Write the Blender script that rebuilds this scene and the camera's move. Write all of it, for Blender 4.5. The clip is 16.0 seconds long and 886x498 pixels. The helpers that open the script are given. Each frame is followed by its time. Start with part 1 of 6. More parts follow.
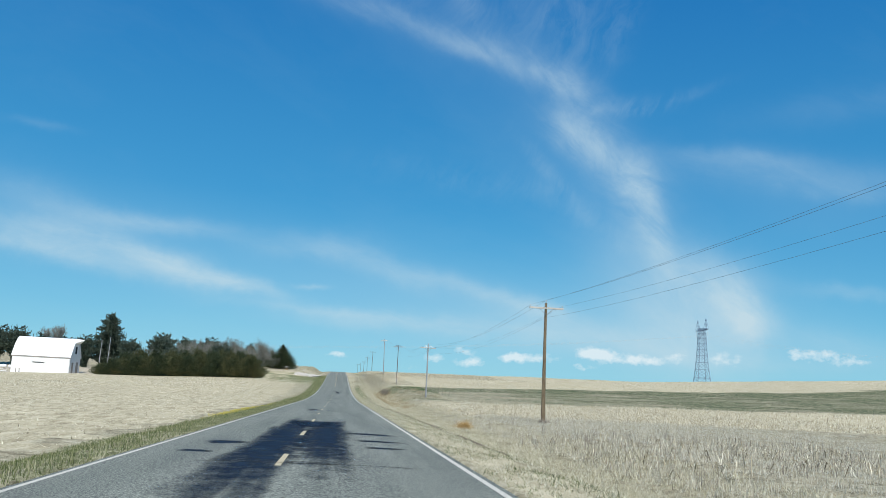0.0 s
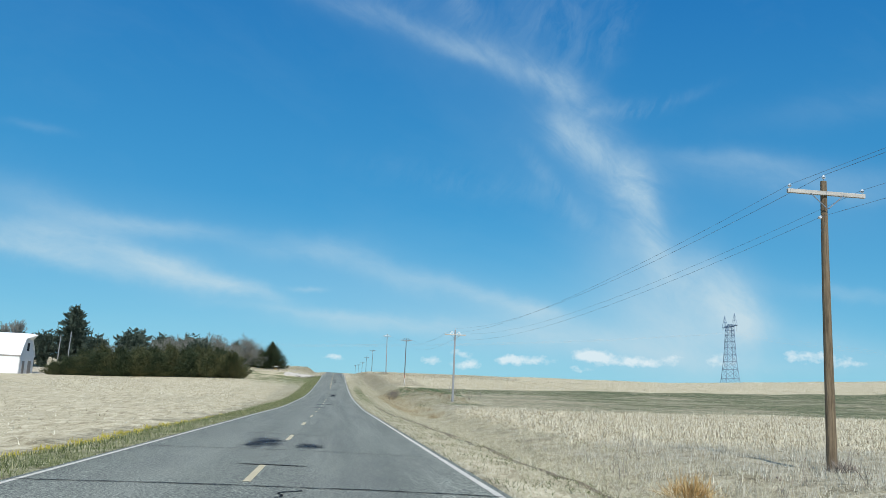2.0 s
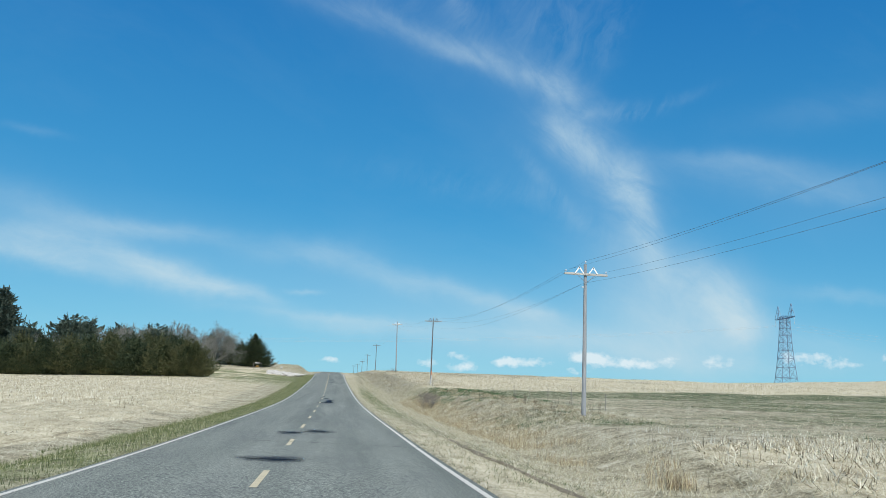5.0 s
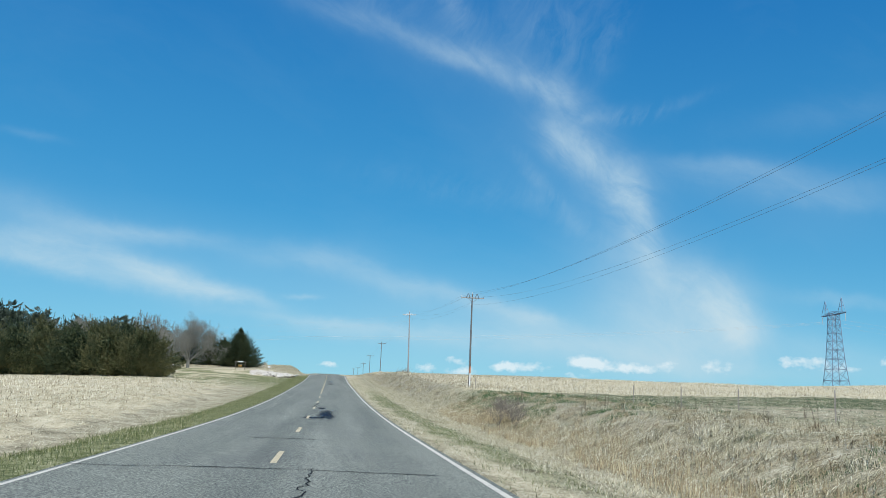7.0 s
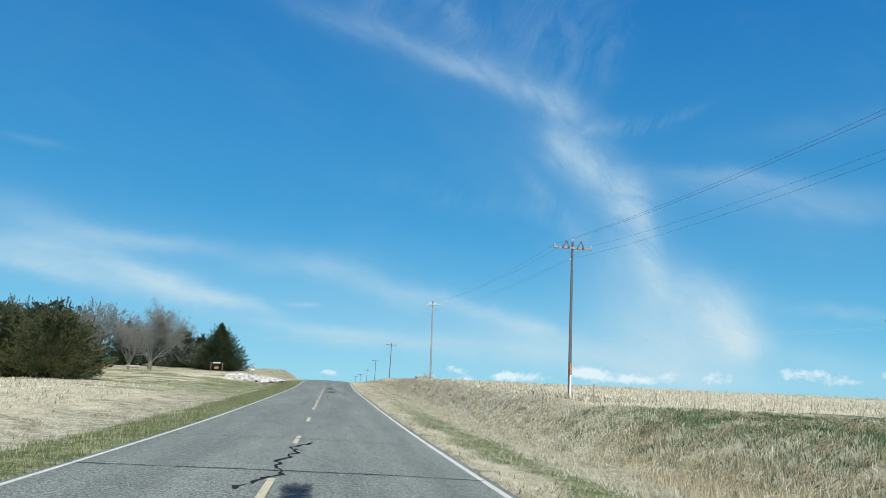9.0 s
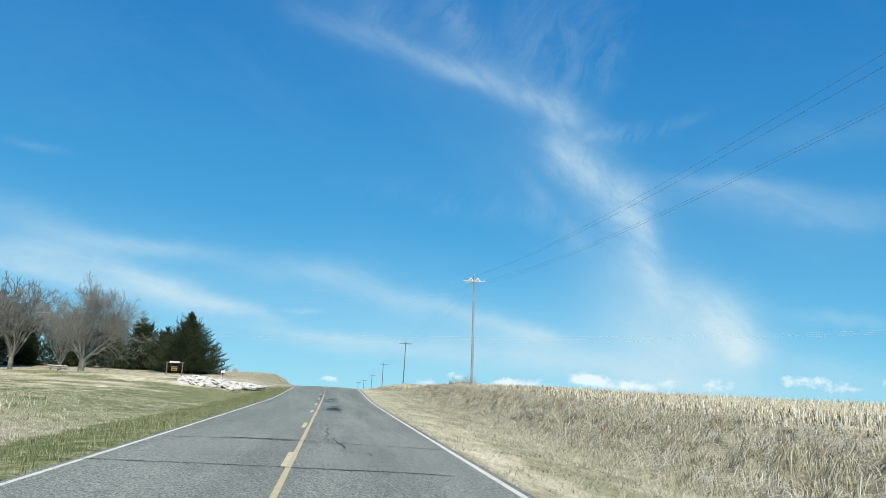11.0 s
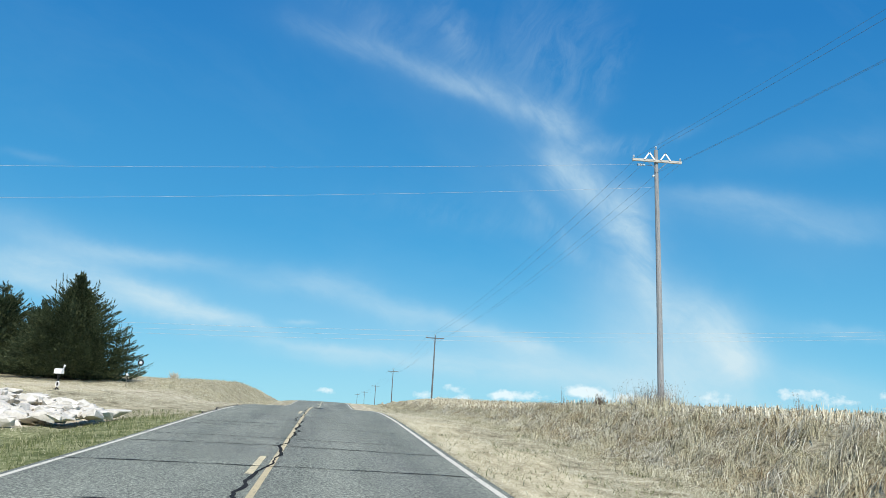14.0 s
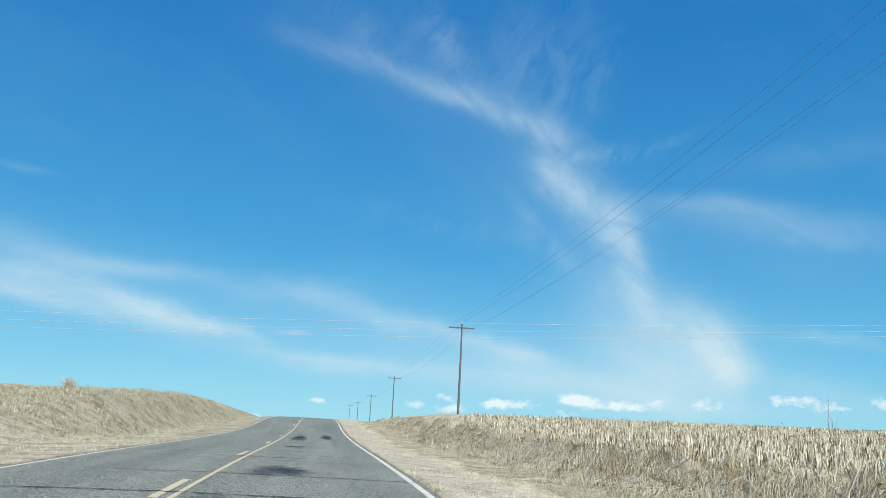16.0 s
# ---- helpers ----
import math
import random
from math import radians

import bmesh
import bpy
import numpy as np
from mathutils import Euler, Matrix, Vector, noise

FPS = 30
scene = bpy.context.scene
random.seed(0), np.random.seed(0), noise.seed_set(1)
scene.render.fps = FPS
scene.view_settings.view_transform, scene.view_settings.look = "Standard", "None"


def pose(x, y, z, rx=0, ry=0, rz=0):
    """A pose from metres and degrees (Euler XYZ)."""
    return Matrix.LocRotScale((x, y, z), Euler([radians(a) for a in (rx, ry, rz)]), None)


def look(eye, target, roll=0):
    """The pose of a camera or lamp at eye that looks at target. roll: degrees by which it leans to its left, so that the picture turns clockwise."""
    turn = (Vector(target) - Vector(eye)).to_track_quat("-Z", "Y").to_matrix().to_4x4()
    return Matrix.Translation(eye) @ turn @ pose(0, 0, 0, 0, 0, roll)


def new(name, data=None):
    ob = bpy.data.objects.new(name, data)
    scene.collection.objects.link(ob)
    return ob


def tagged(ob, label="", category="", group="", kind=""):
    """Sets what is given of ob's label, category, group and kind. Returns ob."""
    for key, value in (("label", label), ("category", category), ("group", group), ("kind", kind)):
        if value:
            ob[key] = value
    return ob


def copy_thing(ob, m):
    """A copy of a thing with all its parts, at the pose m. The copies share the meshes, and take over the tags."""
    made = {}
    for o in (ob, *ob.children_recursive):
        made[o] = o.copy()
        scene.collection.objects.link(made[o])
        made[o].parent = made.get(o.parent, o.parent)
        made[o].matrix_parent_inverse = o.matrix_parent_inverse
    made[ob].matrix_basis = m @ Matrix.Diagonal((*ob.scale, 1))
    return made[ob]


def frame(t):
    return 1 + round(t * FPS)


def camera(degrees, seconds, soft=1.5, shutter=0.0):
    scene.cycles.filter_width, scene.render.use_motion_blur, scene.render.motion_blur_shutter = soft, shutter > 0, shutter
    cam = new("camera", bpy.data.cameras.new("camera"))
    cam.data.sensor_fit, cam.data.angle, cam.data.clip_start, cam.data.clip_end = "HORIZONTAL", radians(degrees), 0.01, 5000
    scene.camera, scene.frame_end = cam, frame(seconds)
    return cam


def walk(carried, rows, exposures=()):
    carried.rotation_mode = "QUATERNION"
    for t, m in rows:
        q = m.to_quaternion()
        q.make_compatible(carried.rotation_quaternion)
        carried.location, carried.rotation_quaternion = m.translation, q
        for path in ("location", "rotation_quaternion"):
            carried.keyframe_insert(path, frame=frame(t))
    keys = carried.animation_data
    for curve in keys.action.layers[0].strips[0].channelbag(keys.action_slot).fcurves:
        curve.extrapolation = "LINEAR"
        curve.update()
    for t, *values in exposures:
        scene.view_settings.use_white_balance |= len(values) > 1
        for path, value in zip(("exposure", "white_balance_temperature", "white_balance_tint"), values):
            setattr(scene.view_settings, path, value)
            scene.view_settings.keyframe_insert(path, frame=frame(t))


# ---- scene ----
cam = camera(55, 16.0, soft=0.8)
PATH = [
    (0, pose(-0.003, 0.000, 1.504, 99.718, -2.831, -6.928)),
    (0.5, pose(-0.046, 9.432, 1.510, 99.870, -2.735, -6.875)),
    (1, pose(-0.016, 18.858, 1.476, 99.703, -2.804, -6.945)),
    (1.5, pose(0.035, 28.332, 1.387, 99.696, -2.714, -6.992)),
    (2, pose(0.161, 37.988, 1.402, 99.889, -2.699, -7.137)),
    (2.5, pose(0.240, 47.549, 1.420, 99.882, -2.752, -7.203)),
    (3, pose(0.231, 57.005, 1.386, 99.751, -2.642, -7.266)),
    (3.5, pose(0.144, 66.412, 1.353, 99.888, -2.594, -7.318)),
    (4, pose(0.141, 75.853, 1.410, 99.972, -2.512, -7.304)),
    (6.5, pose(-0.006, 123.454, 1.517, 100.257, -2.532, -7.454)),
    (7, pose(0.029, 133.059, 1.585, 100.366, -2.480, -7.468)),
    (7.5, pose(0.049, 142.730, 1.702, 100.468, -2.559, -7.497)),
    (8, pose(0.080, 152.542, 1.819, 100.692, -2.744, -7.466)),
    (8.5, pose(0.008, 162.507, 1.977, 100.794, -2.915, -7.491)),
    (9, pose(-0.042, 172.529, 2.236, 100.985, -2.955, -7.464)),
    (11.5, pose(-0.225, 222.738, 3.837, 101.663, -3.087, -7.447)),
    (12, pose(-0.212, 232.725, 4.208, 101.959, -3.128, -7.466)),
    (12.5, pose(-0.240, 242.650, 4.607, 102.013, -3.156, -7.532)),
    (13, pose(-0.251, 252.408, 4.976, 102.189, -3.220, -7.572)),
    (13.5, pose(-0.089, 262.062, 5.404, 102.152, -3.153, -7.630)),
    (14, pose(0.039, 271.571, 5.839, 102.206, -3.194, -7.676)),
    (14.5, pose(0.232, 280.936, 6.240, 102.164, -2.800, -7.919)),
    (15, pose(0.567, 290.097, 6.675, 102.689, -2.902, -8.144)),
    (15.5, pose(0.813, 299.097, 7.171, 102.773, -2.944, -8.175)),
    (16, pose(0.941, 308.046, 7.640, 102.829, -2.765, -8.167)),
]
walk(cam, PATH, ((0.0, 0.0, 6500, 10), (7.0, 0.03, 6500, 10), (9.5, 0.14, 6600, 10), (12.0, 0.24, 6700, 10), (16.0, 0.19, 6700, 10)))


# ---- sky, sun, exposure ----
SUN_ELEVATION, SUN_AZIMUTH = radians(46), radians(177)   # azimuth clockwise from the road's direction
sun = new("sun", bpy.data.lights.new("sun", "SUN"))
sun.data.energy, sun.data.angle, sun.data.color = 4.8, radians(0.53), (1.0, 0.965, 0.90)
sun_way = Vector((math.sin(SUN_AZIMUTH) * math.cos(SUN_ELEVATION), math.cos(SUN_AZIMUTH) * math.cos(SUN_ELEVATION), math.sin(SUN_ELEVATION)))
sun.matrix_world = look(sun_way * 400, (0, 0, 0))
scene.view_settings.exposure = 0.0

world = bpy.data.worlds.new("sky")
scene.world = world
world.use_nodes = True
wn, wl = world.node_tree.nodes, world.node_tree.links
wn.clear()


def wnode(kind, **settings):
    n = wn.new(kind)
    for key, value in settings.items():
        if key == "operation":
            n.operation = value
        elif key == "blend_type":
            n.blend_type = value
        elif key == "data_type":
            n.data_type = value
        else:
            n.inputs[key.replace("_", " ")].default_value = value
    return n


def wmath(op, a, b=None, clamp=False):
    n = wn.new("ShaderNodeMath")
    n.operation, n.use_clamp = op, clamp
    for i, v in enumerate((a, b)):
        if v is None:
            continue
        if isinstance(v, (int, float)):
            n.inputs[i].default_value = v
        else:
            wl.new(v, n.inputs[i])
    return n.outputs[0]


SKY_TINT, CIRRUS, HEAPS = (0.38, 0.92, 1.03, 1), (5.3, 7.0, 7.9, 1), (8.2, 9.0, 9.3, 1)
sky = wn.new("ShaderNodeTexSky")
sky.sky_type, sky.sun_disc = "NISHITA", False
sky.sun_elevation, sky.sun_rotation = SUN_ELEVATION, SUN_AZIMUTH
sky.altitude, sky.air_density, sky.dust_density, sky.ozone_density = 400, 1.0, 0.25, 4.0
coord = wn.new("ShaderNodeTexCoord")
split = wn.new("ShaderNodeSeparateXYZ")
wl.new(coord.outputs["Generated"], split.inputs[0])
ahead = wmath("MAXIMUM", split.outputs["Y"], 0.06)
flat = wn.new("ShaderNodeCombineXYZ")
wl.new(wmath("DIVIDE", split.outputs["X"], ahead), flat.inputs[0])
wl.new(wmath("DIVIDE", split.outputs["Z"], ahead), flat.inputs[1])


def sky_noise(vector, scale, detail, rough, distortion=0.0, stretch=None, turn=0.0):
    if stretch:
        m = wn.new("ShaderNodeMapping")
        m.vector_type = "TEXTURE"
        m.inputs["Rotation"].default_value, m.inputs["Scale"].default_value = (0, 0, radians(turn)), (stretch, 1, 1)
        wl.new(vector, m.inputs[0])
        vector = m.outputs[0]
    n = wn.new("ShaderNodeTexNoise")
    n.inputs["Scale"].default_value, n.inputs["Detail"].default_value = scale, detail
    n.inputs["Roughness"].default_value, n.inputs["Distortion"].default_value = rough, distortion
    wl.new(vector, n.inputs["Vector"])
    return n


def warped(vector, scale, amount):
    n = sky_noise(vector, scale, 4, 0.6)
    off = wn.new("ShaderNodeVectorMath")
    off.operation = "SUBTRACT"
    off.inputs[1].default_value = (0.5, 0.5, 0.5)
    wl.new(n.outputs["Color"], off.inputs[0])
    grow = wn.new("ShaderNodeVectorMath")
    grow.operation = "SCALE"
    grow.inputs["Scale"].default_value = amount
    wl.new(off.outputs[0], grow.inputs[0])
    add = wn.new("ShaderNodeVectorMath")
    wl.new(vector, add.inputs[0])
    wl.new(grow.outputs[0], add.inputs[1])
    return add.outputs[0]


def puffs(vector, rows, wide=1.0):
    """The sum of soft ellipses: (u, v, turn, half length, half width, strength); wide: stretches the widths."""
    total = None
    for u, v, turn, length, width, strength in rows:
        m = wn.new("ShaderNodeMapping")
        m.vector_type = "TEXTURE"
        m.inputs["Location"].default_value, m.inputs["Rotation"].default_value = (u, v, 0), (0, 0, radians(turn))
        m.inputs["Scale"].default_value = (length * (0.5 + 0.5 * wide), width * wide, 1)
        wl.new(vector, m.inputs[0])
        d = wn.new("ShaderNodeVectorMath")
        d.operation = "DOT_PRODUCT"
        wl.new(m.outputs[0], d.inputs[0])
        wl.new(m.outputs[0], d.inputs[1])
        g = wmath("MULTIPLY", wmath("EXPONENT", wmath("MULTIPLY", d.outputs["Value"], -1.0)), strength)
        total = g if total is None else wmath("ADD", total, g)
    return total


SWIRL = [
    (-0.013, 0.471, -12, 0.067, 0.0135, 0.30), (0.091, 0.444, -19, 0.059, 0.0103, 0.45), (0.182, 0.421, -16, 0.063, 0.0140, 0.60), (0.255, 0.396, -30, 0.047, 0.0177, 0.65),
    (0.262, 0.342, -55, 0.036, 0.0211, 0.45), (0.279, 0.321, -23, 0.044, 0.0176, 0.50), (0.321, 0.308, -30, 0.054, 0.0213, 0.75), (0.341, 0.271, -46, 0.044, 0.0212, 0.70),
    (0.369, 0.263, -77, 0.036, 0.0130, 0.70), (0.360, 0.208, -42, 0.047, 0.0264, 0.40), (0.381, 0.198, -66, 0.038, 0.0141, 0.50)]
LOBE = [
    (0.455, 0.149, -11, 0.042, 0.0178, 0.50), (0.488, 0.129, -49, 0.039, 0.0202, 0.75), (0.499, 0.100, -66, 0.022, 0.0119, 0.50), (0.458, 0.090, -42, 0.043, 0.0294, 0.60),
    (0.382, 0.078, -25, 0.047, 0.0242, 0.40), (0.375, 0.135, -19, 0.055, 0.0302, 0.32), (0.407, 0.165, -42, 0.031, 0.0206, 0.30)]
PLUMES = [
    (0.128, 0.483, -49, 0.072, 0.0248, 0.30), (0.235, 0.495, -82, 0.070, 0.0255, 0.32), (0.288, 0.493, -101, 0.080, 0.0246, 0.32), (0.331, 0.478, -112, 0.052, 0.0136, 0.30),
    (0.029, 0.494, -37, 0.061, 0.0196, 0.25), (0.326, 0.371, 14, 0.045, 0.0078, 0.50), (0.384, 0.381, 24, 0.062, 0.0061, 0.30), (0.241, 0.275, -42, 0.050, 0.0081, 0.30),
    (0.142, 0.259, -7, 0.107, 0.0146, 0.20), (0.289, 0.221, -30, 0.065, 0.0127, 0.30), (0.198, 0.487, -76, 0.041, 0.0180, 0.20), (0.123, 0.509, -75, 0.038, 0.0118, 0.25)]
STREAKS = [
    (-0.338, 0.163, -8, 0.083, 0.0137, 0.65), (-0.329, 0.140, -8, 0.087, 0.0107, 0.75), (-0.204, 0.132, -17, 0.063, 0.0140, 0.85), (-0.120, 0.115, -11, 0.054, 0.0087, 0.70),
    (-0.352, 0.199, -14, 0.066, 0.0171, 0.28), (-0.228, 0.179, -5, 0.094, 0.0096, 0.45), (-0.362, 0.285, -9, 0.029, 0.0050, 0.15), (-0.043, 0.166, 4, 0.058, 0.0126, 0.30),
    (0.041, 0.147, -15, 0.071, 0.0128, 0.36), (0.160, 0.125, -11, 0.080, 0.0093, 0.45), (0.240, 0.110, -13, 0.037, 0.0084, 0.35), (-0.040, 0.118, -1, 0.016, 0.0026, 0.40)]
LOW_STREAKS = [
    (-0.018, 0.090, -2, 0.086, 0.0047, 0.50), (0.025, 0.080, 0, 0.084, 0.0068, 0.50), (0.172, 0.080, -2, 0.102, 0.0131, 0.55), (0.223, 0.095, -12, 0.056, 0.0133, 0.35),
    (0.332, 0.074, -6, 0.086, 0.0136, 0.50), (0.491, 0.318, 2, 0.080, 0.0092, 0.30), (0.583, 0.300, 0, 0.142, 0.0150, 0.36), (0.649, 0.278, -1, 0.078, 0.0095, 0.20),
    (0.630, 0.397, 12, 0.107, 0.0155, 0.14), (0.643, 0.151, -4, 0.075, 0.0062, 0.35), (0.614, 0.088, -5, 0.102, 0.0146, 0.35), (0.520, 0.060, 1, 0.185, 0.0089, 0.30)]
HEAPS_NEAR = [
    (-0.003, 0.040, 3, 0.010, 0.0031, 0.90), (0.109, 0.043, 3, 0.010, 0.0037, 0.90), (0.144, 0.052, 3, 0.010, 0.0032, 0.80), (0.152, 0.040, 3, 0.015, 0.0043, 1.00),
    (0.200, 0.048, 3, 0.012, 0.0038, 1.10), (0.228, 0.048, 3, 0.024, 0.0049, 0.80), (0.299, 0.058, 3, 0.016, 0.0061, 1.50), (0.322, 0.054, 3, 0.020, 0.0051, 1.00),
    (0.355, 0.054, 3, 0.011, 0.0040, 1.00), (0.374, 0.052, 3, 0.014, 0.0040, 1.00), (0.408, 0.057, 3, 0.014, 0.0057, 0.60)]
HEAPS_FAR = [
    (0.466, 0.060, 3, 0.022, 0.0070, 0.55), (0.562, 0.072, 3, 0.013, 0.0054, 0.80), (0.588, 0.069, 3, 0.025, 0.0054, 0.60), (0.600, 0.075, 3, 0.013, 0.0036, 0.60),
    (0.633, 0.066, 3, 0.020, 0.0049, 0.80), (0.699, 0.076, 3, 0.013, 0.0056, 0.90), (0.737, 0.072, 3, 0.025, 0.0050, 0.70), (0.793, 0.076, 3, 0.026, 0.0051, 0.60),
    (0.080, 0.031, 3, 0.010, 0.0026, 0.40), (0.288, 0.041, 3, 0.015, 0.0028, 0.50), (-0.073, 0.020, 3, 0.010, 0.0040, 0.50)]
soft_uv = warped(warped(flat.outputs[0], 5.0, 0.025), 20.0, 0.02)
swirl, lobe, plumes = puffs(soft_uv, SWIRL, 1.3), wmath("MULTIPLY", puffs(soft_uv, LOBE, 1.7), 1.2), puffs(soft_uv, PLUMES, 1.3)
streaks = wmath("ADD", wmath("MULTIPLY", puffs(soft_uv, STREAKS, 1.12), 1.3), puffs(soft_uv, LOW_STREAKS, 1.35))
haze = puffs(warped(flat.outputs[0], 3.0, 0.05), [
    (0.12, 0.02, 0, 1.6, 0.085, 0.28), (0.25, 0.09, 4, 0.34, 0.06, 0.24), (-0.32, 0.17, -9, 0.24, 0.06, 0.12), (0.3, 0.29, -42, 0.16, 0.06, 0.08),
    (0.36, 0.15, -60, 0.12, 0.07, 0.2), (0.02, 0.13, -6, 0.2, 0.035, 0.16), (0.58, 0.27, 0, 0.16, 0.05, 0.14), (0.04, 0.47, -17, 0.18, 0.05, 0.06)])


def fibres(turn, stretch, low, gain, scale=24.0):
    n = sky_noise(warped(flat.outputs[0], 6.0, 0.06), scale, 9, 0.66, 0.5, stretch, turn)
    return wmath("MULTIPLY", wmath("SUBTRACT", n.outputs["Fac"], low, True), gain)


cirrus = wmath("MULTIPLY", swirl, wmath("ADD", fibres(-38, 2.6, 0.3, 2.0), 0.26))
cirrus = wmath("ADD", cirrus, wmath("MULTIPLY", lobe, wmath("ADD", fibres(-30, 1.5, 0.3, 1.5, 16.0), 0.5)))
cirrus = wmath("ADD", cirrus, wmath("MULTIPLY", plumes, fibres(66, 3.4, 0.37, 2.7)))
cirrus = wmath("ADD", cirrus, wmath("MULTIPLY", streaks, wmath("ADD", fibres(-8, 4.0, 0.32, 1.8), 0.55)))
veil = sky_noise(warped(flat.outputs[0], 2.0, 0.2), 3.6, 8, 0.62, 0.3, 2.4, -14)
thin = wmath("MULTIPLY", wmath("SUBTRACT", veil.outputs["Fac"], 0.47, True), 0.4)
cirrus = wmath("MULTIPLY", wmath("ADD", wmath("ADD", cirrus, thin), haze), 0.53, True)
puff_uv = warped(flat.outputs[0], 60.0, 0.011)
heaps = wmath("ADD", puffs(puff_uv, HEAPS_NEAR, 1.25), puffs(puff_uv, HEAPS_FAR, 1.25))
heap_grain = sky_noise(flat.outputs[0], 95.0, 7, 0.6, 0.0, 1.3)
lumps = wmath("MULTIPLY", wmath("SUBTRACT", heap_grain.outputs["Fac"], 0.5), 2.8)
heaps = wmath("MULTIPLY", wmath("SUBTRACT", wmath("ADD", wmath("MULTIPLY", heaps, 1.1), wmath("MULTIPLY", lumps, wmath("MULTIPLY", heaps, 2.5, True))), 0.27, True), 0.95, True)
heaps = wmath("MULTIPLY", heaps, 0.76)
forward = wmath("MULTIPLY", wmath("SUBTRACT", split.outputs["Y"], 0.15, True), 4.0, True)


def blend(low, high, factor):
    n = wn.new("ShaderNodeMix")
    n.data_type = "RGBA"
    wl.new(factor, n.inputs[0])
    for socket, v in ((n.inputs[6], low), (n.inputs[7], high)):
        if isinstance(v, tuple):
            socket.default_value = v
        else:
            wl.new(v, socket)
    return n.outputs[2]


def tinted(colour, tint):
    n = wn.new("ShaderNodeMix")
    n.data_type, n.blend_type = "RGBA", "MULTIPLY"
    n.inputs[0].default_value, n.inputs[7].default_value = 1.0, tint
    wl.new(colour, n.inputs[6])
    return n.outputs[2]


clear = tinted(sky.outputs[0], SKY_TINT)
grade = wn.new("ShaderNodeValToRGB")
grade.color_ramp.elements.remove(grade.color_ramp.elements[1])
for k, (at, colour) in enumerate(((0.0, (0.28, 0.61, 0.79)), (0.08, (0.15, 0.48, 0.73)), (0.22, (0.046, 0.315, 0.635)), (0.45, (0.012, 0.192, 0.535)), (1.0, (0.008, 0.11, 0.39)))):
    el = grade.color_ramp.elements[0] if k == 0 else grade.color_ramp.elements.new(at)
    el.position, el.color = at, (*colour, 1)
wl.new(split.outputs["Z"], grade.inputs[0])
mixed = wn.new("ShaderNodeMix")
mixed.data_type, mixed.inputs[0].default_value = "RGBA", 0.75
wl.new(clear, mixed.inputs[6])
wl.new(tinted(grade.outputs[0], (10, 10, 10, 1)), mixed.inputs[7])
clear = mixed.outputs[2]
with_cirrus = blend(clear, CIRRUS, wmath("MULTIPLY", cirrus, forward))
with_heaps = blend(with_cirrus, HEAPS, wmath("MULTIPLY", heaps, forward))
back = wn.new("ShaderNodeBackground")
back.inputs["Strength"].default_value = 0.1
wl.new(with_heaps, back.inputs["Color"])
wl.new(back.outputs[0], wn.new("ShaderNodeOutputWorld").inputs["Surface"])


# ---- materials ----
class Shader:
    """A node material with one Principled surface and short ways to add nodes."""

    def __init__(self, name, rough=0.8, metal=0.0, spec=0.3):
        self.mat = bpy.data.materials.new(name)
        self.mat.use_nodes = True
        self.n, self.l = self.mat.node_tree.nodes, self.mat.node_tree.links
        self.b = self.n["Principled BSDF"]
        self.b.inputs["Roughness"].default_value, self.b.inputs["Metallic"].default_value = rough, metal
        self.b.inputs["Specular IOR Level"].default_value = spec
        self.c = self.n.new("ShaderNodeTexCoord")

    def put(self, socket, v):
        if isinstance(v, (int, float)):
            socket.default_value = v
        elif isinstance(v, tuple):
            socket.default_value = v if len(v) == 4 else (*v, 1)
        else:
            self.l.new(v, socket)

    def noise(self, scale, detail=5, rough=0.6, stretch=(1, 1, 1), distortion=0.0):
        m = self.n.new("ShaderNodeMapping")
        m.inputs["Scale"].default_value = stretch
        self.l.new(self.c.outputs["Object"], m.inputs[0])
        t = self.n.new("ShaderNodeTexNoise")
        t.inputs["Scale"].default_value, t.inputs["Detail"].default_value = scale, detail
        t.inputs["Roughness"].default_value, t.inputs["Distortion"].default_value = rough, distortion
        self.l.new(m.outputs[0], t.inputs["Vector"])
        return t.outputs["Fac"]

    def ramp(self, fac, *stops):
        r = self.n.new("ShaderNodeValToRGB")
        e = r.color_ramp.elements
        while len(e) < len(stops):
            e.new(0.5)
        for el, (at, colour) in zip(e, stops):
            el.position, el.color = at, (*colour, 1)
        self.l.new(fac, r.inputs[0])
        return r.outputs[0]

    def math(self, op, a, b=0.0, clamp=False):
        m = self.n.new("ShaderNodeMath")
        m.operation, m.use_clamp = op, clamp
        self.put(m.inputs[0], a)
        self.put(m.inputs[1], b)
        return m.outputs[0]

    def mix(self, fac, a, b, kind="MIX"):
        m = self.n.new("ShaderNodeMix")
        m.data_type, m.blend_type = "RGBA", kind
        self.put(m.inputs[0], fac)
        self.put(m.inputs[6], a)
        self.put(m.inputs[7], b)
        return m.outputs[2]

    def island(self):
        return self.n.new("ShaderNodeNewGeometry").outputs["Random Per Island"]

    def object_random(self):
        return self.n.new("ShaderNodeObjectInfo").outputs["Random"]

    def colour(self, v):
        self.put(self.b.inputs["Base Color"], v)
        return self

    def bump(self, height, strength=0.4, distance=0.02):
        m = self.n.new("ShaderNodeBump")
        m.inputs["Strength"].default_value, m.inputs["Distance"].default_value = strength, distance
        self.l.new(height, m.inputs["Height"])
        self.l.new(m.outputs[0], self.b.inputs["Normal"])
        return self


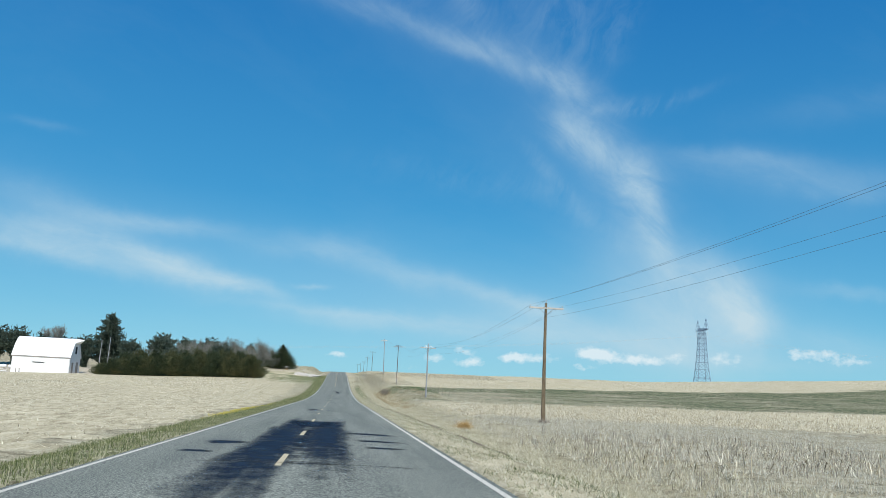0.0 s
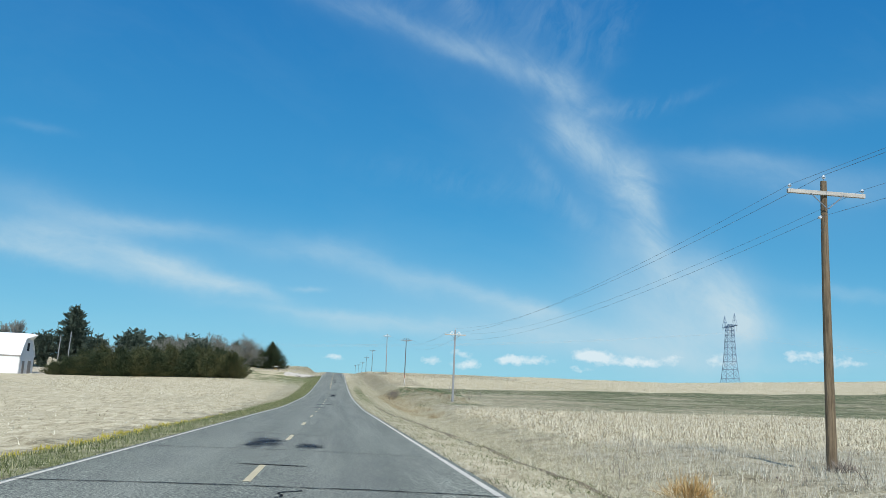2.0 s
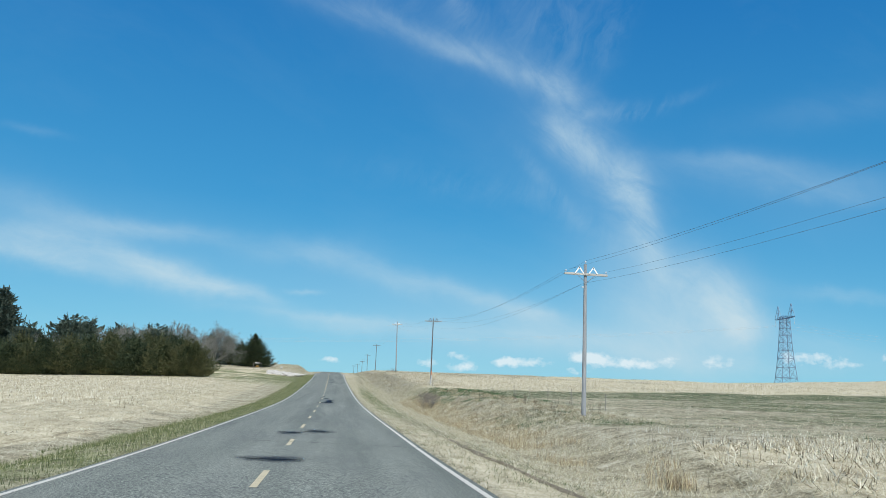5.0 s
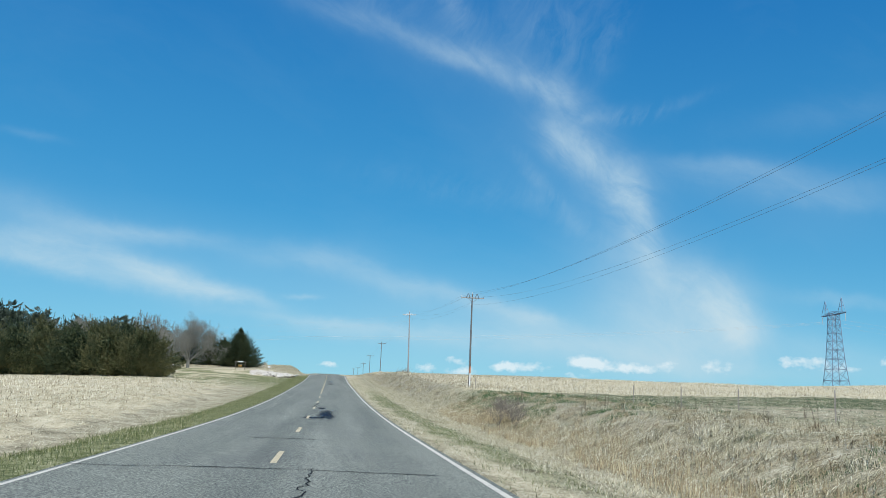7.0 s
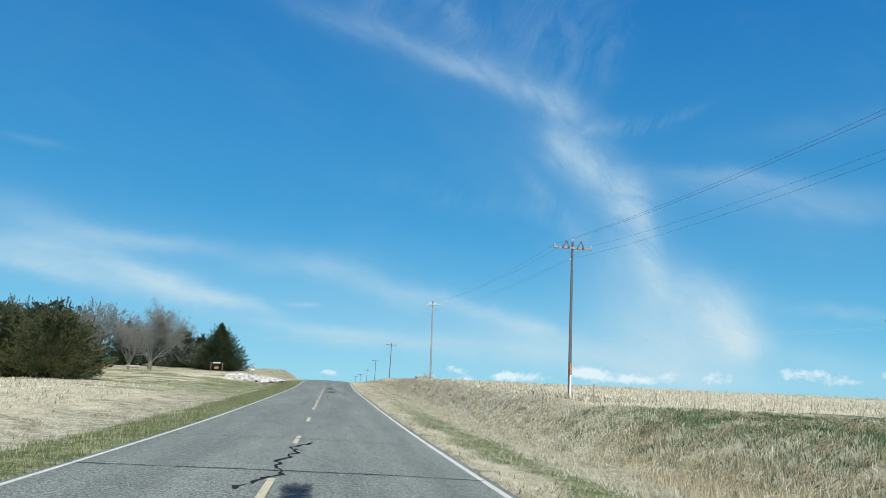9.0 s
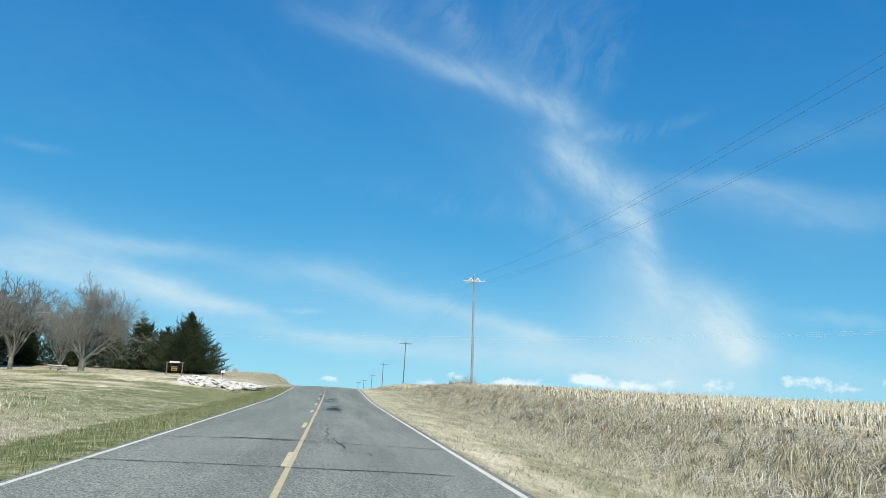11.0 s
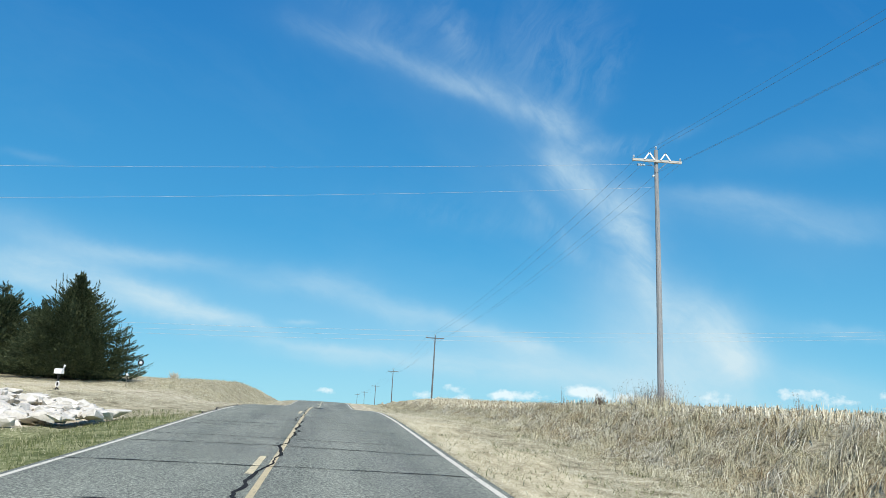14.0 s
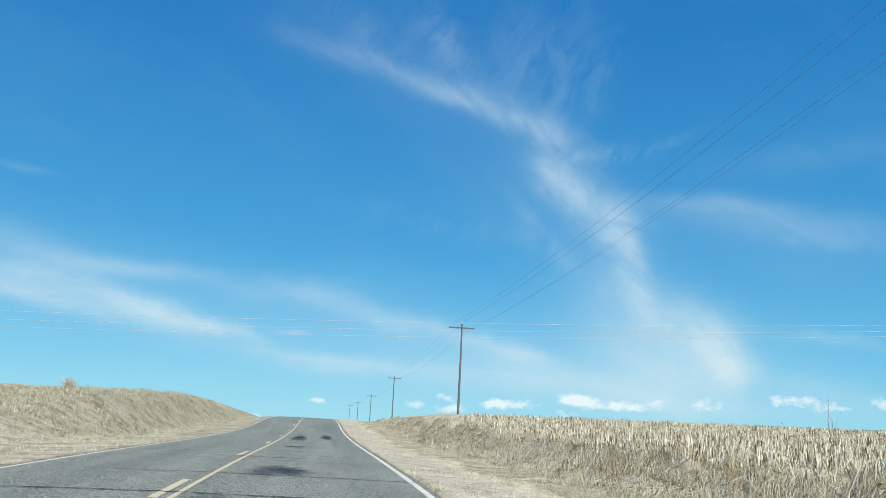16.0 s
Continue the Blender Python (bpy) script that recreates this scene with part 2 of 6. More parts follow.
def plain(name, dark, light, scale=6.0, rough=0.8, metal=0.0, bump=0.2, stretch=(1, 1, 1), distance=0.01, spec=0.3):
    """Two-scale mottled surface between two colours."""
    s = Shader(name, rough, metal, spec)
    a, b = s.noise(scale, 6, 0.65, stretch), s.noise(scale * 7, 4, 0.6, stretch)
    f = s.math("ADD", s.math("MULTIPLY", a, 0.65), s.math("MULTIPLY", b, 0.35))
    s.colour(s.ramp(f, (0.32, dark), (0.68, light)))
    if bump:
        s.bump(b, bump, distance)
    return s.mat


def blades_material(name, stops, rough=0.75, through_light=0.25, patch=None, soft_normal=0.0):
    """Leaves and stalks: each one takes its own shade."""
    s = Shader(name, rough, 0, 0.25)
    c = s.ramp(s.island(), *stops)
    if patch:
        c = s.mix(s.ramp(s.noise(patch[0], 4, 0.6), (0.42, (0, 0, 0)), (0.62, (1, 1, 1))), c, s.mix(0.75, c, patch[1]))
    s.colour(c)
    if soft_normal:
        geo = s.n.new("ShaderNodeNewGeometry")
        up = s.n.new("ShaderNodeVectorMath")
        up.operation = "MULTIPLY_ADD"
        s.l.new(geo.outputs["Normal"], up.inputs[0])
        up.inputs[1].default_value, up.inputs[2].default_value = (0.45, 0.45, 0.45), (0, 0, soft_normal)
        unit = s.n.new("ShaderNodeVectorMath")
        unit.operation = "NORMALIZE"
        s.l.new(up.outputs[0], unit.inputs[0])
        s.l.new(unit.outputs[0], s.b.inputs["Normal"])
    if through_light:
        t = s.n.new("ShaderNodeBsdfTranslucent")
        s.put(t.inputs["Color"], c)
        m = s.n.new("ShaderNodeMixShader")
        m.inputs[0].default_value = through_light
        s.l.new(s.b.outputs[0], m.inputs[1])
        s.l.new(t.outputs[0], m.inputs[2])
        s.l.new(m.outputs[0], s.n["Material Output"].inputs["Surface"])
    return s.mat


def ground_material():
    s = Shader("earth_and_grass", 0.95, 0, 0.1)
    cover = s.n.new("ShaderNodeVertexColor")
    cover.layer_name = "cover"
    rgb = s.n.new("ShaderNodeSeparateColor")
    s.l.new(cover.outputs["Color"], rgb.inputs[0])
    fine, mid, wide = s.noise(9.0, 8, 0.7), s.noise(1.1, 7, 0.65), s.noise(0.09, 5, 0.6)
    rows = s.noise(1.6, 6, 0.7, (1.0, 0.22, 1.0))
    grain = s.math("ADD", s.math("MULTIPLY", fine, 0.55), s.math("MULTIPLY", mid, 0.45))
    dry = s.ramp(grain, (0.405, (0.135, 0.118, 0.073)), (0.5, (0.35, 0.315, 0.21)), (0.6, (0.57, 0.53, 0.39)))
    mix_rows = s.math("ADD", s.math("MULTIPLY", fine, 0.5), s.math("MULTIPLY", rows, 0.5))
    stubble = s.ramp(mix_rows, (0.405, (0.255, 0.218, 0.135)), (0.5, (0.52, 0.46, 0.305)), (0.6, (0.72, 0.66, 0.475)))
    stubble = s.mix(s.math("MULTIPLY", s.math("SUBTRACT", wide, 0.42, True), 2.2, True), stubble, (0.44, 0.39, 0.265), "MIX")
    green = s.ramp(grain, (0.405, (0.06, 0.078, 0.028)), (0.5, (0.165, 0.185, 0.08)), (0.6, (0.38, 0.375, 0.22)))
    wheat = s.ramp(mix_rows, (0.405, (0.028, 0.045, 0.02)), (0.5, (0.088, 0.108, 0.05)), (0.59, (0.38, 0.365, 0.23)))
    gravel = s.ramp(grain, (0.405, (0.28, 0.24, 0.17)), (0.505, (0.46, 0.41, 0.305)), (0.6, (0.62, 0.57, 0.45)))
    edge = s.math("MULTIPLY", s.math("SUBTRACT", mid, 0.5), 0.9)

    def share(v):
        return s.math("MULTIPLY", s.math("SUBTRACT", s.math("ADD", v, edge), 0.25, True), 2.0, True)
    soil_shade = s.n.new("ShaderNodeVertexColor")
    soil_shade.layer_name = "soil_shade"
    # dark earth tone that also carries the shade in gaps of matted grass
    earth = s.ramp(grain, (0.405, (0.045, 0.036, 0.024)), (0.5, (0.115, 0.096, 0.066)), (0.6, (0.28, 0.25, 0.175)))
    dry = s.mix(share(soil_shade.outputs["Color"]), dry, earth)
    c = s.mix(share(rgb.outputs[0]), dry, stubble)
    c = s.mix(share(rgb.outputs[1]), c, green)
    drift = s.math("ADD", s.math("MULTIPLY", s.math("SUBTRACT", s.noise(0.22, 6, 0.7, (0.3, 1.0, 1.0)), 0.5), 2.4), s.math("MULTIPLY", s.math("SUBTRACT", s.noise(2.2, 5, 0.75, (0.5, 1.0, 1.0)), 0.5), 2.6))
    c = s.mix(share(s.math("ADD", rgb.outputs[2], s.math("MULTIPLY", drift, rgb.outputs[2]))), c, wheat)
    c = s.mix(share(cover.outputs["Alpha"]), c, gravel)
    s.colour(c)
    s.bump(grain, 0.9, 0.06)
    return s.mat


def asphalt_material():
    s = Shader("worn_asphalt", 0.82, 0, 0.35)
    lanes = s.noise(0.9, 5, 0.6, (1.0, 0.035, 1.0))
    stones, stain = s.noise(26.0, 4, 0.85), s.noise(0.5, 6, 0.65, (1.0, 0.3, 1.0))
    c = s.ramp(lanes, (0.3, (0.15, 0.163, 0.136)), (0.7, (0.232, 0.246, 0.206)))
    c = s.mix(s.math("MULTIPLY", s.math("SUBTRACT", stain, 0.5, True), 1.6, True), c, (0.10, 0.102, 0.103))
    speck = s.ramp(stones, (0.38, (0.22, 0.22, 0.22)), (0.5, (0.92, 0.92, 0.92)), (0.62, (2.2, 2.18, 2.05)))
    s.colour(s.mix(1.0, c, speck, "MULTIPLY"))
    s.bump(stones, 0.6, 0.012)
    return s.mat


def paint_material(name, colour, under=(0.15, 0.15, 0.15)):
    s = Shader(name, 0.7, 0, 0.3)
    wear = s.ramp(s.noise(14.0, 7, 0.75), (0.33, (0, 0, 0)), (0.45, (1, 1, 1)))
    shade = s.mix(s.noise(2.0, 4, 0.6), colour, tuple(0.72 * k for k in colour))
    s.colour(s.mix(wear, under, shade))
    return s.mat


M_GROUND, M_ASPHALT = ground_material(), asphalt_material()
M_WHITE_LINE, M_YELLOW_LINE = paint_material("white_road_paint", (0.74, 0.71, 0.6)), paint_material("yellow_road_paint", (0.58, 0.485, 0.29))
M_DASH = paint_material("faded_yellow_paint", (0.66, 0.57, 0.36))
M_TAR = plain("crack_sealer", (0.012, 0.012, 0.012), (0.034, 0.034, 0.033), 5, 0.85, bump=0.1, spec=0.12)


def seal_material():
    """A thin dark film that thins out in streaks towards its rim."""
    s = Shader("dark_seal_coat", 0.85, 0, 0.1)
    body = s.noise(2.0, 5, 0.6)
    s.colour(s.ramp(body, (0.3, (0.006, 0.015, 0.032)), (0.7, (0.017, 0.031, 0.054))))
    film = s.n.new("ShaderNodeVertexColor")
    film.layer_name = "film"
    streak = s.noise(1.5, 6, 0.7, (1.0, 0.7, 1.0))
    grit = s.noise(45.0, 2, 0.7)
    f = s.math("ADD", film.outputs["Color"], s.math("MULTIPLY", s.math("SUBTRACT", streak, 0.5), 1.0))
    f = s.math("ADD", f, s.math("MULTIPLY", s.math("SUBTRACT", grit, 0.5), 0.5))
    f = s.math("MULTIPLY", s.math("SUBTRACT", f, 0.2, True), 1.7, True)
    clear_film = s.n.new("ShaderNodeBsdfTransparent")
    m = s.n.new("ShaderNodeMixShader")
    s.l.new(s.math("MULTIPLY", f, 0.94), m.inputs[0])
    s.l.new(clear_film.outputs[0], m.inputs[1])
    s.l.new(s.b.outputs[0], m.inputs[2])
    s.l.new(m.outputs[0], s.n["Material Output"].inputs["Surface"])
    return s.mat


M_SEAL = seal_material()
M_POLE_BROWN = plain("creosote_wood", (0.04, 0.03, 0.019), (0.27, 0.205, 0.13), 4, 0.85, bump=0.5, stretch=(4, 4, 0.25))
M_POLE_GREY = plain("weathered_pole_wood", (0.16, 0.17, 0.178), (0.39, 0.4, 0.405), 3, 0.85, bump=0.5, stretch=(4, 4, 0.25))
M_POLE_DARK = plain("dark_treated_pole_wood", (0.065, 0.068, 0.07), (0.17, 0.173, 0.176), 3, 0.85, bump=0.5, stretch=(4, 4, 0.25))
M_ARM = plain("bleached_crossarm_wood", (0.3, 0.29, 0.265), (0.58, 0.565, 0.52), 4, 0.85, bump=0.4, stretch=(0.4, 4, 4))
M_STEEL = plain("galvanised_steel", (0.20, 0.23, 0.26), (0.34, 0.37, 0.41), 8, 0.5, 0.6, 0.05)
M_GLAZE = plain("glazed_porcelain", (0.42, 0.5, 0.56), (0.62, 0.70, 0.76), 10, 0.2, 0, 0)
M_BRACKET = plain("white_fibreglass", (0.72, 0.73, 0.73), (0.82, 0.83, 0.83), 9, 0.4, 0, 0)
M_WIRE = plain("dark_wire", (0.13, 0.16, 0.20), (0.21, 0.25, 0.30), 10, 0.5, 0.3, 0)
M_BRIGHT_WIRE = plain("bright_aluminium_wire", (0.5, 0.53, 0.56), (0.62, 0.64, 0.66), 10, 0.5, 0.0, 0)


# ---- lie of the land ----
def curve(knots):
    """A smooth function through (place, height) pairs, level with the ends outside."""
    xs, ys = np.array(knots, float).T
    m = np.gradient(ys, xs)
    m[0] = m[-1] = 0.0

    def f(v):
        v = np.clip(np.asarray(v, float), xs[0], xs[-1])
        i = np.clip(np.searchsorted(xs, v, side="right") - 1, 0, len(xs) - 2)
        h = xs[i + 1] - xs[i]
        u = (v - xs[i]) / h
        return ((2 * u ** 3 - 3 * u ** 2 + 1) * ys[i] + (u ** 3 - 2 * u ** 2 + u) * h * m[i]
                + (3 * u ** 2 - 2 * u ** 3) * ys[i + 1] + (u ** 3 - u ** 2) * h * m[i + 1])
    return f


def step(a, b, v):
    u = np.clip((np.asarray(v, float) - a) / (b - a), 0, 1)
    return u * u * (3 - 2 * u)


road_z = curve([(-300, -0.5), (-60, 0), (90, 0), (115, 0), (133, 0.17), (152, 0.4), (172, 0.74), (197, 1.43), (222, 2.34), (237, 2.93), (252, 3.53), (262, 3.94),
                (272, 4.36), (282, 4.86), (290, 5.3), (299, 5.83), (308, 6.33), (315, 6.64), (322, 6.86), (333, 7.1), (345, 7.32), (371, 8.03), (396, 9.2), (420, 9.93),
                (450, 10.3), (520, 10.5), (700, 9.5), (1200, 8)])
field_right = curve([(-300, -0.8), (0, -0.3), (62, -0.25), (110, 0.3), (150, 0.9), (172, 1.68), (200, 2.5), (226, 3.55), (250, 4.6), (272, 5.9), (292, 6.7),
                     (308, 7.3), (335, 8.35), (360, 9.25), (392, 10.35), (420, 10.85), (470, 11.1), (560, 11.6), (700, 12), (1200, 12)])
field_left = curve([(-300, -1.0), (0, -0.8), (60, -0.8), (120, -0.35), (180, 0.9), (230, 2.6), (259, 3.75), (299, 5.7), (306, 6.5), (315, 6.85), (322, 7.1), (334, 7.5),
                    (346, 8.15), (358, 9.2), (372, 10.05), (387, 10.75), (405, 11.1), (420, 11.2), (480, 11.2), (600, 10.6), (1200, 10)])
ditch_right = curve([(-300, 0.75), (60, 0.7), (180, 0.55), (240, 0.35), (300, 0.25), (1200, 0.3)])
ditch_left = curve([(-300, 0.7), (60, 0.75), (180, 0.6), (240, 0.4), (285, 0.55), (297, 0.6), (302, 0.42), (306, 0.14), (322, 0.1), (340, 0.2), (1200, 0.3)])


def land(x, y):
    """Height of the ground, without its small unevenness."""
    x, y = np.broadcast_arrays(np.asarray(x, float), np.asarray(y, float))
    r = road_z(y)
    # right of the road
    fr = field_right(y) + 0.012 * np.clip(x - 15, 0, 140) * step(60, 160, y) + 0.055 * np.clip(x - 150, 0, 260) * step(120, 380, y) * step(900, 500, y)
    fr = fr - 0.62 * step(317, 330, y) * step(385, 345, y) * step(46, 13, x)
    dr = r - ditch_right(y)
    zr = r - 0.04 - 0.05 * step(2.9, 4.2, x)
    zr = zr + (dr - zr) * step(4.0, 7.6, x)
    zr = zr + (fr - zr) * step(8.6, 13.6, x)
    # left of the road
    fl = field_left(y) + (-0.033 * np.clip(-x - 25, 0, 90)) * step(90, 250, y) * step(420, 330, y)
    dl = r - ditch_left(y)
    zl = r - 0.04 - 0.05 * step(-4.4, -5.4, x)
    zl = zl + (dl - zl) * step(-5.2, -8.2, x)
    zl = zl + (fl - zl) * step(0, 1, (-8.5 - x) / (6.5 - 2.7 * step(300, 340, y)))
    return np.where(x > -0.75, zr, zl)


def waves(x, y, size, seed):
    """Cheap smooth unevenness between -1 and 1."""
    r = np.random.RandomState(seed)
    out = np.zeros(np.broadcast(x, y).shape)
    for k in range(7):
        a, p, f = r.uniform(0, 6.28), r.uniform(0, 6.28), (2.0 / size) * r.uniform(0.6, 2.2)
        out = out + np.sin((x * np.cos(a) + y * np.sin(a)) * f * 3.14 + p) / 7
    return out * 1.8


EDGE_LEFT, LINE_LEFT, LINE_MID, LINE_RIGHT, EDGE_RIGHT = -4.36, -4.22, -1.02, 2.72, 2.9


def ground_z(x, y):
    """The surface of the ground sheet; it dips under the pavement."""
    x, y = np.asarray(x, float), np.asarray(y, float)
    off = np.maximum(np.maximum(x - EDGE_RIGHT, EDGE_LEFT - x), 0)
    rough = step(0.3, 3.0, off)
    z = land(x, y) + rough * (0.07 * waves(x, y, 5.0, 3) + 0.035 * waves(x, y, 1.7, 4) + 0.2 * step(15, 60, off) * waves(x, y, 60, 5)
                                  + 0.4 * step(7.8, 9.6, x) * step(12.8, 11, x) * step(190, 230, y) * waves(x, y, 2.4, 6))
    return z - 0.14 * step(0.12, 0.0, off)


def wheat_edge(x):
    return 210 + 0.5 * (x - 15)


def wheat_start(x):
    return 121 + 0.3 * np.clip(x - 12, 0, 120)


def left_edge(y):
    return -(8.4 + 0.012 * np.maximum(0, y - 110))


def covers(x, y):
    """Shares of stubble, green grass, young wheat and gravel at a place."""
    wob = 1.2 * waves(x, y, 9, 11) + 0.5 * waves(x, y, 2.5, 12)
    stubble = step(0, 3, left_edge(y) - x + wob) * np.where(y < 250, 1, 0.85 + 0.3 * waves(x * 0.5, y, 8, 22)) * step(350, 335, y + wob)
    stubble = stubble + step(0, 2.4, x - np.where(y < 165, 10.4, 12.3 - 1.4 * step(316, 326, y)) + 0.6 * wob) * np.maximum(step(70, 77, y - 0.03 * np.clip(x - 15, 0, 60) + 1.5 * wob) * step(4, -4, y - wheat_start(x) + 3 * wob), step(-3, 3, y - wheat_edge(x) + 2 * wob))
    green = (0.7 + 0.3 * waves(x, y, 3.5, 74) + 0.3 * step(95, 150, y)) * step(-8.9 + 1.3 * step(130, 165, y), -8.0 + 1.5 * step(130, 165, y), x + 0.4 * wob) * step(-4.3, -4.5, x) * step(305, 295, y) * (0.8 + 0.2 * step(90, 180, y))
    green = green + 0.75 * step(225, 255, y) * step(304, 296, y) * step(-21, -12, x + 1.5 * wob) * step(-4.6, -5.2, x)
    green = green + (0.3 + 0.5 * step(140, 165, y)) * step(3.6, 4.2, x + 0.3 * wob) * step(6.2, 5.2, x) * step(260, 215, y)
    green = green + np.where((x < -12) & (y > 225) & (y < 312), (0.3 + 0.75 * waves(x * 0.3, y, 7, 21)) * step(225, 250, y) * step(-48, -26, x + 0.25 * (y - 270)), 0)
    green = green + np.where((x < -12) & (y > 300) & (y < 345), 0.15, 0)
    wheat = step(0, 3, x - 11.2 + wob) * step(-4, 6, y - wheat_start(x) + 3 * wob) * step(2, -3, y - wheat_edge(x) + 2 * wob) * np.clip(0.42 + 0.24 * step(30, 75, x) + (0.2 + 0.22 * step(55, 28, x)) * step(-36, -14, y - wheat_edge(x)) + 0.32 * waves(x * 0.35, y, 9, 31), 0, 1)
    stubble = np.maximum(stubble, 0.62 * step(2.9, 3.1, x) * step(5.9, 4.8, x + 0.5 * wob) * np.maximum(np.maximum(step(205, 225, y), 0.85 * step(150, 120, y)), 0.75 * step(4.5, 4.1, x + 0.2 * wob)))
    gravel = 0.5 * step(-4.3, -4.8, x) * step(315, 319, y + wob) * step(346, 340, y + wob) * step(-26, -20, x) * (1 - 0.9 * step(-9, -11, x) * step(324, 320, y))
    gravel = np.maximum(gravel, 0.8 * step(3.0, 3.3, x) * step(5.2, 4.4, x + 0.4 * wob) * step(300, 320, y))
    gravel = np.maximum(gravel, 0.3 * step(2.9, 3.0, x) * step(3.3, 3.1, x + 0.1 * wob))
    gravel = np.maximum(gravel, step(1.25, 0.9, ((x + 11.0) / 3.9) ** 2 + ((y - 302.0) / 4.0) ** 2))
    gravel = np.maximum(gravel, 0.8 * step(-60, -75, x) * step(265, 269, y) * step(330, 310, y))
    return [np.clip(k, 0, 1.45) for k in (1.45 * np.clip(stubble, 0, 1), np.clip(green, 0, 1), np.clip(wheat, 0, 1), np.clip(gravel, 0, 1))]


def mesh_from(name, verts, faces, smooth=False):
    """A mesh from arrays: verts (n, 3), faces (m, 3) or (m, 4)."""
    verts, faces = np.asarray(verts, np.float32), np.asarray(faces, np.int32)
    me, k = bpy.data.meshes.new(name), faces.shape[1]
    me.vertices.add(len(verts))
    me.vertices.foreach_set("co", verts.ravel())
    me.loops.add(faces.size)
    me.loops.foreach_set("vertex_index", faces.ravel())
    me.polygons.add(len(faces))
    me.polygons.foreach_set("loop_start", np.arange(0, faces.size, k, dtype=np.int32))
    me.update(calc_edges=True)
    if smooth:
        me.polygons.foreach_set("use_smooth", np.ones(len(faces), bool))
    return me


def grow_steps(a, b, d0, factor):
    out, d = [a], d0
    while out[-1] < b:
        out.append(out[-1] + d)
        d *= factor
    return out


near_x = list(np.arange(-30, EDGE_LEFT - 0.2, 0.6)) + [EDGE_LEFT - 0.12, EDGE_LEFT - 0.02, EDGE_LEFT + 0.1, -2.5, -0.75, 1.0, EDGE_RIGHT - 0.1, EDGE_RIGHT + 0.02, EDGE_RIGHT + 0.12] + list(np.arange(EDGE_RIGHT + 0.4, 34, 0.6))
gx = np.array([-v for v in grow_steps(30.7, 3600, 1.0, 1.09)][::-1] + near_x + grow_steps(34.7, 3600, 1.0, 1.09))
gy = np.array([-v for v in grow_steps(31.5, 1500, 3, 1.25)][::-1] + list(np.arange(-30, 470, 0.9)) + grow_steps(472, 4200, 2.0, 1.1))
GX, GY = np.meshgrid(gx, gy)
GZ = ground_z(GX, GY)
nx, ny = len(gx), len(gy)
idx = np.arange(nx * ny).reshape(ny, nx)
quads = np.stack([idx[:-1, :-1], idx[:-1, 1:], idx[1:, 1:], idx[1:, :-1]], -1).reshape(-1, 4)
ground_mesh = mesh_from("ground", np.stack([GX, GY, GZ], -1).reshape(-1, 3), quads, True)
cover = ground_mesh.attributes.new("cover", "FLOAT_COLOR", "POINT")
cover.data.foreach_set("color", np.stack(covers(GX, GY), -1).astype(np.float32).ravel())
soil_shade = ground_mesh.attributes.new("soil_shade", "FLOAT_COLOR", "POINT")
# share of dark earth, with shade between the grass clumps put into it
bare = (0.4 + 0.35 * waves(GX, GY, 3.5, 73)) * step(6.8, 8.2, GX) * step(12.6, 11.6, GX) * step(200, 218, GY) * step(430, 400, GY) + 0.22 * step(-19, -16, GX) * step(-6.5, -8, GX) * step(342, 352, GY) * step(440, 420, GY) + 0.2 * step(8.0, 9.4, GX) * step(20, 14, GX) * step(140, 160, GY) * step(206, 196, GY)
soil_shade.data.foreach_set("color", np.repeat(bare[..., None], 4, -1).astype(np.float32).ravel())
ground_mesh.materials.append(M_GROUND)
ground = tagged(new("ground", ground_mesh), "rolling farmland with dry grass verges, stubble and young wheat", "ground", kind="structure")


# ---- small building kit ----
def part(name, bm, material, parent=None, label=""):
    """Links a bmesh as one mesh object, under a thing where one is given."""
    me = bpy.data.meshes.new(name)
    bm.to_mesh(me)
    bm.free()
    me.materials.append(material)
    ob = new(name, me)
    if parent:
        ob.parent = parent
    return tagged(ob, label)


def sheet(name, me, material, parent=None, label=""):
    me.materials.append(material)
    ob = new(name, me)
    if parent:
        ob.parent = parent
    return tagged(ob, label)


def thing(name, place, label, category, group="", turn=0.0):
    ob = new(name)
    ob.matrix_world = pose(*place, 0, 0, turn)
    return tagged(ob, label, category, group)


def box(bm, size, at=(0, 0, 0), turn=(0, 0, 0), bevel=0.0):
    got = bmesh.ops.create_cube(bm, size=1)["verts"]
    bmesh.ops.transform(bm, matrix=pose(*at, *turn) @ Matrix.Diagonal((*size, 1)), verts=got)
    if bevel:
        edges = list({e for v in got for e in v.link_edges})
        bmesh.ops.bevel(bm, geom=edges, offset=bevel, segments=1, affect="EDGES")


def rod(bm, a, b, r0, r1=None, sides=8):
    a, b = Vector(a), Vector(b)
    d = b - a
    m = Matrix.Translation((a + b) / 2) @ d.to_track_quat("Z", "Y").to_matrix().to_4x4()
    bmesh.ops.create_cone(bm, cap_ends=True, segments=sides, radius1=r0, radius2=r0 if r1 is None else r1, depth=d.length, matrix=m)


# ---- road ----
road = tagged(new("road"), "two-lane worn grey asphalt road with sealed cracks", "road", kind="structure")
CROWN = 0.03


def pave_z(x, y):
    return road_z(y) - 0.025 + CROWN * (1 - np.abs((np.asarray(x) - LINE_MID) / 3.6) ** 1.5)


road_y = np.array(list(np.arange(-60, 470, 1.5)) + grow_steps(471, 1200, 3, 1.08))


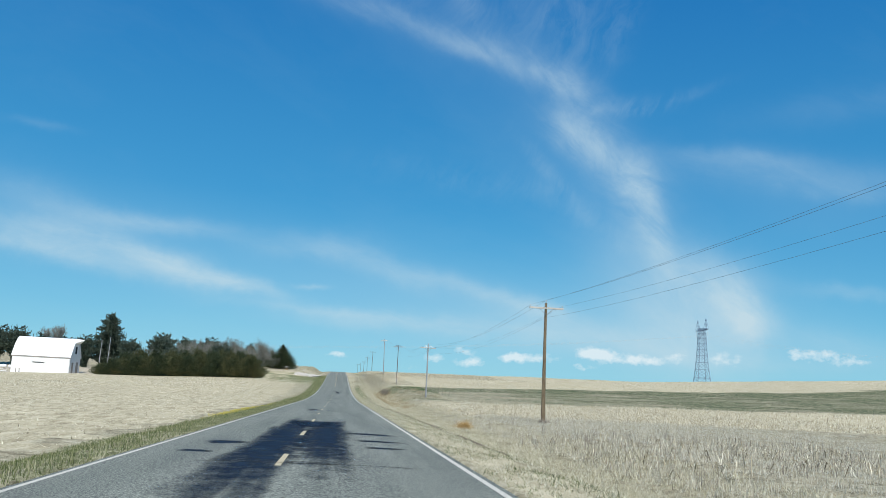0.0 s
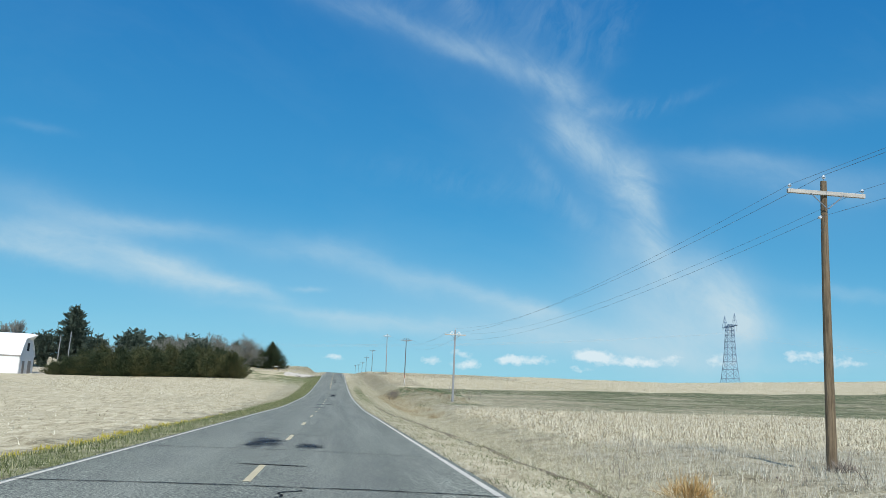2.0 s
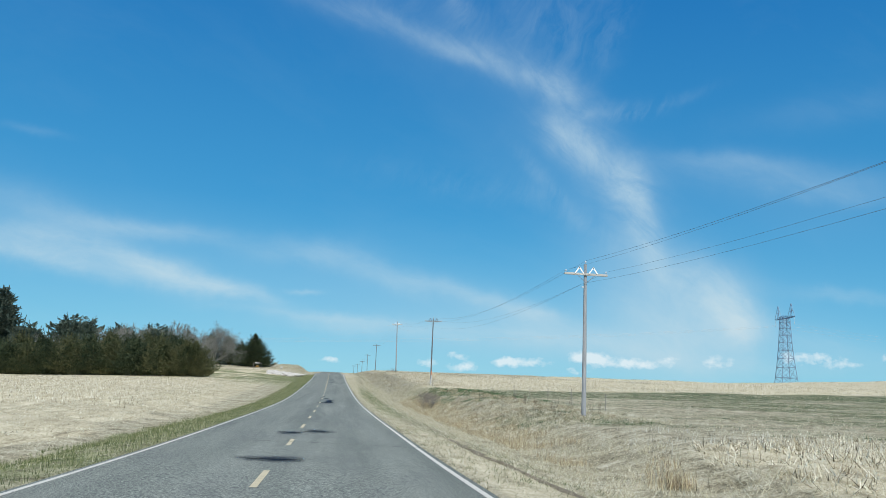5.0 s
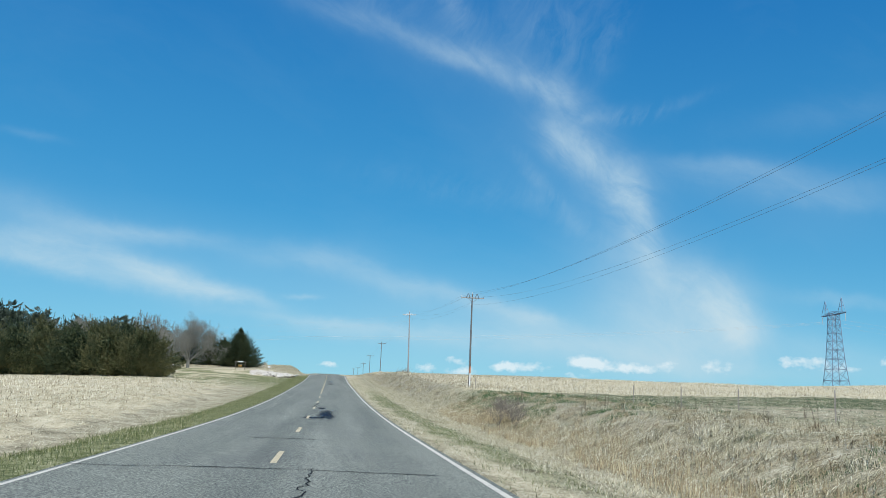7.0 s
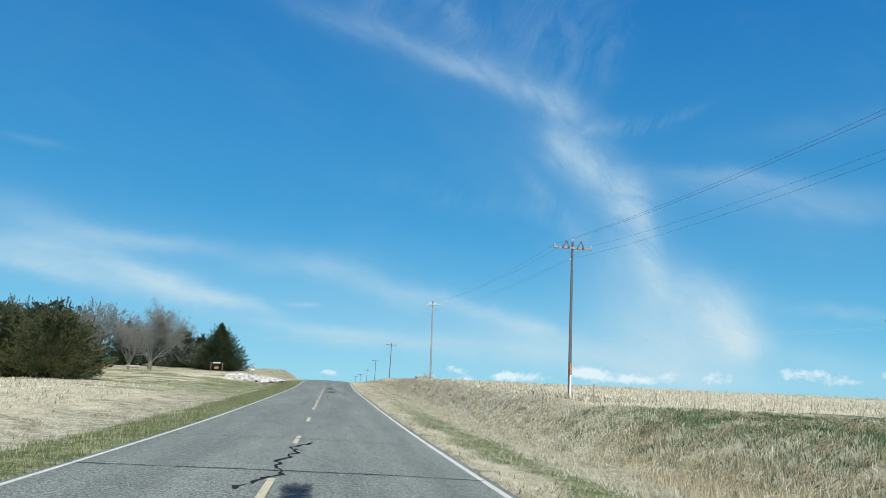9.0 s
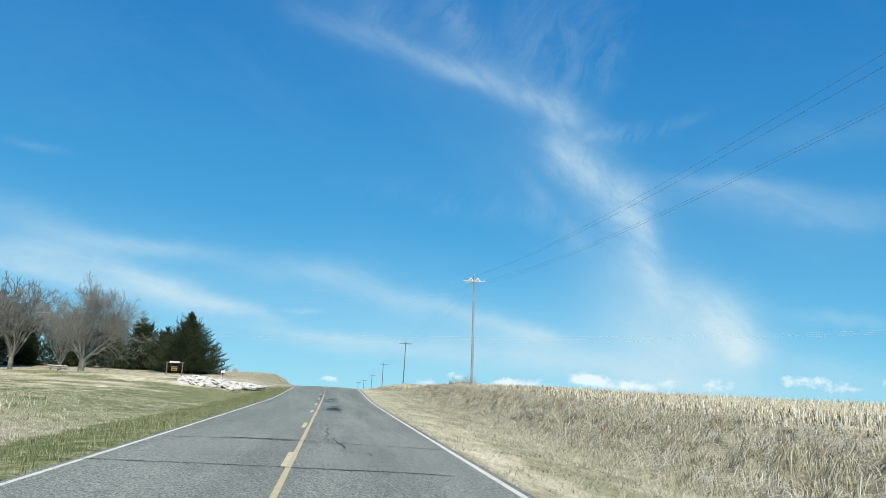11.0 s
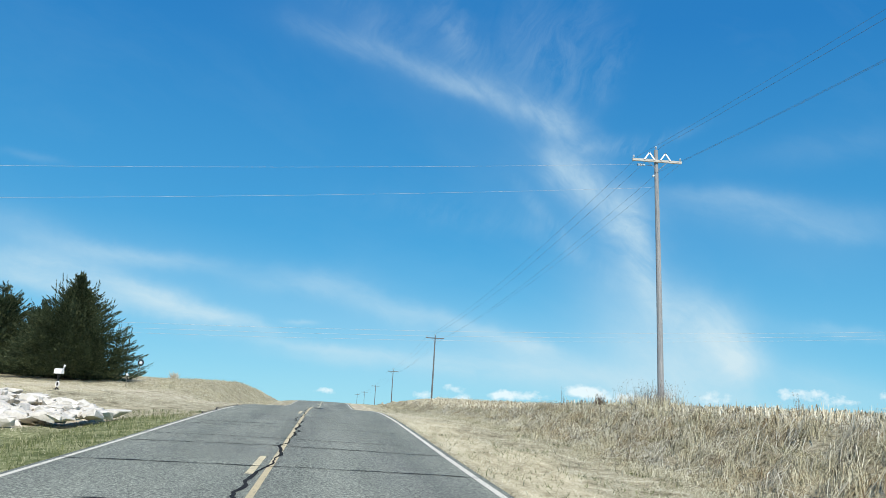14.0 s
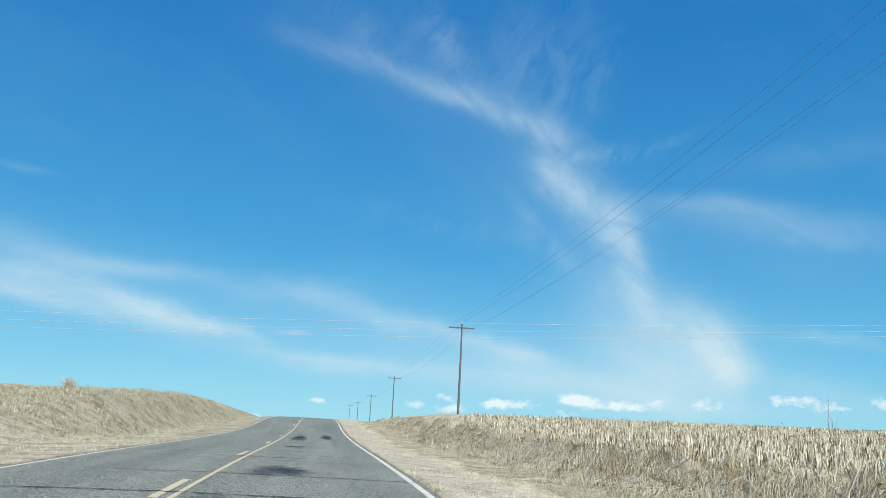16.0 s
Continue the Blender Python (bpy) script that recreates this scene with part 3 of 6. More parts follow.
def ribbon(name, stations, ys, lift, material, parent, skirt=0.0, wobble=0.0, label=""):
    """A strip that lies on the pavement, with stations across and ys along."""
    xs = np.array(stations)
    X, Y = np.meshgrid(xs, ys)
    if wobble:
        X = X + wobble * waves(0 * Y, Y, 7, 8) * (np.arange(len(xs)) % 2)
    Z = pave_z(X, Y) + lift
    if skirt:
        Z[:, 0] -= skirt
        Z[:, -1] -= skirt
    n, m = len(xs), len(ys)
    ids = np.arange(n * m).reshape(m, n)
    q = np.stack([ids[:-1, :-1], ids[:-1, 1:], ids[1:, 1:], ids[1:, :-1]], -1).reshape(-1, 4)
    return sheet(name, mesh_from(name, np.stack([X, Y, Z], -1).reshape(-1, 3), q), material, parent, label)


ribbon("asphalt", [EDGE_LEFT - 0.02, EDGE_LEFT, LINE_LEFT, -2.6, LINE_MID, 0.8, LINE_RIGHT, EDGE_RIGHT, EDGE_RIGHT + 0.02], road_y, 0.0, M_ASPHALT, road, 0.13)
ribbon("edge_line", [LINE_RIGHT - 0.06, LINE_RIGHT + 0.06], road_y, 0.005, M_WHITE_LINE, road, label="white painted edge line")
ribbon("edge_line", [LINE_LEFT - 0.045, LINE_LEFT + 0.045], road_y[road_y < 313], 0.005, M_WHITE_LINE, road, label="white painted edge line")
ribbon("edge_line", [LINE_LEFT - 0.045, LINE_LEFT + 0.045], road_y[road_y > 322], 0.005, M_WHITE_LINE, road, label="white painted edge line")
ribbon("centre_line", [LINE_MID + 0.13, LINE_MID + 0.225], np.arange(218, 317, 1.5), 0.006, M_YELLOW_LINE, road, label="solid yellow centre line")
ribbon("centre_line", [LINE_MID + 0.135, LINE_MID + 0.22], np.arange(315.5, 471, 1.5), 0.006, M_DASH, road, label="worn pale yellow centre line")
dash_x = curve([(0, -1.05), (110, -1.05), (150, -0.95), (172, -0.9), (206, -0.82), (225, -0.9), (241, -1.0), (330, -1.06)])
for mid in (-16.5, -4.9, 6.8, 18.4, 29.4, 41.4, 53.0, 64.4, 75.8, 87.9, 99.4, 110.4, 121.0, 131.2, 141.2, 151.2, 162.4, 173.0, 185.0, 195.6, 206.6, 217.8, 229.4, 241.5, 253.6, 265.1, 276.3, 287.0, 308.5, 321.0, 332.7, 344.5, 356.5, 368.5, 380.5, 392.5):
    dx = float(dash_x(mid))
    ribbon("lane_dash", [dx - 0.06, dx + 0.06], np.linspace(mid - 1.5, mid + 1.5, 4), 0.005, M_DASH, road)


def crack(y, x0, x1, width=0.055, seed=0, tilt=0.0):
    """A sealed crack across the lane."""
    r = np.random.RandomState(seed)
    n = max(6, int((x1 - x0) * 5))
    xs = np.linspace(x0, x1, n)
    ys = y + tilt * (xs - x0) + 0.10 * np.cumsum(r.normal(0, 0.25, n))
    w = width * r.uniform(0.5, 1.4, n)
    w[0] = w[-1] = 0.01
    return xs, ys, w


def tar_line(xs, ys, w, across=True):
    xs, ys, w = np.asarray(xs), np.asarray(ys), np.asarray(w)
    dx, dy = np.gradient(xs), np.gradient(ys)
    ln = np.hypot(dx, dy) + 1e-6
    nxv, nyv = -dy / ln, dx / ln
    a = np.stack([xs + nxv * w, ys + nyv * w], -1)
    b = np.stack([xs - nxv * w, ys - nyv * w], -1)
    p = np.concatenate([a, b])
    n = len(xs)
    v = np.column_stack([p, pave_z(p[:, 0], p[:, 1]) + 0.009])
    i = np.arange(n - 1)
    f = np.stack([i, i + 1, i + 1 + n, i + n], -1)
    sheet("tar_crack", mesh_from("tar_crack", v, f), M_TAR, road)


full = (17.4, 51.0, 58.9, 74.2, 88.4, 121.0, 135.7, 138.2, 148.5, 166.1, 181.0, 187.8, 195.9, 203.5, 211.8, 219.6, 228.0, 234.0, 242.0, 248.2, 254.4, 263.1,
        268.0, 275.8, 277.7, 282.3, 286.8, 290.9, 293.2, 297.5, 301.3, 304.4, 307.8, 311.9, 320.4, 324.3, 329.8, 333.0, 335.6, 345.5, 352.2, 361.0, 374.5, 388.0)
for k, y in enumerate(full):
    x0 = EDGE_LEFT + 0.05 if k % 5 else -2.8
    x1 = EDGE_RIGHT - 0.05 if k % 4 else 2.1
    tar_line(*crack(y, x0, x1, 0.03, k))
for k, (y, x0, x1) in enumerate(((54.6, -1.6, -0.2), (43.1, -4.2, -2.4), (47.9, -4.2, -2.8), (82.8, -1.9, 0.2), (273.2, -3.6, -1.6), (66.3, -2.5, 0.2), (61.1, -2.2, -1.2), (96.0, -2.4, -0.5), (105.0, -4.2, -1.6), (114.7, -1.9, -0.4), (157.4, -2.2, 0.1),
                                 (170.5, -1.6, 0.1), (234.4, -2.8, -0.6), (252.0, -4.0, -1.5), (275.0, -0.6, 0.9), (299.0, -3.8, -1.4), (331.0, -2.0, 1.4))):
    tar_line(*crack(y, x0, x1, 0.05, 40 + k))


def snake(points, width, seed, turns=0.22):
    r = np.random.RandomState(seed)
    p = np.array(points, float)
    t = np.linspace(0, len(p) - 1, (len(p) - 1) * 14)
    xs, ys = np.interp(t, np.arange(len(p)), p[:, 0]), np.interp(t, np.arange(len(p)), p[:, 1])
    xs = xs + np.convolve(r.normal(0, turns, len(t)), np.ones(4) / 4, "same")
    w = width * np.convolve(r.uniform(0.2, 1.8, len(t)), np.ones(3) / 3, "same")
    tar_line(xs, ys, w)


snake([(-1.3, 185.0), (-1.0, 186.2), (-0.72, 187.5), (-0.98, 189.4), (-0.7, 191.3), (-0.85, 192.6), (-0.4, 194.8)], 0.035, 1, 0.12)
snake([(-0.67, 142.2), (-0.3, 145.5), (-0.06, 149.0)], 0.012, 2)
snake([(-0.35, 50.6), (-0.42, 49.2), (-0.7, 47.5)], 0.02, 3)
snake([(-0.9, 254.8), (-0.35, 256.9), (0.0, 259.2)], 0.035, 4)
snake([(-1.2, 280.3), (-0.95, 281.6), (-1.05, 284.5), (-0.85, 288.0), (-0.9, 291.5), (-0.7, 295.5), (-0.85, 298.5), (-0.7, 301.5)], 0.028, 5, 0.1)
snake([(-1.0, 301), (-0.9, 307), (-1.0, 313)], 0.018, 6, 0.12)
snake([(-0.28, 234.5), (-0.2, 238), (-0.3, 243)], 0.011, 7)
snake([(-4.35, 303), (-4.5, 309), (-4.3, 314), (-4.6, 318), (-4.4, 323)], 0.03, 8, 0.12)
snake([(0.1, 178.5), (0.35, 180.5), (0.3, 183.0)], 0.02, 9)
snake([(-0.1, 236.0), (0.1, 233.0), (0.5, 231.0)], 0.012, 10)


def seal_patch(x, y, half_w, half_l, seed, strength=1.0):
    """A dark irregular patch of fresh seal coat."""
    r = np.random.RandomState(seed)
    n = 72
    a = np.linspace(0, 2 * np.pi, n, endpoint=False)
    k = 1 + 0.10 * np.sin(3 * a + r.uniform(0, 6)) + 0.07 * np.sin(7 * a + r.uniform(0, 6)) + r.normal(0, 0.05, n)
    sq = (np.abs(np.cos(a)) ** 2.6 + np.abs(np.sin(a)) ** 2.6) ** (-1 / 2.6)
    px, py = x + half_w * k * sq * np.cos(a), y + half_l * k * sq * np.sin(a)
    rings = [np.column_stack([x + (px - x) * s, y + (py - y) * s, pave_z(x + (px - x) * s, y + (py - y) * s) + 0.004]) for s in (1.25, 0.75, 0.35)]
    v = np.concatenate(rings + [np.array([[x, y, float(pave_z(x, y)) + 0.004]])])
    f = []
    for q in range(2):
        for i in range(n):
            j = (i + 1) % n
            f += [(q * n + i, q * n + j, (q + 1) * n + j), (q * n + i, (q + 1) * n + j, (q + 1) * n + i)]
    f += [(2 * n + i, 2 * n + (i + 1) % n, 3 * n) for i in range(n)]
    me = mesh_from("seal_patch", v, f)
    film = me.attributes.new("film", "FLOAT_COLOR", "POINT")
    amount = strength * np.concatenate([np.zeros(n), np.full(n, 0.62), np.full(n, 0.85), [0.9]])
    film.data.foreach_set("color", np.repeat(amount, 4).astype(np.float32))
    sheet("seal_patch", me, M_SEAL, road, "dark patch of seal coat")


for k, row in enumerate(((-1.6, 25.0, 0.78, 17.0), (-0.3, 29.0, 0.82, 13.0), (-0.95, 37.6, 1.1, 3.6), (1.2, 30.5, 0.9, 0.6), (1.3, 26.4, 0.7, 0.45), (1.3, 23.4, 0.6, 0.4), (-2.8, 23.4, 0.55, 0.7), (-3.1, 20.0, 0.4, 0.35),
                         (-1.6, 61.6, 0.5, 2.5), (-0.4, 60.6, 0.4, 1.3), (-1.1, 114.7, 0.9, 0.9), (-0.3, 127.5, 0.6, 1.4), (-1.3, 126.0, 0.5, 1.2), (-0.1, 176.6, 0.42, 5.6), (-0.7, 172.5, 0.5, 1.0),
                         (0.0, 258.3, 0.42, 4.6), (-0.2, 271.6, 0.62, 1.3), (0.1, 279.4, 0.3, 1.0), (-0.15, 275.9, 0.55, 1.4), (0.0, 354.2, 0.42, 5.0), (1.4, 357.6, 0.36, 5.5), (0.25, 325.7, 0.62, 1.7), (0.1, 340.5, 0.4, 1.2),
                         (-0.35, 318.0, 0.35, 3.0), (-0.43, 184.6, 0.25, 1.6),)):
    seal_patch(*row, 60 + k, 0.9 if row[1] < 50 else 0.66 if row[1] < 130 else 0.84 if row[1] < 200 else 0.58)


# ---- power poles ----
def insulator(parent, at, high=0.16):
    bm = bmesh.new()
    rod(bm, (at[0], at[1], at[2]), (at[0], at[1], at[2] + high * 0.6), 0.012, 0.012, 6)
    for k, r in enumerate((0.05, 0.065, 0.045)):
        rod(bm, (at[0], at[1], at[2] + high * (0.45 + 0.2 * k)), (at[0], at[1], at[2] + high * (0.62 + 0.2 * k)), r, r * 0.7, 10)
    return part("insulator", bm, M_GLAZE, parent, "pale glazed pin insulator")


def power_pole(x, y, base, top, wood, kind, label, thick=0.15, lean=0.0):
    """A wooden pole with a crossarm; kind: plain, vee (white brackets) or switch (dark cut-outs)."""
    p = thing("power_pole", (x, y, base), label, "power pole", "poles along the road")
    p.matrix_world = pose(x, y, base, 0, lean, 0)
    high = top - base
    bm = bmesh.new()
    rings, sides = 9, 12
    rows = []
    for k in range(rings):
        f = k / (rings - 1)
        z, r = -0.8 + (high + 0.8) * f, thick * (1 - 0.42 * f)
        ox, oy = 0.02 * math.sin(3.1 * f + x + y), 0.02 * math.cos(2.3 * f + y)
        rows.append([bm.verts.new((ox + r * math.cos(a), oy + r * math.sin(a), z)) for a in (2 * math.pi * i / sides for i in range(sides))])
    for a, b in zip(rows, rows[1:]):
        for i in range(sides):
            bm.faces.new((a[i], a[(i + 1) % sides], b[(i + 1) % sides], b[i]))
    bm.faces.new(rows[-1])
    part("shaft", bm, wood, p)
    arm_z = high - (0.62 if kind == "vee" else 0.42)
    bm = bmesh.new()
    box(bm, (2.6, 0.1, 0.13), (0, -thick * 0.75, arm_z), (0, 0, 0), 0.008)
    part("crossarm", bm, (M_POLE_DARK if kind == "plain" else M_POLE_GREY) if wood is M_POLE_DARK else M_ARM, p, "weathered grey timber crossarm")
    for s in (-1, 1):
        bm = bmesh.new()
        rod(bm, (s * 0.55, -thick * 0.75 - 0.06, arm_z - 0.04), (s * 0.03, -thick * 0.75 - 0.06, arm_z - 0.5), 0.018, 0.018, 6)
        part("brace", bm, M_STEEL, p)
        insulator(p, (s * 1.22, -thick * 0.75, arm_z + 0.06))
    insulator(p, (0, 0, high), 0.2)
    bm = bmesh.new()
    rod(bm, (-0.16, -0.05, arm_z - 0.75), (-0.16, 0.05, arm_z - 0.75), 0.05, 0.05, 8)
    rod(bm, (-0.17, 0, arm_z - 0.75), (0.0, 0, arm_z - 0.75), 0.02, 0.02, 6)
    part("neutral_spool", bm, M_GLAZE, p)
    if kind == "vee":
        for s in (-1, 1):
            bm = bmesh.new()
            for d in (-1, 1):
                a, b = Vector((s * 0.42 + d * 0.25, -thick * 0.75 - 0.07, arm_z + 0.05)), Vector((s * 0.42, -thick * 0.75 - 0.07, arm_z + 0.4))
                m = Matrix.Translation((a + b) / 2) @ (b - a).to_track_quat("Z", "Y").to_matrix().to_4x4()
                got = bmesh.ops.create_cube(bm, size=1)["verts"]
                bmesh.ops.transform(bm, matrix=m @ Matrix.Diagonal((0.035, 0.07, (b - a).length + 0.04, 1)), verts=got)
            part("bird_guard", bm, M_BRACKET, p, "white inverted-V bird guard")
    if kind == "switch":
        for s in (-0.7, -0.28, 0.28, 0.7):
            bm = bmesh.new()
            rod(bm, (s, -thick * 0.75 - 0.1, arm_z + 0.02), (s + 0.2 * (1 if s in (-0.7, 0.28) else -1), -thick * 0.75 - 0.14, arm_z + 0.46), 0.05, 0.04, 8)
            part("fuse_cutout", bm, M_WIRE, p, "dark fuse cut-out")
        bm = bmesh.new()
        box(bm, (0.11, 0.03, 1.4), (0.02, -thick - 0.005, 0.7), bevel=0.008)
        part("white_guard", bm, M_BRACKET, p, "white plastic cable guard")
        bm = bmesh.new()
        box(bm, (0.14, 0.034, 0.7), (0.02, -thick + 0.0, 1.78), bevel=0.008)
        part("marker_band", bm, M_ORANGE, p, "faded orange marker band")
    if kind == "vee" and high > 12:
        for k in range(3):
            bm = bmesh.new()
            rod(bm, (-0.98 + 0.14 * k, 0, high - 0.83), (-0.88 + 0.14 * k, 0, high - 0.83), 0.075, 0.05, 10)
            part("strain_insulator", bm, M_GLAZE, p, "dark glazed strain insulator bell")
        bm = bmesh.new()
        rod(bm, (-0.6, 0, high - 0.83), (0, 0, high - 0.85), 0.012, 0.012, 6)
        part("strain_link", bm, M_STEEL, p)
    return p


M_ORANGE = plain("faded_orange_paint", (0.36, 0.13, 0.06), (0.5, 0.22, 0.11), 8, 0.6, 0, 0)
pole_rows = ((15.1, -20.4, -0.3, 8.6, M_POLE_BROWN, "plain"), (15.1, 62.6, -0.25, 8.72, M_POLE_BROWN, "plain"), (14.5, 143.2, 0.65, 9.75, M_POLE_GREY, "vee"),
             (15.0, 226.0, 3.7, 13.8, M_POLE_DARK, "switch"), (15.73, 311.0, 7.4, 20.45, M_POLE_GREY, "vee"), (14.5, 393.0, 10.3, 19.5, M_POLE_DARK, "plain"),
             (14.9, 477.0, 11.1, 20.0, M_POLE_DARK, "plain"), (15.4, 561.0, 11.3, 20.4, M_POLE_DARK, "plain"), (15.3, 645.0, 11.6, 21.6, M_POLE_DARK, "plain"), (15.0, 729.0, 12.0, 23.6, M_POLE_DARK, "plain"))
words = {"plain": "grey weathered wooden power pole with a timber crossarm", "vee": "grey wooden power pole with white V bird guards", "switch": "grey wooden power pole with fuse cut-outs"}
for k, (x, y, base, top, wood, kind) in enumerate(pole_rows):
    power_pole(x, y, base, top, wood, kind, "brown creosoted wooden power pole beside a stubble field" if wood is M_POLE_BROWN else words[kind], (0.165, 0.165, 0.15, 0.125, 0.165)[k] if k < 5 else 0.13, -1.25 if k == 4 else 0.0)


def wire(points, sag, radius, material, name, label, group):
    """A sagging wire through its points, as one slim tube."""
    pts = []
    sags = sag if isinstance(sag, tuple) else (sag,) * (len(points) - 1)
    for a, b, sag in zip(points, points[1:], sags):
        a, b = np.array(a, float), np.array(b, float)
        n = 16
        for k in range(n):
            f = k / n
            q = a + (b - a) * f
            q[2] -= 4 * sag * f * (1 - f)
            pts.append(q)
    pts.append(np.array(points[-1], float))
    pts = np.array(pts)
    d = np.gradient(pts, axis=0)
    d /= np.linalg.norm(d, axis=1)[:, None]
    side = np.cross(d, (0, 0, 1.0))
    side /= np.linalg.norm(side, axis=1)[:, None]
    up = np.cross(side, d)
    ring = [pts + radius * (math.cos(t) * side + math.sin(t) * up) for t in (0.5, 2.6, 4.7)]
    n = len(pts)
    v = np.concatenate(ring)
    i = np.arange(n - 1)
    f = np.concatenate([np.stack([i + a * n, i + 1 + a * n, i + 1 + b * n, i + b * n], -1) for a, b in ((0, 1), (1, 2), (2, 0))])
    ob = sheet(name, mesh_from(name, v, f, True), material)
    return tagged(ob, label, "wire", group)


for dx, dz, r in ((-1.22, -0.22, 0.0056), (0, 0.2, 0.007), (1.22, -0.22, 0.0056), (-0.16, -1.17, 0.0056)):
    wire([(x + dx, y - 0.1, top + dz - (0.2 if kind == "vee" and abs(dx) > 0.5 else 0.0)) for x, y, base, top, wood, kind in pole_rows], (0.85, 1.3, 1.33, 0.9, 0.9, 0.8, 0.75, 0.75, 0.75), r, M_WIRE, "overhead_wire", "dark thin wire strung from pole to pole", "wires of the pole line")
wire([(14.4, 311.0, 19.6), (-78, 300, 9.9)], 1.1, 0.0044, M_BRIGHT_WIRE, "service_wire", "bright thin wire crossing over the road", "wires to the farm")
wire([(15.25, 311.0, 18.45), (-78, 300, 8.2)], 1.1, 0.0045, M_BRIGHT_WIRE, "service_wire", "bright thin wire crossing over the road", "wires to the farm")

# ---- transmission tower ----
# distance haze is put into the steel colour, bluer and paler than bare steel
M_TOWER = plain("hazed_blue_grey_steel", (0.13, 0.2, 0.3), (0.23, 0.32, 0.44), 6, 0.6, 0.3, 0)
TX, TY, TZ = 194.5, 445.0, 12.5
tower = thing("transmission_tower", (TX, TY, TZ), "steel lattice tower, blue-grey with distance haze in its colour, carrying high voltage lines", "transmission tower", turn=-4)
levels = ((0, 3.8), (4.6, 3.25), (8.8, 2.8), (12.6, 2.45), (16.0, 2.2), (19.2, 2.0), (22.2, 1.85), (25.0, 1.72), (27.4, 1.62), (29.6, 1.55))


def strut(name, a, b, r=0.075):
    bm = bmesh.new()
    rod(bm, a, b, r, r, 4)
    part(name, bm, M_TOWER, tower)


corners = ((-1, -1), (1, -1), (1, 1), (-1, 1))
for sx, sy in corners:
    for (z0, a0), (z1, a1) in zip(levels, levels[1:]):
        strut("leg", (sx * a0, sy * a0, z0), (sx * a1, sy * a1, z1), 0.13)
for (z0, a0), (z1, a1) in zip(levels, levels[1:]):
    for (ax, ay), (bx, by) in zip(corners, corners[1:] + corners[:1]):
        strut("brace", (ax * a0, ay * a0, z0), (bx * a1, by * a1, z1))
        strut("brace", (bx * a0, by * a0, z0), (ax * a1, ay * a1, z1))
        strut("girt", (ax * a1, ay * a1, z1), (bx * a1, by * a1, z1), 0.085)
for s in (-1, 1):
    for sx in (-1, 1):
        strut("peak_leg", (sx * 0.9, s * 4.6, 29.6), (0, s * 5.8, 35.0), 0.09)
        strut("peak_leg", (sx * 0.9, s * 7.0, 29.6), (0, s * 5.8, 35.0), 0.09)
        strut("brace", (sx * 0.6, s * 5.0, 31.5), (-sx * 0.6, s * 6.4, 32.0))
        strut("arm_chord", (sx * 1.0, 0, 29.0), (sx * 0.3, s * 8.4, 29.2), 0.1)
        strut("arm_chord", (sx * 1.0, 0, 30.2), (sx * 0.3, s * 8.4, 29.3), 0.1)
        for k in range(5):
            strut("brace", (sx * (1.0 - 0.14 * k), s * 1.6 * k, 29.0), (sx * (0.93 - 0.14 * k), s * (1.6 * k + 0.8), 30.1 - 0.16 * k), 0.06)
            strut("brace", (-1.0 + 0.14 * k, s * 1.6 * k, 29.0), (1.0 - 0.14 * (k + 1), s * 1.6 * (k + 1), 29.0), 0.06)
tower.scale = (1.0, 1.08, 1.05)
for yy in (-8.2, 0.0, 8.2):
    bm = bmesh.new()
    for k in range(9):
        rod(bm, (0, yy, 28.9 - 0.3 * k), (0, yy, 28.65 - 0.3 * k), 0.13, 0.09, 8)
    part("insulator_string", bm, M_GLAZE, tower, "hanging pale insulator string")
for yy, za, zb in ((-8.2, 26.2, 23.5), (0.0, 26.2, 23.5), (8.2, 26.2, 23.5)):
    wire([(TX, TY + yy, TZ + za * 1.05), (-215, 405 + yy, 18.4)], 7.6, 0.02, M_BRIGHT_WIRE, "transmission_wire", "bright high voltage wire spanning the road", "transmission wires")
    wire([(TX, TY + yy, TZ + za * 1.05), (560, 480 + yy, 52.0)], 11.0, 0.02, M_BRIGHT_WIRE, "transmission_wire", "bright high voltage wire spanning the road", "transmission wires")


# ---- trees ----
M_BARK = plain("grey_brown_bark", (0.1, 0.1, 0.088), (0.27, 0.27, 0.24), 5, 0.9, bump=0.5, stretch=(3, 3, 0.6))
M_TWIG = plain("grey_winter_twigs", (0.125, 0.13, 0.115), (0.275, 0.28, 0.25), 3, 0.9, bump=0)
M_CEDAR = blades_material("red_cedar_foliage", ((0.0, (0.024, 0.038, 0.018)), (0.45, (0.058, 0.08, 0.036)), (0.8, (0.108, 0.124, 0.055)), (1.0, (0.18, 0.162, 0.08))), 0.65, 0.3, (0.3, (0.15, 0.145, 0.065)))
M_CEDAR_DARK = blades_material("dark_cedar_foliage", ((0.0, (0.02, 0.034, 0.018)), (0.5, (0.046, 0.068, 0.033)), (1.0, (0.1, 0.118, 0.056))), 0.65, 0.28)
M_SPRUCE = blades_material("spruce_foliage", ((0.0, (0.036, 0.056, 0.044)), (0.5, (0.07, 0.098, 0.074)), (1.0, (0.13, 0.165, 0.125))), 0.65, 0.15)


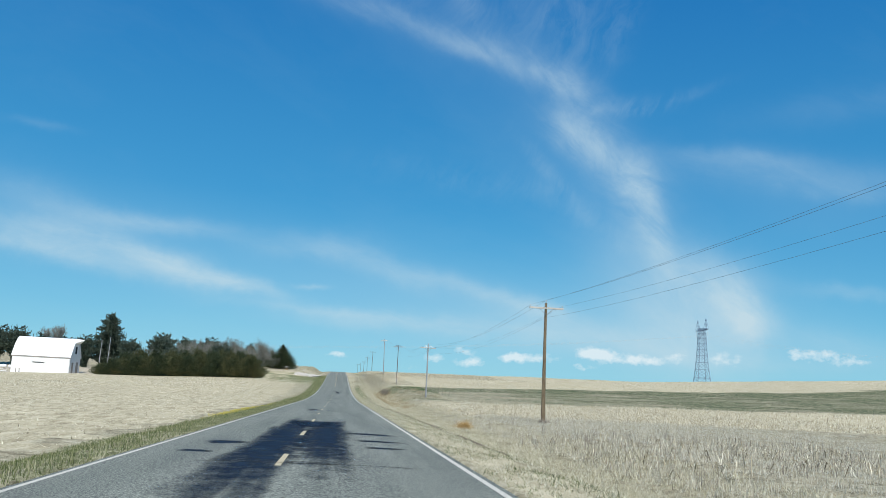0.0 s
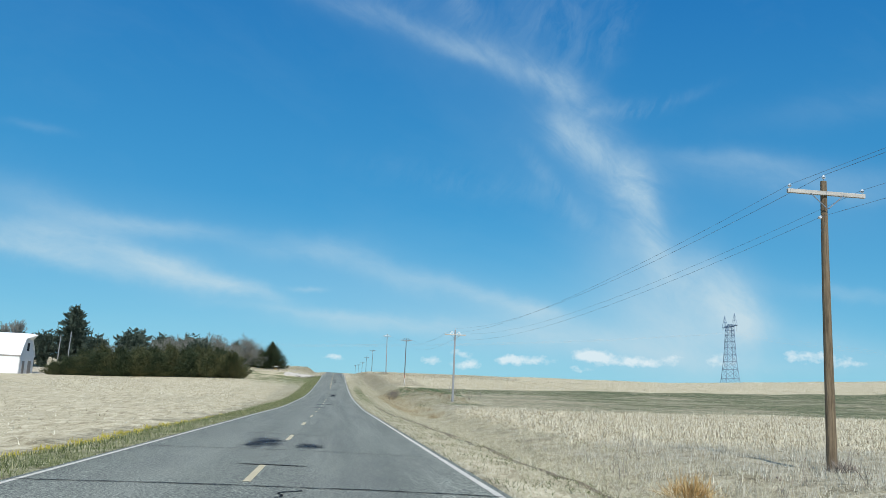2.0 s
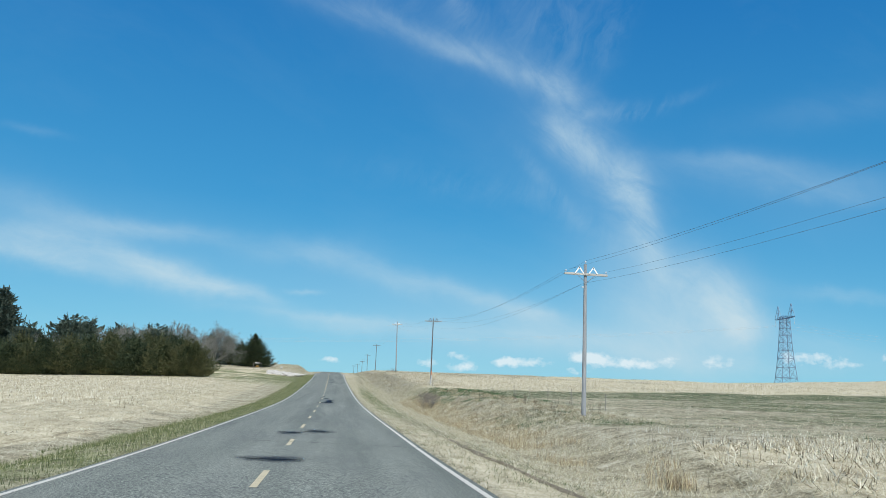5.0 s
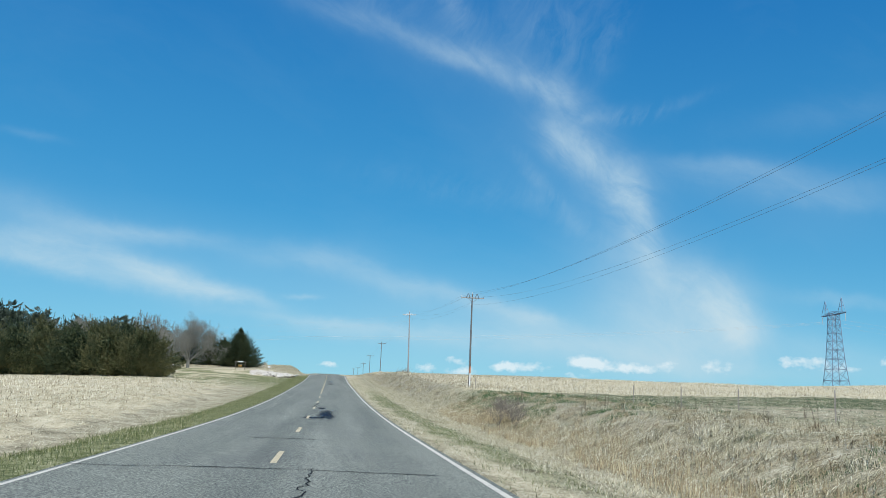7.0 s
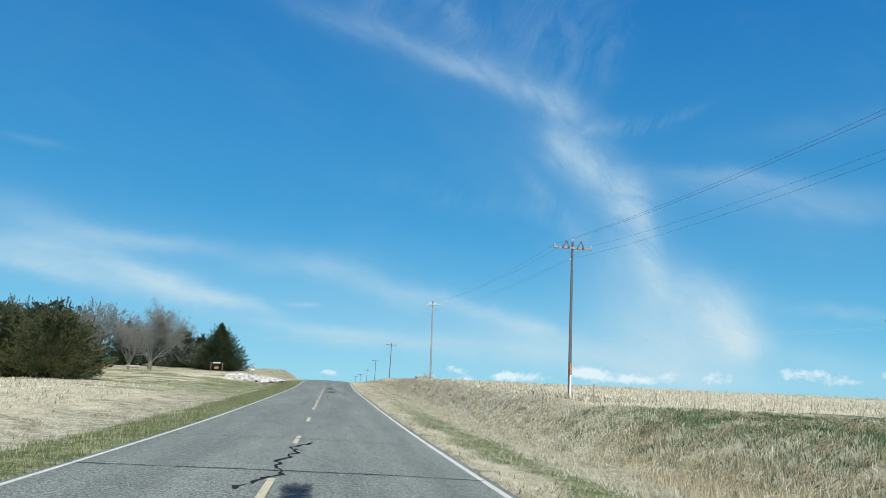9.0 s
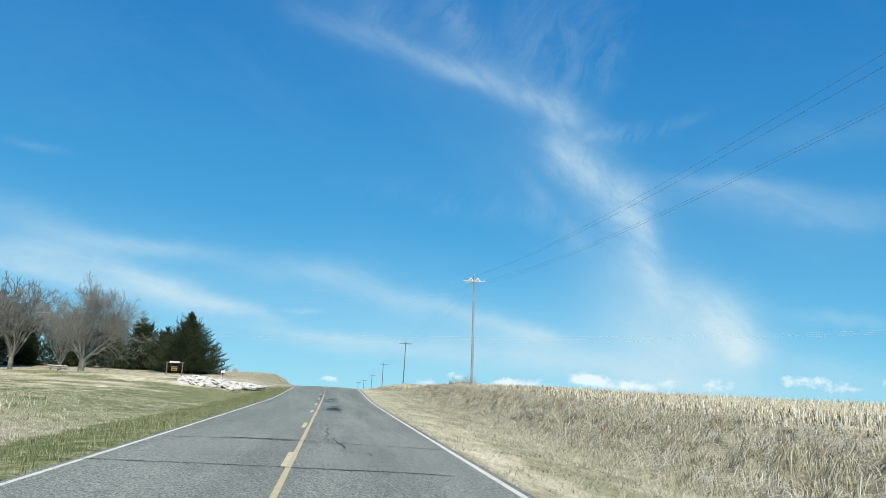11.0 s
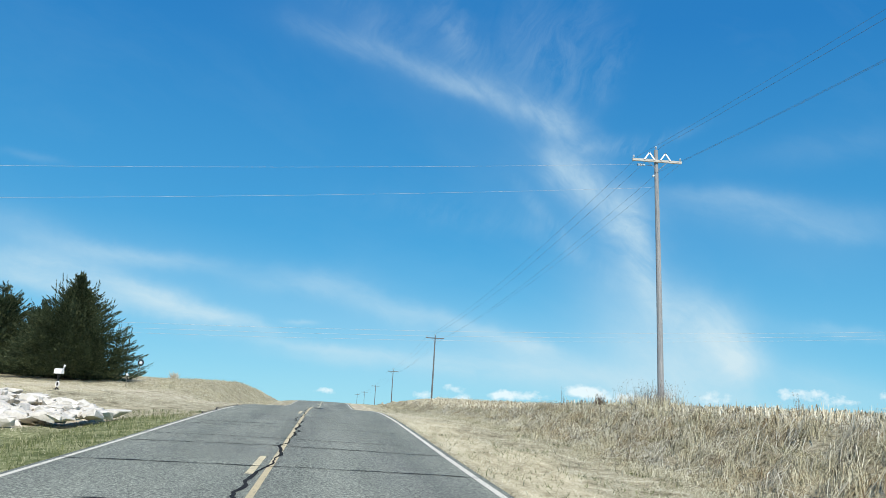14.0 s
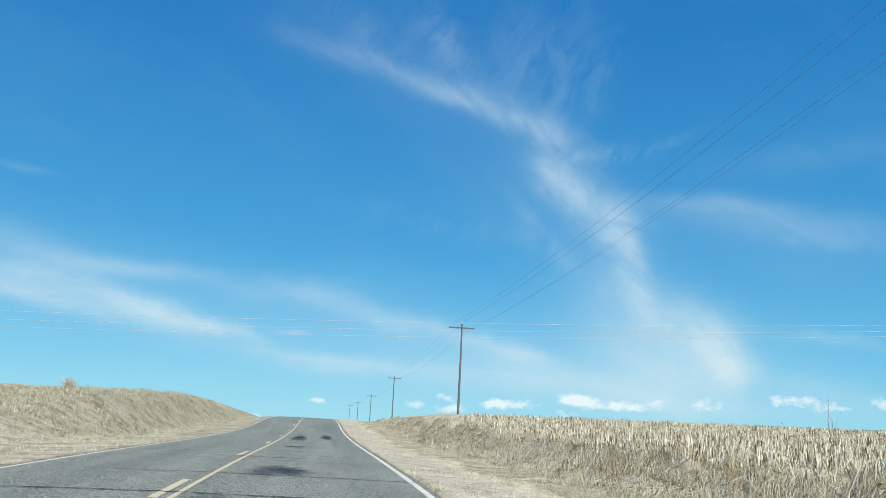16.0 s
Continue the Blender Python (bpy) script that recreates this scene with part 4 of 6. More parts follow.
def leaf_quads(at, way, length, width, rng):
    """Rhombic sprays from at along way."""
    way = way / (np.linalg.norm(way, axis=1)[:, None] + 1e-9)
    r = rng.normal(0, 1, way.shape)
    side = np.cross(way, r)
    side /= np.linalg.norm(side, axis=1)[:, None] + 1e-9
    mid = at + way * (length * 0.45)[:, None]
    v = np.stack([at, mid + side * (width / 2)[:, None], at + way * length[:, None], mid - side * (width / 2)[:, None]], 1)
    return v.reshape(-1, 3), np.arange(len(at) * 4).reshape(-1, 4)


def conifer_mesh(name, high, radius, seed, branches, per, spray, profile, lift=0.75, droop=0.0, lump=0.2, ragged=0.12):
    """A crown of boughs: each leaves the stem, rises outwards and ends in a pointed feathery plume past the outline."""
    rng = np.random.RandomState(seed)
    h = rng.uniform(0.015, 1.0, branches * 5)
    keep = rng.uniform(0, 1, len(h)) < np.clip(profile(h), 0.16, 1)
    h = h[keep][:branches]
    n = len(h)
    a = rng.uniform(0, 2 * np.pi, n)
    swell = 1 + lump * (np.sin(3 * a + 5 * h + seed) * 0.5 + np.sin(5 * a - 9 * h + 2 * seed) * 0.35) + rng.normal(0, ragged, n)
    r = radius * profile(h) * np.clip(swell, 0.55, 1.4)
    out = np.column_stack([np.cos(a), np.sin(a), np.zeros(n)])
    side = np.column_stack([-np.sin(a), np.cos(a), np.zeros(n)])
    rise = lift * (0.35 + 0.9 * h ** 1.5) - droop * (1 - h)
    length = np.minimum(0.75 * r + 0.35, 0.16 * radius + 1.1) * rng.uniform(0.75, 1.25, n)
    k = np.repeat(np.arange(n), per)
    s = rng.uniform(0, 1, len(k)) ** 0.8
    along = (s - 0.86) * length[k]
    upright = (rng.uniform(0, 1, n) < 0.2) & (h > 0.3)
    rise = np.where(upright, 2.2, rise)
    reach = np.where(upright, 0.3, 1.0)
    fan = rng.normal(0, 1, len(k))
    wide = (0.27 * length[k] + 0.06) * (1.04 - s) ** 0.75
    up = h[k] * high + 0.22 * (1 - h[k]) + along * rise[k] + 0.16 * length[k] * s ** 3 + rng.normal(0, 0.3, len(k)) * wide
    at = out[k] * (r[k] * np.where(upright, 0.92, 1.0)[k] + along * reach[k])[:, None] + side[k] * (fan * wide * (0.4 + 0.6 * reach[k]))[:, None]
    at[:, 2] = np.maximum(up + 0.5 * length[k] * (1 - reach[k]), 0.06 + 0.2 * rng.uniform(0, 1, len(k)))
    tangent = out[k] * reach[k][:, None] + np.column_stack([np.zeros(len(k)), np.zeros(len(k)), rise[k] + 0.55 * s ** 2])
    way = tangent + side[k] * (0.55 * np.sign(fan) * np.minimum(np.abs(fan), 1.2) * (1 - 0.7 * s))[:, None] + rng.normal(0, 0.22, (len(k), 3))
    size = spray * rng.uniform(0.6, 1.4, len(k)) * (1.2 - 0.45 * s)
    v1, f1 = leaf_quads(at, way, size, size * 0.27, rng)
    m = n * max(3, per // 4)
    hh = rng.uniform(0.02, 0.84, m)
    aa, rr = rng.uniform(0, 2 * np.pi, m), radius * profile(hh) * rng.uniform(0.15, 0.58, m)
    core = np.column_stack([np.cos(aa) * rr, np.sin(aa) * rr, hh * high + 0.1])
    v2, f2 = leaf_quads(core, rng.normal(0, 1, (m, 3)) + (0, 0, 0.3), np.full(m, spray * 1.9), np.full(m, spray * 0.8), rng)
    return mesh_from(name, np.concatenate([v1, v2]), np.concatenate([f1, f2 + len(v1)]))


def cedar_profile(h):
    return np.clip(1.0 - h ** 1.15, 0.012, 1) ** 0.6 * np.clip(0.82 + 1.2 * h, 0.82, 1)


def dome_profile(h):
    return np.clip(1.0 - h ** 1.5, 0.012, 1) ** 0.62 * np.clip(0.86 + h, 0.86, 1)


def cone_profile(h):
    return np.clip(1.0 - h ** 1.12, 0.01, 1) ** 0.8 * np.clip(0.8 + 2 * h, 0.8, 1)


def tier_profile(h):
    return np.clip(1.03 - h ** 2.1, 0.03, 1) ** 0.75 * (0.84 + 0.16 * np.cos(h * 44)) * np.clip((h - 0.02) / 0.1, 0.3, 1)


def pine_profile(h):
    return np.clip(np.sin(np.clip((h - 0.22) / 0.8, 0, 1) * np.pi * 0.92 + 0.12), 0.0, 1) ** 0.7


def trunk_mesh(name, high, r0, r1):
    bm = bmesh.new()
    rod(bm, (0, 0, -0.4), (0, 0, high), r0, r1, 8)
    me = bpy.data.meshes.new(name)
    bm.to_mesh(me)
    bm.free()
    return me


def conifer(name, label, category, group, high, radius, seed, branches, per, spray, profile, material, place, **more):
    t = thing(name, place, label, category, group)
    sheet("trunk", trunk_mesh("trunk", high * 0.85, radius * 0.06 + 0.06, 0.03), M_BARK, t)
    sheet("crown", conifer_mesh("crown", high, radius, seed, branches, per, spray, profile, **more), material, t)
    return t


def gz(x, y):
    return float(ground_z(x, y))


def stand(proto, x, y, turn, scale=1.0, tall=1.0):
    """A copy of a tree set on the ground at x, y."""
    t = copy_thing(proto, pose(x, y, gz(x, y) - 0.05, 0, 0, turn))
    t.scale = (scale, scale, scale * tall)
    return t


# the big cedar beside the drive
conifer("cedar_tree", "large dense red cedar, dark green with brownish tips, beside the drive", "tree", "", 9.6, 5.5, 5, 760, 140, 0.2, cone_profile, M_CEDAR_DARK, (-23.3, 352.6, gz(-23.3, 352.6) - 0.1), lift=0.5, lump=0.24, ragged=0.17)
# windbreak of cedars at the end of the field
WIND = "windbreak cedars"
words_cedar = "dense dark green red cedar in a windbreak behind the stubble field"
protos = [conifer("cedar_tree", words_cedar, "tree", WIND, 6.8, 4.4, 11, 420, 90, 0.25, dome_profile, M_CEDAR, (-25.9, 256.8, gz(-25.9, 256.8)), lift=0.35, lump=0.26, ragged=0.16),
          conifer("cedar_tree", words_cedar, "tree", WIND, 6.6, 4.3, 12, 300, 46, 0.3, dome_profile, M_CEDAR, (-30.9, 257.4, gz(-30.9, 257.4)), lift=0.4, lump=0.32, ragged=0.15),
          conifer("cedar_tree", words_cedar, "tree", WIND, 6.5, 4.4, 13, 300, 46, 0.3, dome_profile, M_CEDAR_DARK, (-36.0, 259.4, gz(-36.0, 259.4)), lift=0.4, lump=0.34, ragged=0.17)]
rnd = random.Random(4)
front = [(-40.4, 260.6, 1.0, 1.0), (-44.4, 261.4, 1.0, 0.98), (-48.4, 262.0, 1.0, 0.95), (-52.4, 262.6, 1.0, 0.95), (-56.2, 263.2, 0.98, 0.92), (-60.0, 263.8, 0.95, 0.9), (-63.6, 264.0, 0.92, 0.86), (-67.0, 264.0, 0.84, 0.82), (-70.2, 263.8, 0.68, 0.78)]
rear = [(-28.4, 262.4, 1.0, 1.1), (-33.2, 263.0, 1.0, 1.12), (-38.2, 264.6, 1.05, 1.15), (-42.6, 266.4, 1.05, 1.12), (-46.8, 267.4, 1.05, 1.16), (-51.0, 268.4, 1.05, 1.14), (-55.4, 268.0, 1.05, 1.12), (-59.8, 269.6, 1.05, 1.14), (-65.0, 270.4, 1.0, 1.08), (-35.6, 268.0, 1.0, 1.25), (-30.4, 267.0, 1.0, 1.2)]
for k, (x, y, s, tall) in enumerate(front + rear):
    stand(protos[1 + k % 2], x, y, rnd.uniform(0, 360), s * rnd.uniform(0.95, 1.06), tall * rnd.uniform(0.94, 1.07))
# cedars round the lawn
LAWN = "cedars behind the lawn"
c1 = conifer("cedar_tree", "dark green cedar at the edge of the lawn", "tree", LAWN, 8.4, 4.2, 21, 320, 50, 0.34, cedar_profile, M_CEDAR_DARK, (-31.6, 357.5, gz(-31.6, 357.5)), lump=0.3, ragged=0.16)
stand(c1, -37.0, 361, 130, 1.0, 1.1)
stand(c1, -44.0, 363, 40, 1.05, 1.05)
stand(c1, -51.0, 362, 200, 1.0, 1.0)
stand(c1, -57.0, 360, 300, 1.0, 1.1)
stand(c1, -27.8, 357.5, 250, 0.8, 1.05)
# conifers of the farmstead
YARD = "conifers of the farmstead"
conifer("spruce_tree", "tall blue-green spruce towering over the farmstead", "tree", YARD, 19.2, 5.9, 31, 520, 84, 0.62, tier_profile, M_SPRUCE, (-82.2, 318, gz(-82.2, 318)), lift=0.15, droop=0.2, ragged=0.2, lump=0.35)
pine = conifer("pine_tree", "dark green pine behind the windbreak", "tree", YARD, 12.0, 4.2, 32, 150, 50, 0.62, pine_profile, M_SPRUCE, (-60.5, 300, gz(-60.5, 300)), lift=0.3)
stand(pine, -40.5, 298.5, 60, 0.9, 0.93)
stand(pine, -67.8, 338.9, 150, 1.1, 1.0)
stand(pine, -55.5, 292, 210, 0.8, 0.85)
stand(pine, -47.0, 286, 20, 0.75, 0.8)
stand(pine, -88.5, 312, 100, 0.95, 1.0)
stand(pine, -93.5, 316, 200, 0.85, 0.95)
stand(pine, -73.5, 312, 20, 0.9, 0.95)
stand(pine, -118.0, 330, 10, 1.25, 0.95)
stand(pine, -126.0, 333, 80, 1.2, 1.0)
stand(pine, -134.0, 331, 150, 1.15, 1.05)
stand(pine, -111.0, 336, 220, 1.0, 1.0)
stand(pine, -103.0, 338, 290, 1.0, 0.9)
stand(pine, -97.0, 335, 330, 0.95, 0.9)
stand(pine, -52.0, 352, 330, 1.0, 0.95)
stand(pine, -61.0, 350, 200, 1.0, 0.95)


def bare_mesh(name, high, spread, seed, limbs, thick, upright, depth=5, least=0.016):
    """A leafless crown: limbs that fork into ever finer twigs. Returns the limb mesh and the twig mesh."""
    rng = np.random.RandomState(seed)
    heavy, fine = [], []

    def grow(p, d, length, r, level):
        steps = 3 if level < 3 else 2
        for _ in range(steps):
            d = d + rng.normal(0, 0.13 + 0.03 * level, 3) + np.array([0, 0, upright * 0.05])
            d /= np.linalg.norm(d)
            q = p + d * (length / steps)
            (heavy if level < 3 else fine).append((p, q, r, r * 0.82))
            p, r = q, r * 0.82
            if level < depth and rng.uniform() < (0.75 if level else 0.9):
                side = np.cross(d, rng.normal(0, 1, 3))
                side /= np.linalg.norm(side) + 1e-9
                w = d * 0.72 + side * rng.uniform(0.5, 0.95) + np.array([0, 0, upright * 0.22])
                grow(p, w / np.linalg.norm(w), length * rng.uniform(0.55, 0.78), r * 0.62, level + 1)
        if level < depth:
            for s in range(2 if level else 3):
                w = d + rng.normal(0, 0.45, 3) + np.array([0, 0, upright * 0.15])
                grow(p, w / np.linalg.norm(w), length * rng.uniform(0.6, 0.8), r * 0.75, level + 1)

    fork = high * 0.16
    heavy.append((np.array([0, 0, -0.4]), np.array([0.05, 0.02, fork]), thick, thick * 0.85))
    for k in range(limbs):
        a = 2 * math.pi * k / limbs + rng.uniform(-0.4, 0.4)
        lean = spread * rng.uniform(0.6, 1.1)
        d = np.array([math.cos(a) * lean, math.sin(a) * lean, 1.0])
        grow(np.array([0.05, 0.02, fork * rng.uniform(0.7, 1.0)]), d / np.linalg.norm(d), high * 0.34, thick * 0.5, 1)

    def tubes(label, segs, sides, least):
        p, q = np.array([s[0] for s in segs]), np.array([s[1] for s in segs])
        r0, r1 = np.maximum([s[2] for s in segs], least), np.maximum([s[3] for s in segs], least * 0.7)
        d = q - p
        d /= np.linalg.norm(d, axis=1)[:, None] + 1e-9
        side = np.cross(d, np.where(np.abs(d[:, 2:3]) > 0.9, (1.0, 0, 0), (0, 0, 1.0)))
        side /= np.linalg.norm(side, axis=1)[:, None] + 1e-9
        up = np.cross(side, d)
        ring = []
        for base, r in ((p, r0), (q, r1)):
            for k in range(sides):
                t = 2 * math.pi * k / sides
                ring.append(base + (math.cos(t) * side + math.sin(t) * up) * r[:, None])
        v = np.stack(ring, 1).reshape(-1, 3)
        i = np.arange(len(segs))[:, None] * 2 * sides
        f = np.concatenate([np.concatenate([i + k, i + (k + 1) % sides, i + sides + (k + 1) % sides, i + sides + k], 1) for k in range(sides)])
        return mesh_from(label, v, f, True)
    return tubes("trunk", heavy, 6, min(0.02, least * 1.3)), tubes("crown", fine, 3, least)


def bare_tree(name, label, group, place, high, spread, seed, limbs, thick, upright, depth=5, least=0.016):
    t = thing(name, place, label, "tree", group)
    a, b = bare_mesh(name, high, spread, seed, limbs, thick, upright, depth, least)
    sheet("trunk", a, M_BARK, t, "forking grey trunk and limbs")
    sheet("crown", b, M_TWIG, t, "leafless tangle of fine twigs")
    return t


TREE_X, TREE_Y = -30.4, 321.0
bare_tree("bare_tree", "wide spreading leafless tree with grey twigs on the lawn", "bare trees", (TREE_X, TREE_Y, gz(TREE_X, TREE_Y)), 10.2, 0.72, 3, 10, 0.4, 1.0, 6, 0.013)
b2 = bare_tree("bare_tree", "leafless grey tree behind the cedars", "bare trees", (-46.5, 326, gz(-46.5, 326)), 10.2, 0.6, 7, 9, 0.32, 1.1, 5, 0.03)
for x, y, turn, s, tall in ((-41.0, 328, 70, 1.05, 1.1), (-53.5, 322, 140, 1.05, 1.0), (-36.5, 333, 250, 0.9, 0.95), (-63.5, 298, 200, 0.88, 0.9), (-50, 290, 30, 0.72, 0.85), (-36.0, 287, 10, 0.72, 0.9)):
    stand(b2, x, y, turn, s, tall)
b3 = bare_tree("bare_tree", "upright leafless poplar behind the barn", "bare trees", (-107.0, 340, gz(-107, 340)), 15.0, 0.17, 9, 6, 0.55, 3.4, 4, 0.07)
stand(b3, -112.5, 341, 120, 0.95, 1.0)


# ---- farmstead ----
M_BARN_WALL = plain("white_barn_boards", (0.66, 0.66, 0.64), (0.82, 0.82, 0.80), 1.2, 0.75, bump=0.25, stretch=(5, 5, 0.4))
M_BARN_ROOF = plain("white_metal_roofing", (0.78, 0.78, 0.78), (0.88, 0.88, 0.88), 0.7, 0.45, bump=0.05, stretch=(1, 0.3, 1))
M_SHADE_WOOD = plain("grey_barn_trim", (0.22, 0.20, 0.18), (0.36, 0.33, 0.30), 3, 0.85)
# near-black colour stands in for the shade inside openings
M_DARK = plain("opening_shade_black", (0.02, 0.02, 0.02), (0.045, 0.04, 0.038), 3, 0.9)
M_WHITE_PAINT = plain("white_gloss_paint", (0.70, 0.70, 0.69), (0.82, 0.82, 0.81), 6, 0.4, bump=0)
M_TIMBER = plain("brown_weathered_timber", (0.10, 0.088, 0.075), (0.23, 0.205, 0.18), 4, 0.85, bump=0.4, stretch=(4, 4, 0.4))
M_IRON = plain("black_iron", (0.012, 0.012, 0.013), (0.03, 0.03, 0.032), 9, 0.5, 0.5, 0)
M_AMBER = plain("amber_sign_board", (0.30, 0.18, 0.05), (0.45, 0.28, 0.08), 9, 0.6, 0, 0)


def gothic(n=11, half=5.3, eave=4.7, ridge=10.6):
    """Outline of a bow-shaped roof from eave to eave."""
    out = []
    for k in range(2 * n + 1):
        f = k / n - 1
        out.append((f * half, eave + (ridge - eave) * (1 - abs(f) ** 1.75)))
    return out


BX0, BX1, BYF = -97.8, -81.2, 271.2
barn_z = gz(-81.2, 271.5) - 0.1
barn = thing("barn", ((BX0 + BX1) / 2, BYF + 5.2, barn_z), "white barn with a bowed white metal roof", "barn")
bl = (BX1 - BX0) / 2
outline = gothic()
for name, yy in (("front_wall", -5.2), ("rear_wall", 5.2)):
    bm = bmesh.new()
    box(bm, (2 * bl, 0.18, 5.2), (0, yy, 2.2))
    wall = part(name, bm, M_BARN_WALL, barn)
    if yy < 0:
        batten_bm = bmesh.new()
        box(batten_bm, (0.045, 0.03, 5.0))
        batten_mesh = bpy.data.meshes.new("batten")
        batten_bm.to_mesh(batten_mesh)
        batten_bm.free()
        batten_mesh.materials.append(M_BARN_WALL)
        for k in range(int(bl * 2 / 0.6)):
            strip = new("batten", batten_mesh)
            strip.parent = wall
            strip.matrix_basis = pose(-bl + 0.3 + 0.6 * k, yy - 0.1, 2.2)
bm = bmesh.new()
for k in range(4):
    box(bm, (3.6 - 0.3 * k, 0.03, 0.12), (-0.6, -5.32, 3.05 - 0.16 * (k % 2)))
part("sliding_rail", bm, M_SHADE_WOOD, barn, "grey sliding door rail on the long wall")
for name, xx in (("gable_wall", bl), ("gable_wall", -bl)):
    bm = bmesh.new()
    ring = [(-5.1, -0.4)] + [(y * 0.962, z - 0.16) for y, z in outline] + [(5.1, -0.4)]
    a = [bm.verts.new((xx - 0.09, y, z)) for y, z in ring]
    b = [bm.verts.new((xx + 0.09, y, z)) for y, z in ring]
    bm.faces.new(a[::-1])
    bm.faces.new(b)
    for i in range(len(a)):
        j = (i + 1) % len(a)
        bm.faces.new((a[i], a[j], b[j], b[i]))
    part(name, bm, M_BARN_WALL, barn)
bm = bmesh.new()
rings = []
for xx in (-bl - 0.3, bl + 0.3):
    for lift in (0.0, 0.14):
        rings.append([bm.verts.new((xx, y * (1 + 0.03 * (lift > 0)), z + lift)) for y, z in outline])
lo0, hi0, lo1, hi1 = rings
for i in range(len(outline) - 1):
    bm.faces.new((hi0[i], hi0[i + 1], hi1[i + 1], hi1[i]))
    bm.faces.new((lo0[i], lo1[i], lo1[i + 1], lo0[i + 1]))
    bm.faces.new((lo0[i], lo0[i + 1], hi0[i + 1], hi0[i]))
    bm.faces.new((lo1[i], hi1[i], hi1[i + 1], lo1[i + 1]))
bm.faces.new((lo0[0], hi0[0], hi1[0], lo1[0]))
bm.faces.new((lo0[-1], lo1[-1], hi1[-1], hi0[-1]))
roof = part("roof", bm, M_BARN_ROOF, barn, "bowed white metal roof")
bm = bmesh.new()
v = [bm.verts.new(q) for q in ((bl + 0.3, -2.6, 9.35), (bl + 0.3, 2.6, 9.35), (bl + 0.3, 0, 10.72), (bl + 2.2, 0, 10.5), (bl + 0.3, -2.6, 9.2), (bl + 0.3, 2.6, 9.2), (bl + 2.2, 0, 10.35))]
for f in ((0, 3, 2), (1, 2, 3), (4, 6, 0), (0, 6, 3), (5, 1, 6), (1, 3, 6), (4, 5, 6)):
    bm.faces.new([v[i] for i in f])
part("hay_hood", bm, M_BARN_ROOF, barn, "pointed hay hood at the ridge")
for yy in (-5.31, 5.31):
    bm = bmesh.new()
    box(bm, (2 * bl + 0.5, 0.16, 0.24), (0, yy, 4.62))
    part("eave_board", bm, M_SHADE_WOOD, barn, "grey eave board")
# upper panel is solid, the loft opening's inner shade put into its colour
for yy, ww, zz, hh in ((-2.4, 1.6, 1.7, 3.4), (2.0, 2.4, 1.8, 3.6), (0, 1.6, 7.2, 2.2)):
    door = bmesh.new()
    box(door, (0.05, ww, hh), (bl + 0.115, yy, zz), bevel=0.01)
    part("barn_door", door, M_SHADE_WOOD if yy else M_DARK, barn, "gable panel, grey plank doors below, opening painted near-black above")
for xx in (-6.2, -5.2):
    p = thing("bollard_post", ((BX0 + BX1) / 2 + xx + 0.2, BYF - 2.4, gz(-95, 268.6)), "short grey post in front of the barn", "post", "posts by the barn")
    bm = bmesh.new()
    rod(bm, (0, 0, -0.2), (0, 0, 1.3), 0.13, 0.11, 8)
    part("post", bm, M_SHADE_WOOD, p)


def rail_fence(x0, x1, y, z):
    f = thing("rail_fence", (x0, y, z), "white two-rail fence beside the barn", "fence")
    n = int((x1 - x0) / 2.4)
    for k in range(n + 1):
        bm = bmesh.new()
        box(bm, (0.12, 0.12, 1.3), (k * 2.4, 0, 0.55), bevel=0.01)
        part("post", bm, M_WHITE_PAINT, f)
    for zz in (0.55, 1.05):
        bm = bmesh.new()
        box(bm, (n * 2.4, 0.05, 0.15), (n * 1.2, -0.08, zz), bevel=0.008)
        part("rail", bm, M_WHITE_PAINT, f)


rail_fence(-122, -99.5, 275, gz(-108, 275))


def small_house(x, y, sx, sy, wall_h, name, label, roof_material):
    h = thing(name, (x, y, gz(x, y)), label, "shed")
    bm = bmesh.new()
    box(bm, (sx, sy, wall_h + 0.4), (0, 0, wall_h / 2 - 0.2), bevel=0.02)
    part("wall", bm, M_BARN_WALL, h)
    bm = bmesh.new()
    e, r = wall_h, wall_h + sy * 0.36
    a = [bm.verts.new(q) for q in ((-sx / 2 - 0.3, -sy / 2 - 0.3, e - 0.1), (-sx / 2 - 0.3, sy / 2 + 0.3, e - 0.1), (-sx / 2 - 0.3, 0, r))]
    b = [bm.verts.new(q) for q in ((sx / 2 + 0.3, -sy / 2 - 0.3, e - 0.1), (sx / 2 + 0.3, sy / 2 + 0.3, e - 0.1), (sx / 2 + 0.3, 0, r))]
    bm.faces.new(a)
    bm.faces.new(b[::-1])
    for i in range(3):
        j = (i + 1) % 3
        bm.faces.new((a[i], b[i], b[j], a[j]))
    part("roof", bm, roof_material, h)
    for k in (-1, 1):
        win = bmesh.new()
        box(win, (0.9, 0.06, 1.0), (k * sx * 0.25, -sy / 2 - 0.02, wall_h * 0.55), bevel=0.01)
        part("window", win, M_DARK, h)


small_house(-118.5, 300, 6, 5, 3.2, "farm_shed", "small white farm shed with a grey roof", M_SHADE_WOOD)


